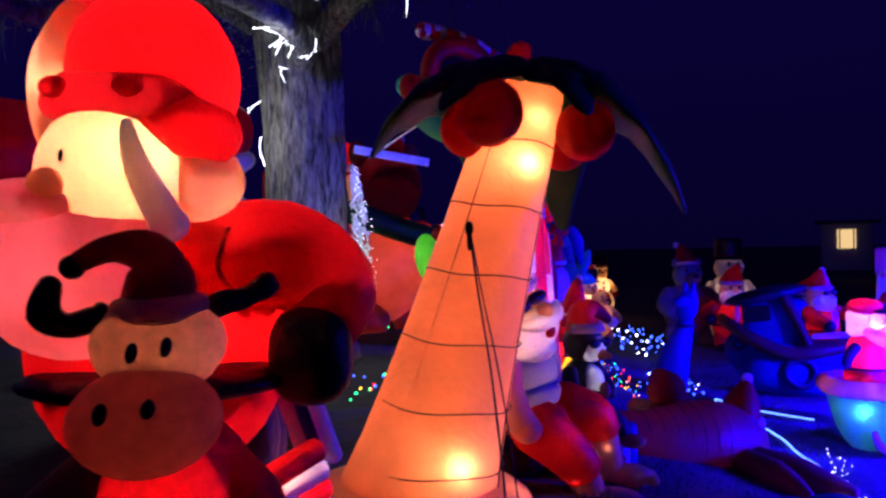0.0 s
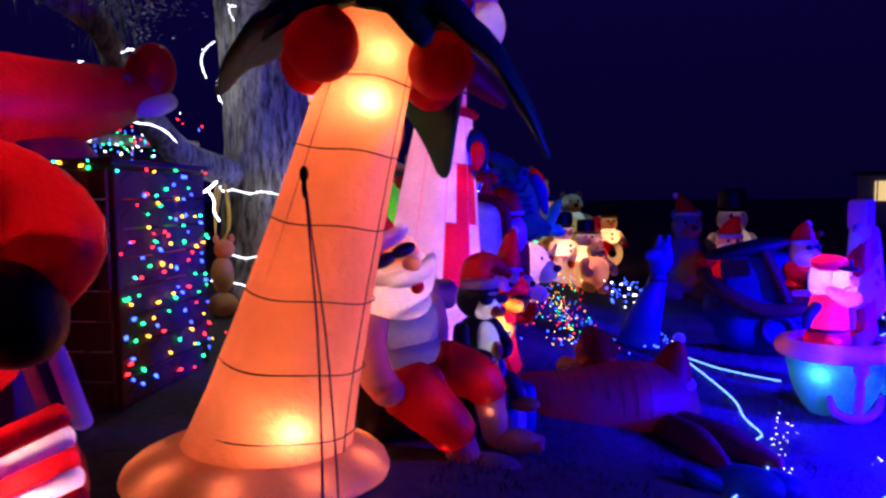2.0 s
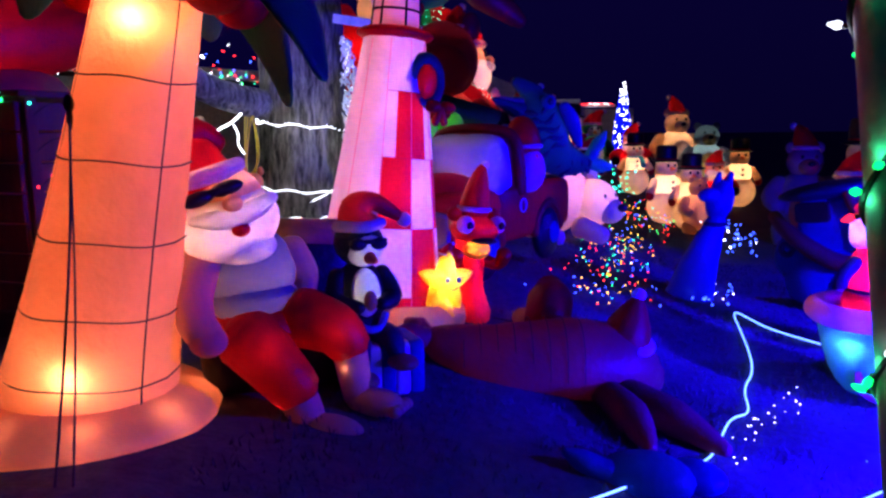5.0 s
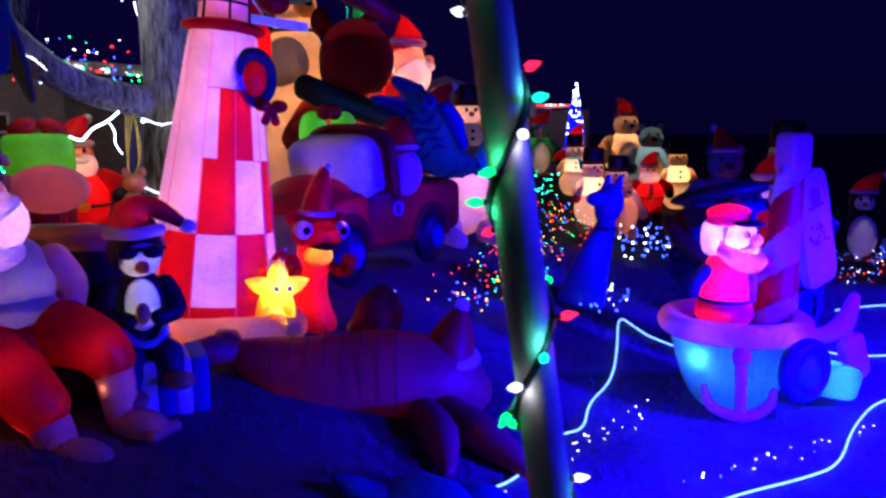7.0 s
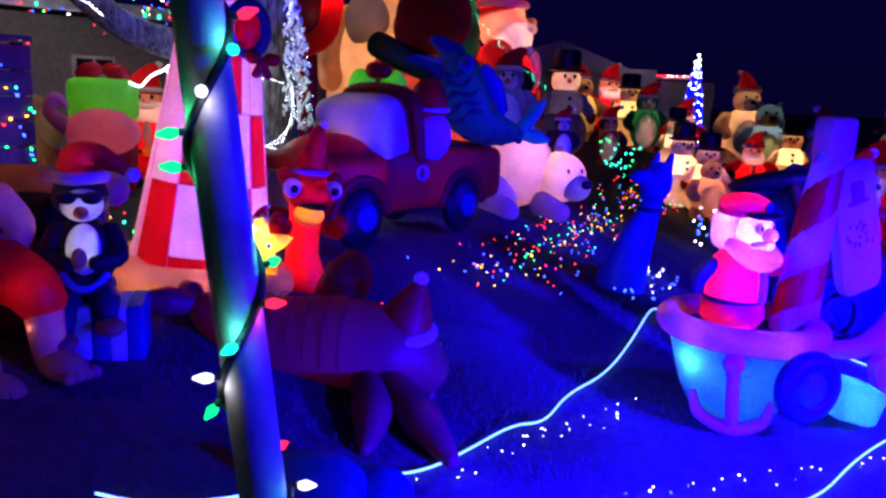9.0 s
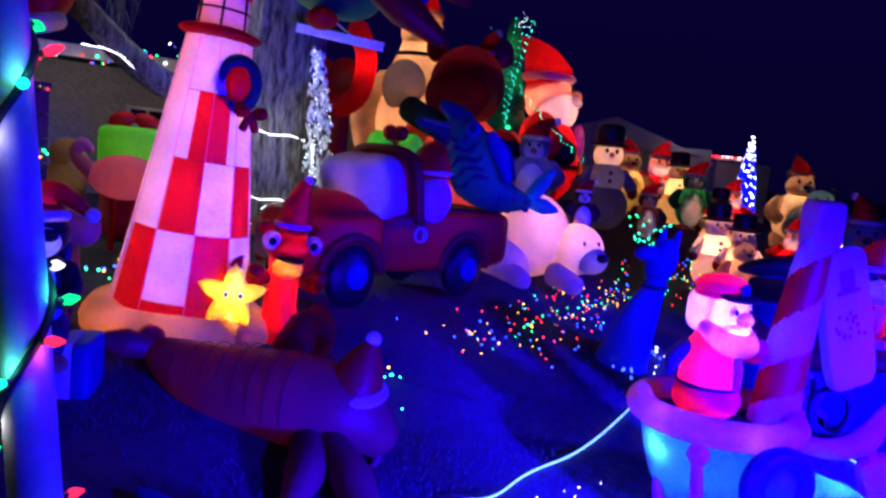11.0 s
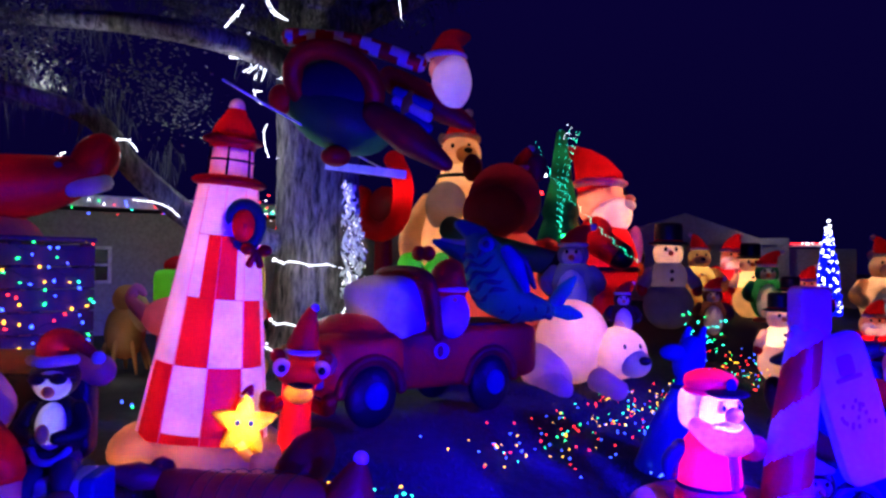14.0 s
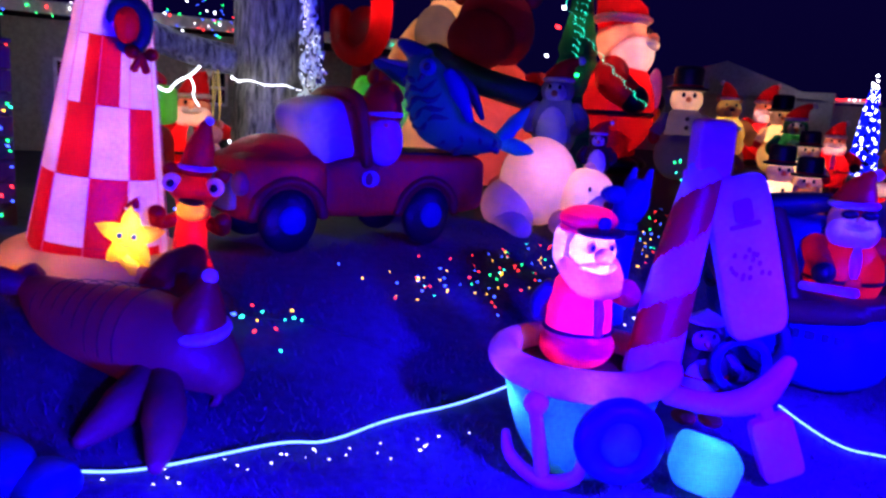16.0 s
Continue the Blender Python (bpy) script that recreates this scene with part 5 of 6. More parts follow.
p.ball((0.0, -0.4, 0.42), 0.055, PINK)
p.tube([(-0.19, -0.33, 0.2), (-0.15, -0.33, 0.09), (0.02, -0.33, 0.03), (0.17, -0.3, 0.09), (0.2, -0.31, 0.2)], [0.02, 0.032, 0.036, 0.032, 0.02], PINK)
p.part("anchor", boat, "pink padded anchor")
# captain, one plain doll
p = Puff()
p.ball((0, 0, 0.1), (0.185, 0.175, 0.12), CRIMSON)
p.tube([(0, 0, 0.14), (0, 0, 0.26), (0, 0, 0.38), (0, 0, 0.43)], [0.165, 0.155, 0.142, 0.11], CRIMSON, 24, 4)
p.ball((0, 0, 0.18), (0.178, 0.168, 0.026), BLACK)
p.tube([(0.0, -0.155, 0.4), (0.01, -0.17, 0.3), (0.015, -0.17, 0.2)], [0.02, 0.024, 0.02], WHITE)
p.box((0, 0.04, 0.57), (0.13, 0.105, 0.125), WHITE, e=0.6)
p.ball((0, -0.06, 0.575), (0.112, 0.106, 0.12), SKIN)
p.tube([(-0.12, -0.03, 0.5), (-0.06, -0.13, 0.44), (0.05, -0.16, 0.43), (0.12, -0.04, 0.5)], [0.04, 0.066, 0.068, 0.04], PINK)
p.ball((0, -0.175, 0.565), (0.045, 0.045, 0.04), SKIN)
p.tube([(-0.08, -0.13, 0.505), (0, -0.17, 0.51), (0.08, -0.13, 0.505)], [0.02, 0.034, 0.02], WHITE)
for s in (-1, 1):
    p.ball((s * 0.048, -0.14, 0.6), (0.028, 0.022, 0.035), WHITE, n=(10, 8))
    p.ball((s * 0.048, -0.158, 0.6), (0.013, 0.01, 0.017), BLACK, n=(8, 6))
p.ball((0, 0.01, 0.668), (0.13, 0.13, 0.04), CRIMSON)
p.ball((0, 0.0, 0.712), (0.138, 0.14, 0.064), CRIMSON)
p.ball((0, -0.13, 0.668), (0.115, 0.095, 0.022), BLACK, (4, 0, 0))
p.ball((0, -0.155, 0.71), (0.035, 0.014, 0.035), NAVY)
p.tube([(0.15, 0, 0.38), (0.2, -0.1, 0.36), (0.13, -0.19, 0.42)], [0.06, 0.055, 0.045], CRIMSON)
p.tube([(-0.13, 0.06, 0.37), (-0.165, 0.11, 0.29), (-0.15, 0.13, 0.21)], [0.045, 0.045, 0.035], NAVY)
captain = p.part("captain_doll", boat, "glowing santa doll in a captain's cap")
captain.matrix_local = pose(-0.06, 0.03, 0.49, 0, 0, 56)
cw = BT + Vector((-0.06, 0.03, 0))
lamp("inner_bulb_or_fill", cw.x + 0.07, cw.y - 0.04, 0.94, 3.0, (1, 0.75, 0.95), 0.02)
lamp("inner_bulb_or_fill", cw.x, cw.y, 0.58, 4.0, (1, 0.5, 0.85), 0.02)
lamp("inner_bulb_or_fill", cw.x, cw.y, 1.075, 0.5, (1, 0.5, 0.85), 0.02)
lamp("inner_bulb_or_fill", cw.x, cw.y, 0.74, 2.0, (1, 0.5, 0.85), 0.02)
for a in (3.3, 4.2, 5.3):
    q = oval(1.02, a)
    lamp("inner_bulb_or_fill", BT.x + q[0], BT.y + q[1], 0.43, 0.12, (1, 0.6, 0.8), 0.01)
lamp("inner_bulb_or_fill", BT.x - 0.2, BT.y - 0.21, 0.26, 1.6, (0.9, 1, 0.95), 0.02)
lamp("inner_bulb_or_fill", BT.x + 0.05, BT.y - 0.1, 0.2, 0.4, (0.9, 1, 0.95), 0.02)
lamp("inner_bulb_or_fill", BT.x + 0.6, BT.y + 0.08, 0.1, 1.1, (0.9, 1, 0.95), 0.02)
# candy-striped mast and sail
p = Puff()
p.tube([(0.27, 0.16, 0.5), (0.29, 0.25, 0.9), (0.34, 0.36, 1.45)], [0.13, 0.115, 0.085], WHITE, 48, 40, bands=(RED, 2.4))
p.part("mast", boat, "candy-striped mast")
p = Puff()
p.box((0.35, 0.38, 1.57), (0.085, 0.085, 0.13), PINK, (0, 0, 40))
p.part("mast_head", boat)
p = Puff()
p.tube([(0.28, 0.31, 1.44), (0.54, 0.54, 1.4)], 0.03, PINK)
p.part("yard", boat)
p = Puff()
p.box((0.53, 0.53, 1.06), (0.15, 0.045, 0.4), WHITE, (0, -17, 43), e=0.3)
sail = p.part("sail", boat, "white padded sail with a printed top hat")
sm = pose(0.53, 0.53, 1.06, 0, -17, 43)
for at, half in (((0.0, -0.047, 0.24), (0.045, 0.008, 0.055)), ((0.0, -0.048, 0.17), (0.075, 0.008, 0.012))):
    p = Puff()
    p.box(tuple(sm @ Vector(at)), half, RUST, (0, -17, 43))
    p.part("hat_print", sail)
rng = random.Random(9)
for k in range(16):
    p = Puff()
    p.ball(tuple(sm @ Vector((rng.uniform(-0.1, 0.1), -0.047, rng.uniform(-0.1, 0.06)))), (0.012, 0.006, 0.015), RUST, (0, 0, 43), n=(6, 4))
    p.part("printed_dot", sail)
p = Puff()
penguin(p, False, False)
for z in (0.2, 0.3, 0.4):
    p.ball((0, -0.02, z), (0.245, 0.235, 0.03), RED)
hat(p, (0, 0, 0.85), 0.15, 0.08, (0, 0), WHITE, False)
crew = p.part("crew_penguin", boat, "blue-lit penguin in a striped shirt")
crew.matrix_local = pose(0.32, 0.72, 0.14, 0, 0, 28) @ Matrix.Scale(0.62, 4)
p = Puff()
p.tube([(0.54 + 0.1 * math.cos(a), 0.64 + 0.09 * math.cos(a), 0.5 + 0.13 * math.sin(a)) for a in np.linspace(0, 6.283, 11)], 0.03, NAVY, 10, 3)
p.part("steering_wheel", boat)
p = Puff()
p.tube([(0.38, 0.15, 0.42), (0.58, 0.28, 0.4), (0.72, 0.39, 0.46), (0.8, 0.48, 0.62)], [0.045, 0.055, 0.07, 0.035], PINK)
p.tube([(0.72, 0.39, 0.44), (0.77, 0.41, 0.32)], [0.04, 0.04], PINK)
p.box((0.81, 0.43, 0.22), (0.1, 0.04, 0.16), PINK, (0, -22, 40))
p.part("paddle", boat, "pink padded paddle")

# ---- second boat with canopy and doll ----
BS = Vector((3.98, 8.74, -0.1))
ship = empty("inflatable_motorboat", tuple(BS), "blue-lit inflatable boat with dark canopy and brown rail", "inflatable boat")
ship.matrix_world = pose(*BS, 0, 0, -25) @ Matrix.Scale(0.6, 4)
p = Puff()
p.ball((0.15, 0, 0.5), (1.05, 0.62, 0.54), CLOTH_BLUE, e=(0.7, 0.8))
p.ball((-0.62, 0, 0.8), (0.48, 0.45, 0.48), CLOTH_BLUE)
p.part("hull", ship)
p = Puff()
p.tube([(-1.15, 0.0, 1.42), (-0.85, -0.36, 1.25), (-0.4, -0.54, 1.0), (0.05, -0.6, 0.84), (0.6, -0.58, 0.9), (1.15, -0.36, 1.0)], [0.1, 0.12, 0.14, 0.14, 0.13, 0.1], BROWN)
p.part("rail", ship, "brown padded rail")
for x, y, z, r, w in ((0.28, -0.6, 0.5, 0.25, 0.08), (-0.8, -0.4, 0.95, 0.09, 0.05)):
    p = Puff()
    p.tube([(x + r * math.cos(a), y, z + r * math.sin(a)) for a in np.linspace(0, 6.283, 13)], w, NAVY, 10, 3)
    ring = p.part("porthole", ship)
    p = Puff()
    p.ball((x, y + 0.03, z), (r * 0.8, 0.06, r * 0.8), CLOTH_BLUE)
    p.part("pane", ring)
p = Puff()
p.ball((-0.33, -0.02, 1.9), (0.78, 0.55, 0.15), NAVY, (0, -12, 0))
p.part("canopy", ship, "dark navy canopy")
p = Puff()
p.box((-0.15, 0.08, 1.34), (0.58, 0.42, 0.5), CLOTH_BLUE, e=0.3)
p.part("cabin", ship)
p = Puff()
p.box((-0.48, -0.35, 1.56), (0.26, 0.04, 0.16), BLACK, (0, -6, 0))
p.part("cabin_window", ship)
for y in (-0.42, 0.5):
    p = Puff()
    p.tube([(0.02, y, 1.88), (0.2, y, 1.5), (0.42, y - 0.05, 1.0)], 0.09, BROWN)
    p.part("canopy_post", ship)
p = Puff()
p.box((0.75, 0.0, 1.0), (0.42, 0.42, 0.1), BROWN)
p.part("deck", ship)
p = Puff()
p.tube([(0.5, -0.46, 1.16), (1.05, -0.38, 1.2)], 0.05, WHITE)
p.part("dash", ship, "pale dash strip")
for k, (x, w) in enumerate(((0.62, 0.05), (0.74, 0.07), (0.88, 0.05), (1.0, 0.07))):
    p = Puff()
    p.box((x, -0.6 + 0.06 * k, 0.68), (w * 0.8, 0.015, 0.05), NAVY, (0, 0, 14 + k * 6))
    p.part("lettering_bar", ship)
p = Puff()
santa(p, None, True, True, ((0.3, -0.2, 0.5), (-0.2, -0.24, 0.42)))
doll = p.part("skipper_doll", ship, "santa doll in sunglasses")
doll.matrix_local = pose(0.62, 0.0, 0.72, 0, 0, 52) @ Matrix.Scale(1.6, 4)
q = ship.matrix_world @ Vector((0.62, 0.0, 1.25))
lamp("inner_bulb_or_fill", q.x, q.y, q.z, 2.6, (1, 0.6, 0.7), 0.02)

# ---- blue figure on the lawn ----
p = Puff()
p.tube([(-0.12, 0.12, 0.02), (-0.06, 0.06, 0.35), (0.03, 0.0, 0.68), (0.06, -0.02, 0.8)], [0.24, 0.18, 0.11, 0.09], CLOTH_BLUE)
p.ball((0.08, -0.02, 0.98), (0.13, 0.12, 0.2), CLOTH_BLUE, (0, 14, 0))
p.ball((-0.04, -0.06, 1.04), (0.12, 0.07, 0.07), CLOTH_BLUE)
for x, a in ((0.05, -10), (0.17, 25)):
    p.tube([(x, 0, 1.12), (x + 0.03, 0, 1.24)], [0.045, 0.02], CLOTH_BLUE)
p.ball((0.05, -0.02, 0.76), (0.12, 0.11, 0.035), NAVY)
p.thing("inflatable_figure", (2.72, 8.58, -0.04), "slim blue inflatable animal figure leaning on the lawn", "inflatable", turn=25)

# ---- helicopter with elf, hung from a bough ----
heli = empty("hanging_aircraft", (0.1, 7.3, 2.95), "green and red inflatable aircraft hung from an oak bough", "inflatable aircraft", turn=35)
p = Puff()
p.ball((-0.02, 0, 0.05), (0.5, 0.36, 0.3), GREEN, (0, 22, 0))
p.ball((-0.42, 0.05, 0.25), (0.16, 0.12, 0.12), TEAL)
p.part("fuselage", heli)
p = Puff()
p.tube([(-0.04 + 0.36 * math.cos(a), -0.24 - 0.1 * math.sin(a), 0.3 + 0.27 * math.sin(a) - 0.08 * math.cos(a)) for a in np.linspace(0, 6.283, 15)], 0.09, RED, 14, 3)
p.part("cockpit_rim", heli, "red padded cockpit rim")
p = Puff()
p.ball((-0.04, -0.2, 0.3), (0.32, 0.1, 0.25), NAVY, (-20, 12, 0))
p.part("cockpit", heli)
for a, b in (((0.3, -0.25, 0.05), (0.95, -0.3, -0.4)), ((0.4, 0.1, 0.45), (1.15, 0.0, 0.0))):
    p = Puff()
    m = [(a[i] + b[i]) / 2 for i in range(3)]
    p.tube([a, m, b], [0.11, 0.15, 0.06], DRED)
    p.part("ski", heli, "dark red padded ski")
p = Puff()
p.tube([(-0.45, -0.2, 0.72), (0.1, -0.15, 0.7), (0.7, -0.1, 0.52)], 0.075, WHITE, 16, 8, bands=(RED, 7))
p.part("candy_bar", heli, "red and white striped rotor bar")
p = Puff()
p.ball((-0.02, -0.2, -0.32), (0.13, 0.12, 0.09), RED)
p.ball((0.0, -0.1, -0.18), (0.11, 0.1, 0.14), TEAL)
p.part("float", heli)
p = Puff()
p.ball((-0.52, -0.1, 0.2), (0.12, 0.1, 0.13), RED)
p.part("tail_ball", heli)
p = Puff()
for k in range(3):
    p.tube([(0.5, -0.2, 0.25 - 0.08 * k), (0.78, -0.24, 0.12 - 0.1 * k)], [0.05, 0.05], WHITE if k % 2 else CLOTH_BLUE)
p.ball((0.6, -0.24, 0.14), (0.05, 0.04, 0.12), YELLOW, (0, 20, 0))
p.part("sash", heli, "striped sash with a yellow buckle")
p = Puff()
p.ball((0.95, 0.05, 0.52), (0.18, 0.17, 0.17), SKIN)
p.ball((0.98, -0.02, 0.38), (0.18, 0.15, 0.26), WHITE)
p.tube([(0.93, 0.07, 0.62), (0.98, 0.08, 0.78), (1.12, 0.08, 0.82)], [0.17, 0.12, 0.04], RED)
p.ball((0.92, 0.06, 0.63), (0.2, 0.19, 0.05), WHITE)
p.part("pilot_doll", heli, "white-bearded santa doll with a red cap")
cable("hanging_cord", [(0.1, 0.0, 0.3), (0.1, 0.05, 0.9), (0.05, 0.1, 1.42)], 0.006, CORD, "", "", heli)
cable("hanging_cord", [(0.9, 0.05, 0.5), (0.8, 0.05, 1.0), (0.6, 0.1, 1.55)], 0.006, CORD, "", "", heli)
lamp("inner_bulb_or_fill", 0.1, 7.3, 3.0, 2.0, (1, 0.8, 0.7))
lamp("inner_bulb_or_fill", 0.85, 7.86, 3.35, 0.8, (1, 0.8, 0.85))
cable("stay_rope", [(0.42, 5.75, 2.98), (-0.1, 7.0, 2.9), (-0.9, 9.2, 2.78)], 0.009, TRIM, "pale taut stay rope above the lighthouse", "rope")
banner = empty("white_banner", (-0.55, 8.35, 2.7), "narrow white cloth banner on a rope", "banner", turn=25)
part("cloth", slab((0, 0, 0), (0.9, 0.012, 0.09), 0.004), TRIM, banner).rotation_euler = (0, 0.13, 0)

# ---- red aeroplane behind the wooden box ----
plane = empty("inflatable_aeroplane", (-2.2, 5.6, 0.4), "red inflatable aeroplane with a domed tail", "inflatable aircraft", turn=0)
p = Puff()
p.tube([(-0.45, -1.3, 1.85), (0.0, -0.45, 1.88), (0.28, 0.1, 1.98), (0.44, 0.36, 2.08)], [0.34, 0.33, 0.25, 0.15], RED)
p.part("fuselage", plane)
p = Puff()
p.ball((0.5, 0.42, 2.2), (0.15, 0.2, 0.26), RED, (-25, 0, -30))
p.part("tail_dome", plane)
p = Puff()
p.tube([(0.5, 0.2, 1.92), (0.58, 0.32, 1.95), (0.62, 0.46, 2.0)], [0.07, 0.08, 0.07], WHITE)
p.ball((0.42, 0.12, 2.08), 0.09, GREY)
p.part("tail_stripe", plane)
p = Puff()
p.ball((0.0, -0.3, 1.45), (0.4, 0.5, 0.3), ORANGE)
p.ball((0.0, -0.3, 0.7), (0.36, 0.4, 0.72), ORANGE)
p.part("base", plane, "orange puffed base")
lamp("inner_bulb_or_fill", -2.2, 5.3, 1.8, 3, (1, 0.6, 0.4))
lamp("inner_bulb_or_fill", -2.3, 5.0, 2.26, 3.5, (1, 0.6, 0.5))

# ---- figures further back ----


def figure(kind, name, at, height, turn, label, watts=0.0, colour=(1, 0.8, 0.6), group="inflatable figures", **kw):
    p = Puff()
    kind(p, **kw)
    place = (at[0], at[1], ground_z(*at[:2]) - 0.01 + (at[2] if len(at) > 2 else 0))
    if kind is santa:
        ob = p.thing(name, place, label, "inflatable", group, turn, scale=height)
    else:
        ob = p.split(name, place, label, "inflatable", group, turn, height)
    if watts:
        lamp("inner_bulb_or_fill", at[0], at[1], ob.location.z + 0.5 * height, 1.4 * watts * height * height, colour, 0.03)
    return ob


p = Puff()
p.tube([(0, 0, 0.1), (0, 0, 0.8), (0, 0, 1.5), (0, 0, 2.2), (0.02, -0.02, 2.75), (0.03, -0.03, 3.0)], [0.6, 0.78, 0.74, 0.54, 0.33, 0.27], CREAM, 28)
p.now = "head"
p.ball((0.03, -0.06, 3.1), (0.33, 0.32, 0.34), CREAM)
p.now = "muzzle"
p.ball((0.14, -0.34, 3.06), (0.17, 0.2, 0.14), TAN)
p.now = "nose"
p.ball((0.18, -0.52, 3.1), (0.07, 0.05, 0.05), BLACK)
p.now = "chest_patch"
p.ball((-0.16, -0.5, 2.22), (0.33, 0.16, 0.4), GREY)
p.now = "collar"
p.tube([(0.34 * math.cos(a), 0.34 * math.sin(a) - 0.02, 2.74) for a in np.linspace(0, 6.283, 15)], 0.03, BLACK, 8, 2)
for s in (-1, 1):
    p.now = "arm:%d" % s
    p.tube([(s * 0.45, -0.05, 2.3), (s * 0.72, -0.2, 1.8), (s * 0.66, -0.45, 1.35)], [0.2, 0.22, 0.2], CREAM)
    p.now = "leg:%d" % s
    p.tube([(s * 0.4, -0.1, 0.5), (s * 0.45, -0.45, 0.2)], [0.32, 0.26], CREAM)
    p.now = "ear:%d" % s
    p.ball((s * 0.26, 0, 3.36), (0.09, 0.06, 0.1), CREAM)
    p.now = "eye:%d" % s
    p.ball((s * 0.13 + 0.05, -0.35, 3.2), (0.03, 0.02, 0.04), BLACK, n=(8, 6))
hat(p, (0.02, 0, 3.38), 0.27, 0.4, (0.12, 0))
p.split("inflatable_polar_bear", (-2.12, 12.4, 0.4), "giant standing cream inflatable polar bear in a red cap", "inflatable", "inflatable figures", 30)
lamp("inner_bulb_or_fill", -2.12, 12.4, 1.9, 30, (1, 0.72, 0.45))
lamp("inner_bulb_or_fill", -2.12, 12.4, 3.2, 9, (1, 0.72, 0.45))
p = Puff()
p.ball((0, 0, 0.34), (0.24, 0.22, 0.3), RUST)
p.now = "head"
p.ball((0, -0.03, 0.76), (0.18, 0.19, 0.19), MAROON)
p.now = "muzzle"
p.ball((-0.05, -0.17, 0.7), (0.15, 0.12, 0.13), MAROON)
p.now = "scarf"
p.tube([(-0.26, -0.12, 0.62), (-0.1, -0.25, 0.54), (0.12, -0.25, 0.48), (0.3, -0.14, 0.44)], 0.06, DGREEN)
p.now = "mitten"
p.ball((0.25, -0.2, 0.4), (0.1, 0.1, 0.11), BLACK)
for s in (-1, 1):
    p.now = "ear:%d" % s
    p.ball((s * 0.16, 0, 0.93), (0.05, 0.04, 0.07), MAROON)
    p.now = "arm:%d" % s
    p.tube([(s * 0.2, 0, 0.5), (s * 0.3, -0.12, 0.38)], [0.09, 0.08], RUST)
    p.now = "leg:%d" % s
    p.tube([(s * 0.12, 0, 0.14), (s * 0.13, -0.05, 0.05)], [0.11, 0.11], RUST)
hat(p, (0.1, 0.05, 0.93), 0.07, 0.1, (0.03, 0))
p.split("inflatable_reindeer", (-0.9, 11.8, 0.4), "dark maroon inflatable reindeer with a green scarf", "inflatable", "inflatable figures", 32, scale=2.95)
lamp("inner_bulb_or_fill", -0.9, 11.8, 1.45, 28, (1, 0.6, 0.45))
figure(santa, "inflatable_santa", (-2.3, 18.45), 3.9, 105, "giant inflatable santa with cream beard behind the others", 2.6, (1, 0.7, 0.5), droop=(-0.02, 0.2))
lamp("inner_bulb_or_fill", -2.3, 18.45, 3.2, 22, (1, 0.75, 0.5))
tree = empty("inflatable_tree", (-3.1, 18.0, 0.4), "green inflatable christmas tree with lit ornaments", "inflatable tree")
for k in range(5):
    p = Puff()
    p.tube([(0, 0, 0.2 + 0.8 * k), (0, 0, 0.7 + 0.8 * k), (0, 0, 1.2 + 0.8 * k)], [0.95 - 0.17 * k, 0.7 - 0.13 * k, 0.35 - 0.06 * k], GREEN, 22)
    p.part("tier", tree)
bulbs("tree_light", [(0.1 + (0.75 - 0.13 * i / 22) * math.cos(-1.2 + 0.35 * (i % 5)) * (1 - i / 130), -(0.8 - 0.5 * i / 110), 4.3 - 3.1 * i / 110) for i in range(110)], "c", 0.012, "teal string bulbs", parent=tree)
bulbs("ornament", [(-0.5, -0.45, 2.4), (-0.3, -0.4, 3.0), (-0.55, -0.6, 1.7), (-0.2, -0.4, 3.4), (0.3, -0.5, 2.0)], "wrygw", 0.07, "round lit ornaments", parent=tree)
for k in range(5):
    lamp("inner_bulb_or_fill", -3.1, 18.0, 1.05 + 0.8 * k, 5 - 0.8 * k, (0.6, 1, 0.7))
bulbs("string_light", [(-3.0 + 2.6 * t + 0.05 * math.sin(t * 60), 16.6 - 0.8 * t, 4.4 - 2.6 * t ** 0.7) for t in np.linspace(0, 1, 70)], "c", 0.0105, "teal string lights draped from a tree top")
bulbs("star_topper", [(-2.85 + 0.18 * math.cos(i * 2.4) * (i % 7) / 6, 17.9, 4.75 + 0.22 * math.sin(i * 2.4) * (i % 7) / 6) for i in range(14)], "w", 0.009, "sparse white star topper bulbs")

# lying polar bear with a penguin on its back
p = Puff()
p.ball((-0.55, 0.1, 0.62), (0.46, 0.4, 0.52), CREAM)
p.ball((-0.85, 0.1, 0.32), (0.36, 0.38, 0.34), CREAM)
p.now = "head"
p.ball((-0.02, -0.04, 0.5), (0.35, 0.32, 0.32), CREAM)
p.now = "muzzle"
p.ball((0.12, -0.25, 0.4), (0.2, 0.17, 0.17), GREY)
p.now = "nose"
p.ball((0.2, -0.41, 0.45), (0.075, 0.06, 0.055), BLACK)
for x, y in ((-0.02, -0.33), (0.18, -0.27)):
    p.now = "eye:%.2f" % x
    p.ball((x, y, 0.6), (0.022, 0.025, 0.035), BLACK, n=(8, 6))
for s in (-1, 1):
    p.now = "ear:%d" % s
    p.ball((-0.1 + 0.14 * s, 0.02 + 0.1 * s, 0.79), (0.08, 0.05, 0.09), CREAM)
p.now = "front_paw"
p.tube([(-0.3, -0.2, 0.2), (-0.1, -0.4, 0.1)], [0.15, 0.12], CREAM)
p.now = "hind_paw"
p.tube([(-0.9, -0.1, 0.2), (-0.75, -0.35, 0.1)], [0.17, 0.13], CREAM)
p.split("inflatable_polar_bear", (1.45, 10.4, 0.28), "cream inflatable polar bear lying on the lawn", "inflatable", "inflatable figures", 38, scale=0.92)
lamp("inner_bulb_or_fill", 1.1, 10.1, 0.95, 5.0, (1, 0.6, 0.36))
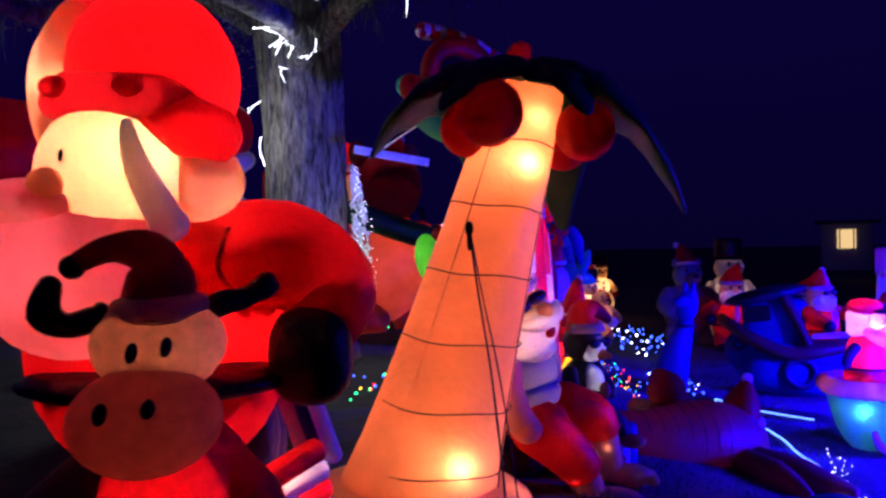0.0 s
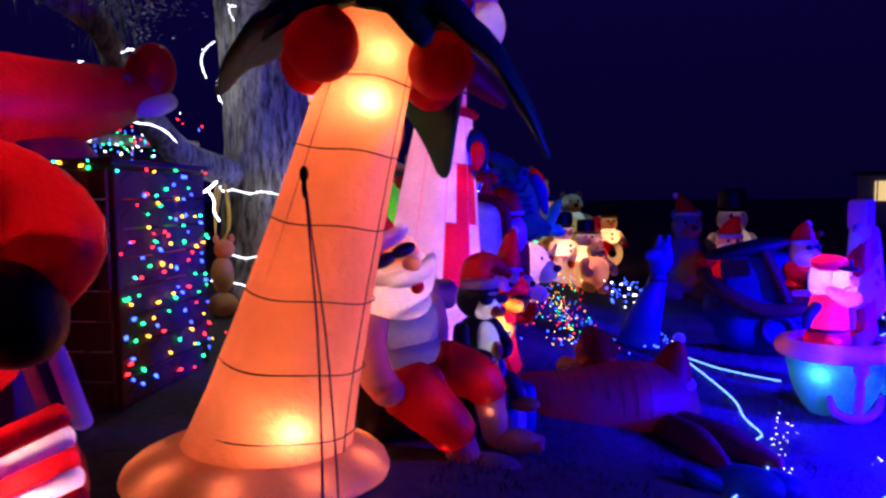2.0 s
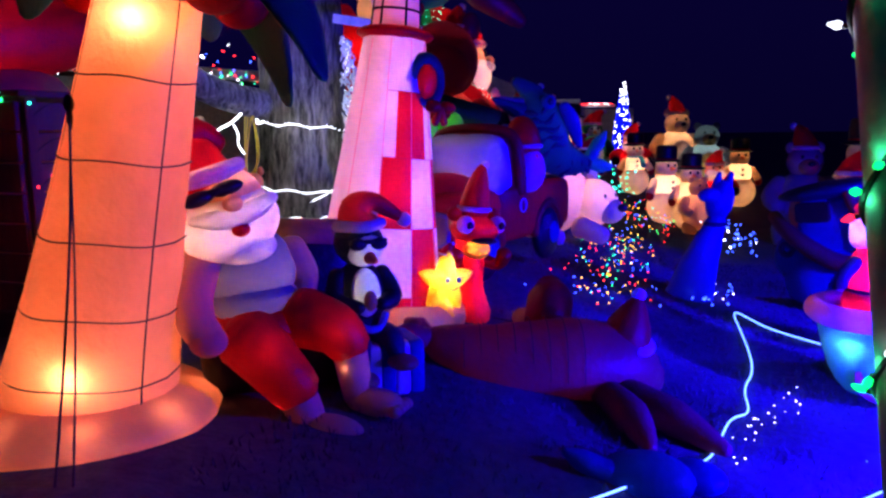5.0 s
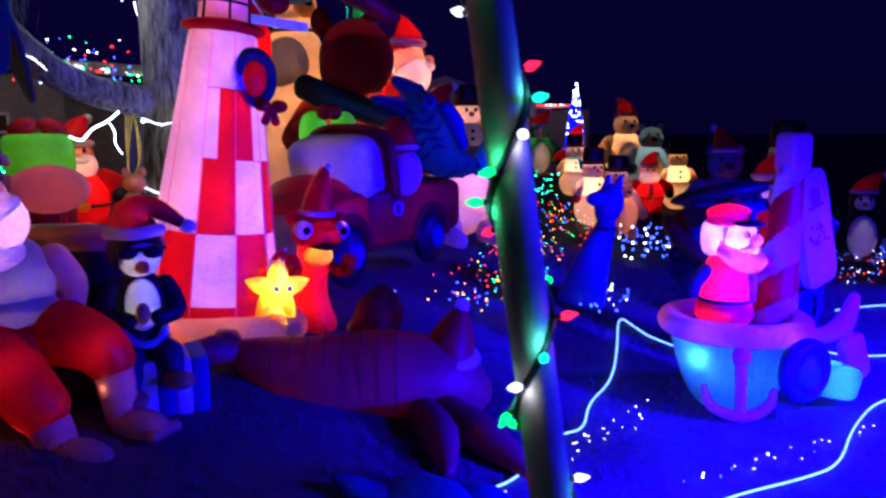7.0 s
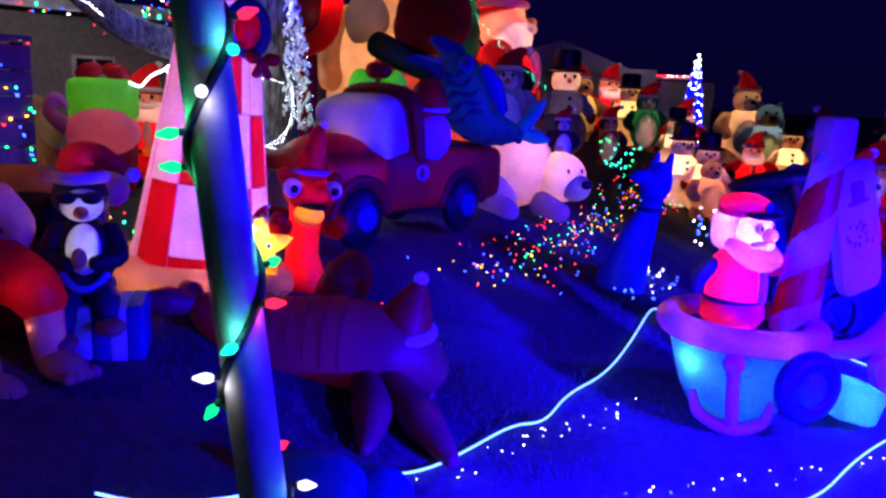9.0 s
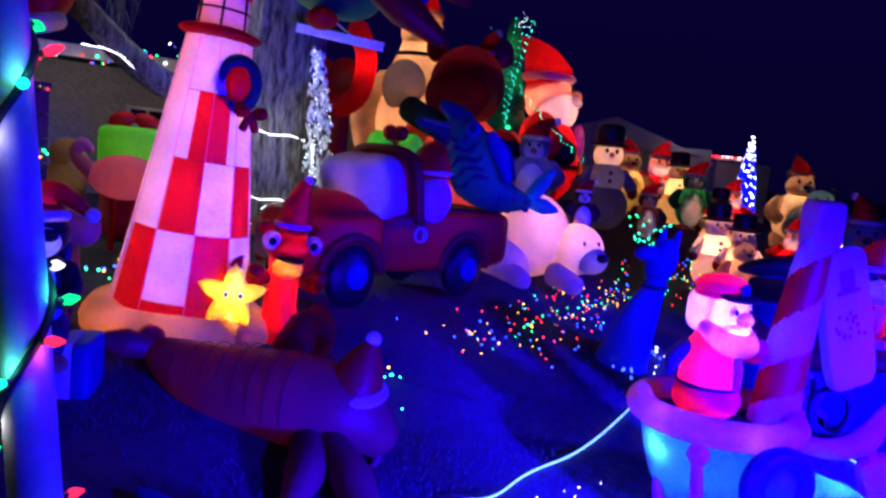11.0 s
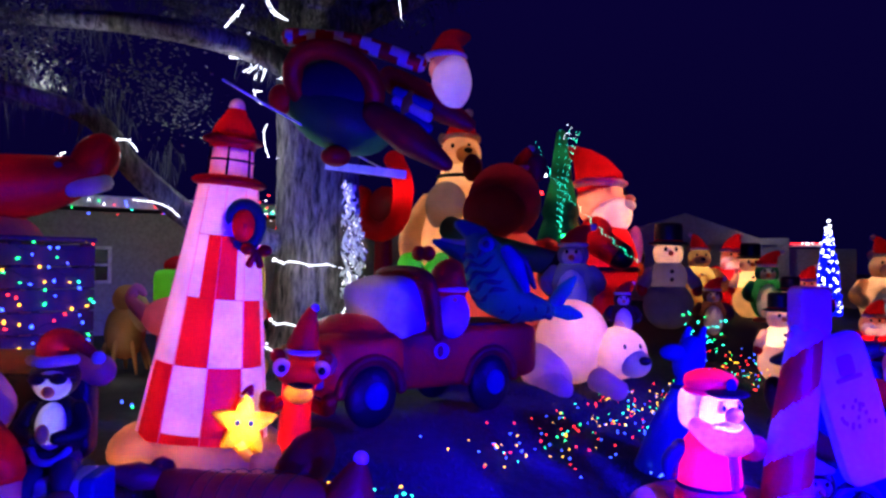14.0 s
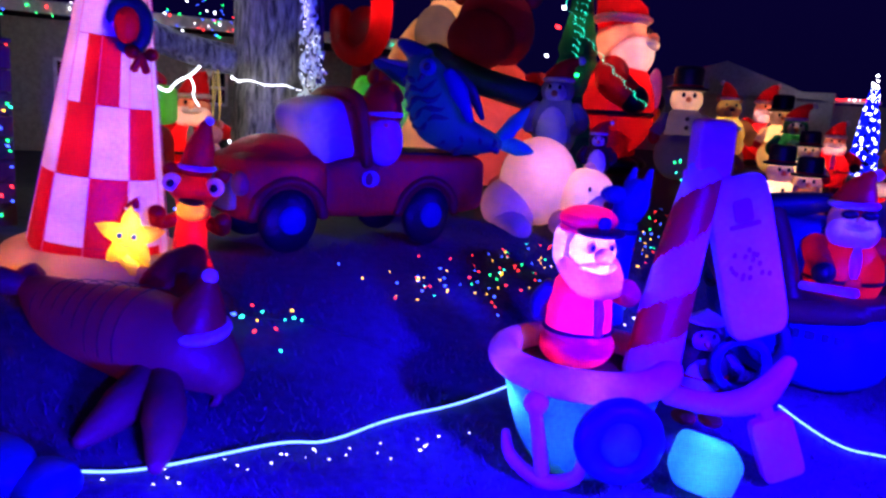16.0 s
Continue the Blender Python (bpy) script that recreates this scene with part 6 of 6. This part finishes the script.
lamp("inner_bulb_or_fill", 1.46, 10.3, 0.84, 3.6, (1, 0.68, 0.45))
figure(penguin, "inflatable_penguin", (1.35, 10.75, 0.62), 0.62, 30, "small brown inflatable penguin seated behind the bear", 0.2, coat=DBROWN)
figure(penguin, "inflatable_penguin", (0.4, 11.4, 0.6), 1.2, 20, "grey inflatable penguin in a red cap", 0.15, (0.9, 0.8, 1), coat=GREY)
figure(snowman, "inflatable_snowman", (-0.72, 18.4), 2.15, 30, "tall inflatable snowman in a black top hat", 0.25, (1, 0.75, 0.5), body=GREY)
lamp("inner_bulb_or_fill", -0.72, 18.4, 2.03, 5, (1, 0.85, 0.5), 0.03)
figure(snowman, "inflatable_snowman", (2.35, 14.3), 1.25, 30, "glowing inflatable snowman in a black bowler", 4.5, (1, 0.85, 0.65))
figure(snowman, "inflatable_snowman", (2.75, 14.2), 1.2, 15, "glowing inflatable snowman with a red hat band", 4.5, (1, 0.85, 0.65))
figure(bear, "inflatable_bear", (2.85, 13.7), 0.98, 25, "tan inflatable bear sitting before the snowmen", 3.0, (1, 0.75, 0.5), fur=TAN, cap=False)
figure(snowman, "inflatable_snowman", (3.95, 18.9), 1.45, 10, "glowing inflatable snowman in the back row", 4, (1, 0.85, 0.6))
figure(bear, "inflatable_bear", (2.7, 25.5), 2.4, 20, "cream inflatable bear in a red cap in the back row", 2.5, (1, 0.8, 0.55))
figure(bear, "inflatable_bear", (4.3, 13.2), 1.6, 5, "grey unlit inflatable bear in a red cap", fur=GREY)
figure(santa, "inflatable_santa", (4.75, 12.3), 1.35, -5, "inflatable santa in a red coat in the back row", 1.2, (1, 0.7, 0.6))
figure(snowman, "inflatable_snowman", (5.2, 13.6), 1.75, 0, "tall pale inflatable snowman in the back row", 0.6, (0.8, 0.8, 1))
figure(santa, "inflatable_elf", (-1.5, 26.6), 2.3, 30, "glowing red inflatable elf in the far row", 5, (1, 0.6, 0.5))
figure(bear, "inflatable_bear", (-1.9, 24.5), 2.1, 30, "inflatable bear in a green hat in the far row", 3, (0.9, 1, 0.5), fur=TAN)
figure(snowman, "inflatable_snowman", (-0.3, 23.8), 1.9, 25, "inflatable snowman with a green hat band", 3, (1, 0.9, 0.5), top=GREEN)
figure(penguin, "inflatable_penguin", (0.4, 22.5), 1.7, 20, "green-coated inflatable penguin in the far row", 1.5, (1, 0.8, 0.5), coat=GREEN)
figure(penguin, "inflatable_penguin", (0.55, 17.2), 1.1, 25, "small brown inflatable penguin between snowmen", 1.0, (1, 0.75, 0.5), coat=BROWN)
figure(santa, "inflatable_santa", (1.5, 21.5), 1.5, 15, "glowing inflatable santa in the middle row", 4, (1, 0.65, 0.5))
figure(snowman, "inflatable_snowman", (1.7, 18.5), 1.3, 15, "glowing inflatable snowman with a teal scarf", 4, (1, 0.85, 0.6), scarf=TEAL)
figure(bear, "inflatable_bear", (3.4, 22.0), 2.0, 10, "teal-lit inflatable bear in the far row", 2.5, (0.6, 1, 0.8), fur=GREY, cap=False)
figure(santa, "inflatable_santa", (3.3, 17.0), 1.25, 10, "inflatable santa beside the snowmen", 3, (1, 0.65, 0.55))
figure(penguin, "inflatable_penguin", (6.0, 12.5), 1.1, -10, "inflatable penguin beyond the boats", 0.6, (1, 0.8, 0.8))
figure(santa, "inflatable_santa", (-2.95, 8.5), 1.35, 50, "glowing red inflatable santa behind the box", 3.5, (1, 0.6, 0.45))
gift = empty("gift_box", (-2.66, 7.68, 0.4), "lime green inflatable gift with a red bow", "gift box", turn=40)
p = Puff()
p.box((0, 0, 1.0), (0.32, 0.28, 0.22), NEON)
p.part("box", gift)
p = Puff()
p.box((0, 0, 0.39), (0.3, 0.26, 0.39), DRED, e=0.5)
p.part("stand", gift, "dark red puffed stand")
p = Puff()
for s in (-1, 1):
    p.ball((0.13 * s, 0, 1.28), (0.14, 0.08, 0.09), RED, (0, 20 * s, 0))
p.part("bow", gift)
lamp("inner_bulb_or_fill", -2.66, 7.68, 1.4, 1.6, (1, 0.95, 0.7))
sack = empty("gift_sack", (-0.05, 8.75, 0.42), "lime green inflatable sack with a red bow", "gift sack", turn=30)
p = Puff()
for s in (-1, 1):
    p.ball((0.12 * s, 0, 1.1), (0.17, 0.16, 0.32), NEON, (0, 14 * s, 0))
p.ball((0, 0, 0.5), (0.25, 0.22, 0.55), GREEN)
p.part("sack", sack)
p = Puff()
for s in (-1, 1):
    p.ball((0.05 * s, -0.08, 1.4), (0.08, 0.07, 0.08), DRED, (0, 20 * s, 0))
p.part("bow", sack)
lamp("inner_bulb_or_fill", -0.05, 8.75, 1.5, 1.6, (0.9, 1, 0.7))
hook = empty("red_inflatable_ring", (-2.02, 10.3, 0.4), "glowing red inflatable ring behind the oak", "inflatable")
p = Puff()
p.tube([(0.25, 0, 2.75), (0.42, 0, 2.4), (0.36, 0, 1.95), (0.05, 0, 1.75), (-0.28, 0, 1.9), (-0.32, 0, 2.3)], 0.14, RED)
p.part("ring", hook)
p = Puff()
p.ball((0.02, 0.1, 2.1), (0.3, 0.15, 0.3), DRED)
p.tube([(0.0, 0.1, 0.0), (0.0, 0.1, 1.8)], [0.16, 0.12], DRED)
p.part("stand", hook)
lamp("inner_bulb_or_fill", -1.62, 10.3, 2.7, 2.6, (1, 0.5, 0.45))

# blue lit tree with a bright star
spire = empty("lit_spire_tree", (0.95, 28.3, 0.3), "slim tree wrapped in blue lights with a white star", "lit tree")
p = Puff()
p.tube([(0, 0, 0), (0, 0, 1.2), (0, 0, 2.6)], [0.34, 0.26, 0.06], NAVY)
p.part("cone", spire)
rng = random.Random(20)
bulbs("blue_light", [((0.38 - 0.11 * t - 0.2 * t * t) * math.cos(a), -(0.38 - 0.11 * t - 0.2 * t * t) * abs(math.sin(a)) - 0.02, 2.6 * t) for t, a in ((rng.random(), rng.uniform(0, 6.28)) for _ in range(700))], "BBBBBBBBBw", 0.05, "blue bulbs", parent=spire)
bulbs("star", [(rng.uniform(-0.09, 0.09), -0.1, 2.75 + rng.uniform(-0.2, 0.2)) for _ in range(14)], "w", 0.036, "white star bulbs", parent=spire)

# ---- light ropes and strings on the lawn ----


def on_lawn(pts, lift=0.02):
    return [(x, y, ground_z(x, y) + lift) for x, y in pts]


rope_sets = (
    [(1.7, 3.64), (1.9, 3.74), (2.19, 4.22), (2.4, 4.5), (2.5, 4.68), (2.6, 5.0), (2.67, 5.36), (2.78, 5.5), (2.81, 5.95), (2.91, 6.45), (2.95, 7.25), (2.9, 8.31), (3.08, 7.98), (3.2, 7.65), (3.57, 7.27)],
    [(2.9, 4.35), (3.25, 4.75), (3.51, 5.01), (3.88, 5.32), (4.08, 5.52), (4.3, 6.0), (4.57, 6.57), (4.82, 6.72), (5.22, 7.31), (5.8, 7.9)],
    [(4.2, 7.95), (4.4, 7.7), (4.62, 7.56), (4.81, 7.58), (5.1, 7.67), (5.48, 8.04)],
    [(3.9, 4.85), (4.25, 5.16), (4.43, 5.31), (4.71, 5.78), (5.3, 6.3)],
    [(4.9, 9.1), (5.24, 9.38), (5.73, 9.55), (6.24, 10.32), (6.8, 10.8)],
)
for k, pts in enumerate(rope_sets):
    cable("ground_rope_light", on_lawn(pts), 0.0052, L_CYAN, "blue-white rope light snaking over the lawn", "rope light", None, "rope lights on the lawn", 0.03)
rng = random.Random(31)


def scatter(cx, cy, rx, ry, count, lift=0.03, high=0.05):
    out = []
    for _ in range(count):
        a, r = rng.uniform(0, 6.283), math.sqrt(rng.random())
        x, y = cx + rx * r * math.cos(a), cy + ry * r * math.sin(a)
        out.append((x, y, ground_z(x, y) + lift + rng.random() * high))
    return out


spots = []
for _ in range(180):
    t = rng.random()
    x, y = 1.7 + 0.2 * t + rng.gauss(0, 0.24), 7.2 + 4.2 * t + rng.gauss(0, 0.22)
    spots.append((x, y, ground_z(x, y) + 0.03 + 0.05 * rng.random()))
bulbs("lawn_net_light", spots, "rybrybyrcgb", 0.0095, "multicoloured net lights spread over the lawn", "net lights", seed=3)
bulbs("lawn_net_light", scatter(2.0, 13.0, 0.5, 2.2, 100, 0.03, 0.25), "rgbyrbc", 0.012, "multicoloured net lights over low plants", "net lights", seed=4)
bulbs("lawn_net_light", scatter(1.6, 13.1, 0.3, 0.4, 26, 0.45, 0.4), "cccg", 0.018, "teal net lights over a low bush", "net lights", seed=15)
bulbs("lawn_net_light", scatter(2.75, 8.9, 0.3, 0.7, 46), "bwb", 0.013, "small blue-white lights round a figure", "net lights", seed=5)
bulbs("lawn_net_light", scatter(3.2, 12.2, 0.4, 1.2, 60, 0.03, 0.3), "bwbb", 0.02, "small blue-white lights beyond the bear", "net lights", seed=6)
bulbs("lawn_net_light", scatter(6.3, 11.6, 1.2, 1.9, 220, 0.03, 0.12), "wbbbr", 0.009, "white and red net lights on the far lawn", "net lights", seed=7)
bulbs("string_light", scatter(1.45, 6.05, 0.45, 0.4, 14), "rgbyc", 0.014, "a few coloured bulbs on the lawn", "string lights", seed=8)
bulbs("string_light", scatter(1.75, 5.85, 0.3, 0.25, 7), "ygrc", 0.015, "coloured bulbs beside the fish", "string lights", seed=9)
bulbs("string_light", on_lawn([(2.55 + 0.62 * t + rng.uniform(-0.07, 0.07), 4.7 + 1.4 * t + rng.uniform(-0.12, 0.12)) for t in np.linspace(0, 1, 26)], 0.03), "w", 0.0052, "tiny white bulbs beside a rope", "string lights", seed=10)
bulbs("string_light", on_lawn([(3.35 + 1.5 * t + rng.uniform(-0.05, 0.05), 5.1 + 1.3 * t + rng.uniform(-0.06, 0.06)) for t in np.linspace(0, 1, 30)], 0.03), "wwb", 0.0058, "tiny white bulbs beside a rope", "string lights", seed=11)
bulbs("string_light", scatter(-1.0, 6.6, 0.6, 0.7, 26), "rgbyc", 0.016, "coloured bulbs under the oak", "string lights", seed=12)
bulbs("string_light", scatter(-1.6, 12.5, 1.5, 1.5, 40), "rgbyc", 0.018, "coloured bulbs behind the oak", "string lights", seed=13)
bulbs("icicle_light", [(-2.6 - 1.2 * rng.random(), 8.4 + 1.4 * rng.random(), 2.1 + 0.6 * rng.random()) for _ in range(70)], "bbgrw", 0.014, "dangling coloured lights behind the bough", "string lights", seed=14)
for k in range(9):
    x, y = 5.4 + 0.35 * k, 14.6 - 0.5 * k
    marker = empty("path_marker", (x, y, ground_z(x, y)), "small red lit path marker", "path marker", "row of path markers")
    p = Puff()
    p.tube([(0, 0, 0), (0, 0, 0.3)], 0.02, WHITE, 8, 1)
    p.part("stem", marker)
    bulbs("marker_light", [(0, -0.02, 0.24 + 0.07 * i) for i in range(3)], "r", 0.022, "", parent=marker, kind="")
cable("extension_cable", on_lawn([(0.95, 6.0), (1.3, 6.1), (1.55, 5.9), (1.75, 6.3), (2.2, 6.5)], 0.015), 0.006, CORD, "dark extension cord on the lawn", "cord", None, "", 0.03)

# ---- houses ----
house = empty("neighbour_house", (-7.6, 10.6, 0.4), "low grey stucco house with a dark roof", "house", turn=-22)
part("wall", slab((0, 0, 1.1), (0.2, 4.6, 2.2), 0.01), STUCCO, house)
part("porch_wall", slab((-1.2, 4.4, 1.1), (0.2, 4.4, 2.2), 0.01), STUCCO, house)
part("roof", slab((-1.6, 0.6, 2.35), (4.6, 9.6, 0.16), 0.02), ROOF, house)
part("fascia", slab((0.72, 0.6, 2.33), (0.05, 9.6, 0.2), 0.01), TRIM, house)
for y in (-1.2, 1.0):
    win = part("window", slab((0.11, y, 1.25), (0.05, 0.72, 0.66), 0.01), TRIM, house, "white-framed window")
    for i in range(2):
        for j in range(2):
            part("pane", slab((0.14, y - 0.16 + 0.32 * i, 1.1 + 0.3 * j), (0.02, 0.27, 0.25), 0.003), GLASS, win)
bulbs("eave_light", [(0.76, -4.0 + 9 * rng.random(), 2.1 + 0.25 * rng.random()) for _ in range(90)], "rgbwc", 0.02, "coloured eave lights", parent=house)
# lamp added clear of the eave bulbs to brighten the house front
lamp("eave_fill_lamp", -5.9, 9.6, 2.1, 8, (0.95, 0.85, 0.9), 0.1)
far = empty("far_house", (-2.0, 30.5, 0.3), "grey house with a low gable and lit gutter", "house", turn=8)
part("wall", slab((-2.5, 2.0, 1.3), (7.6, 0.25, 2.6), 0.02), STUCCO, far)
bm = bmesh.new()
vs = [bm.verts.new(v) for v in ((-6.5, 1.6, 2.4), (0.9, 1.6, 2.35), (-2.4, 1.6, 3.6), (-6.5, 6.0, 2.4), (0.9, 6.0, 2.35), (-2.4, 6.0, 3.6))]
for f in ((0, 1, 2), (3, 5, 4), (0, 2, 5, 3), (1, 4, 5, 2), (0, 3, 4, 1)):
    bm.faces.new([vs[i] for i in f])
part("roof", bm, STUCCO, far)
part("garage_wall", slab((2.2, 2.5, 1.1), (2.6, 0.25, 2.2), 0.02), STUCCO, far)
part("gutter", slab((1.7, 2.3, 2.32), (2.1, 0.12, 0.1), 0.01), TRIM, far)
bulbs("gutter_light", [(0.7 + 1.95 * i / 40, 2.2, 2.4 + 0.01 * (i % 2)) for i in range(41)], "rwr", 0.03, "pink-white gutter bulbs", parent=far)
porch = empty("distant_porch", (18.9, 35.2, 0.3), "small lit porch of a distant house", "house", turn=-20)
part("wall", slab((0.2, 0.6, 1.1), (2.2, 0.2, 2.2), 0.02), STUCCO, porch)
part("roof", slab((0.2, 0.4, 2.3), (2.6, 1.6, 0.15), 0.02), ROOF, porch)
part("lit_window", slab((0.2, 0.48, 1.5), (0.8, 0.04, 0.9), 0.01), glow("warm_window", (255, 214, 150), 0.8), porch, "warm lit window")
for x in (-0.1, 0.5):
    part("mullion", slab((x, 0.44, 1.5), (0.06, 0.04, 0.9), 0.01), TRIM, porch)
# fill lamp added before the far gable to brighten its roof
lamp("roof_fill_lamp", -1.5, 31.0, 3.1, 12, (0.95, 0.85, 1), 0.2)
lamp("porch_lamp", 18.9, 34.8, 1.9, 0.4, (1, 0.85, 0.6))

# ---- small things round the oak ----
p = Puff()
p.ball((0, 0, 0.42), (0.2, 0.18, 0.28), TAN)
p.ball((0.02, 0, 0.75), (0.15, 0.14, 0.15), TAN)
p.ball((0.14, -0.04, 0.6), (0.12, 0.1, 0.2), CREAM)
for k in range(26):
    a = k * 0.9
    p.tube([(0.1 * math.cos(a), 0.1 * math.sin(a), 0.5), (0.22 * math.cos(a), 0.2 * math.sin(a), 0.2), (0.27 * math.cos(a), 0.24 * math.sin(a), 0.02)], [0.02, 0.022, 0.008], TAN, 6, 2)
p.thing("straw_figure", (-3.35, 7.35, 0.4), "tan straw yard figure beside the wooden box", "figure", turn=40, scale=1.15)
# unseen lamp added to brighten the straw figure
lamp("figure_fill_lamp", -2.95, 7.0, 0.7, 1.2, (0.98, 0.85, 0.7), 0.02)
cane = empty("inflatable_flamingo", (-2.12, 7.1, 0.4), "pink inflatable flamingo near the oak", "inflatable", turn=40)
p = Puff()
p.ball((0.05, 0, 0.72), (0.34, 0.2, 0.22), PINK)
p.part("body", cane)
p = Puff()
p.tube([(-0.24, 0, 0.75), (-0.4, 0, 0.9), (-0.34, 0, 1.02), (-0.26, 0, 0.96)], [0.09, 0.06, 0.06, 0.03], PINK)
p.part("neck", cane)
for s in (-1, 1):
    p = Puff()
    p.tube([(0.05 + 0.1 * s, 0, 0.55), (0.05 + 0.1 * s, 0, 0.0)], 0.03, RED, 10, 1)
    p.part("leg", cane)
lamp("inner_bulb_or_fill", -2.08, 7.13, 1.12, 0.7, (1, 0.55, 0.5), 0.02)
YELLOW_CORD = solid("yellow_cord", (206, 176, 60), 0.6)
bundle = empty("cord_bundle", (-2.05, 8.1, 1.9), "loops of yellow and white cord hung on the bough", "cord")
for k in range(3):
    cable("loop", [(0.1 + 0.03 * k, 0.02 * k, 0.0), (0.02, 0.03, -0.5 - 0.08 * k), (0.12, 0.02, -0.85 + 0.06 * k), (0.24 + 0.02 * k, 0.0, -0.45), (0.16, 0.0, 0.0)], 0.009, YELLOW_CORD, "", "", bundle)
cable("white_strand", [(-0.19, -0.48, -0.31), (-0.11, -0.42, -0.37), (-0.06, -0.38, -0.28), (-0.01, -0.34, -0.22), (0.09, -0.27, -0.17), (0.18, -0.22, -0.07)], 0.011, L_WHITE, "", "", bundle)
cable("white_strand", [(0.13, -0.31, -0.18), (0.18, -0.27, -0.28), (0.15, -0.3, -0.38), (0.21, -0.25, -0.48)], 0.006, L_WHITE, "", "", bundle)
p = Puff()
p.ball((0.0, 0, 0.45), (0.12, 0.11, 0.2), TAN)
p.ball((0.02, -0.02, 0.72), (0.11, 0.1, 0.1), ORANGE)
for s in (-1, 1):
    p.ball((0.02 + 0.08 * s, 0, 0.83), (0.035, 0.02, 0.05), ORANGE)
p.ball((0, 0, 0.13), (0.16, 0.15, 0.13), TAN)
p.thing("yard_animal", (-1.9, 8.05, 0.4), "small orange yard animal at the foot of the oak", "figure", turn=30)
# unseen lamp added so the little animal stands out
lamp("figure_fill_lamp", -1.7, 7.8, 1.15, 0.5, (0.98, 0.8, 0.6), 0.02)
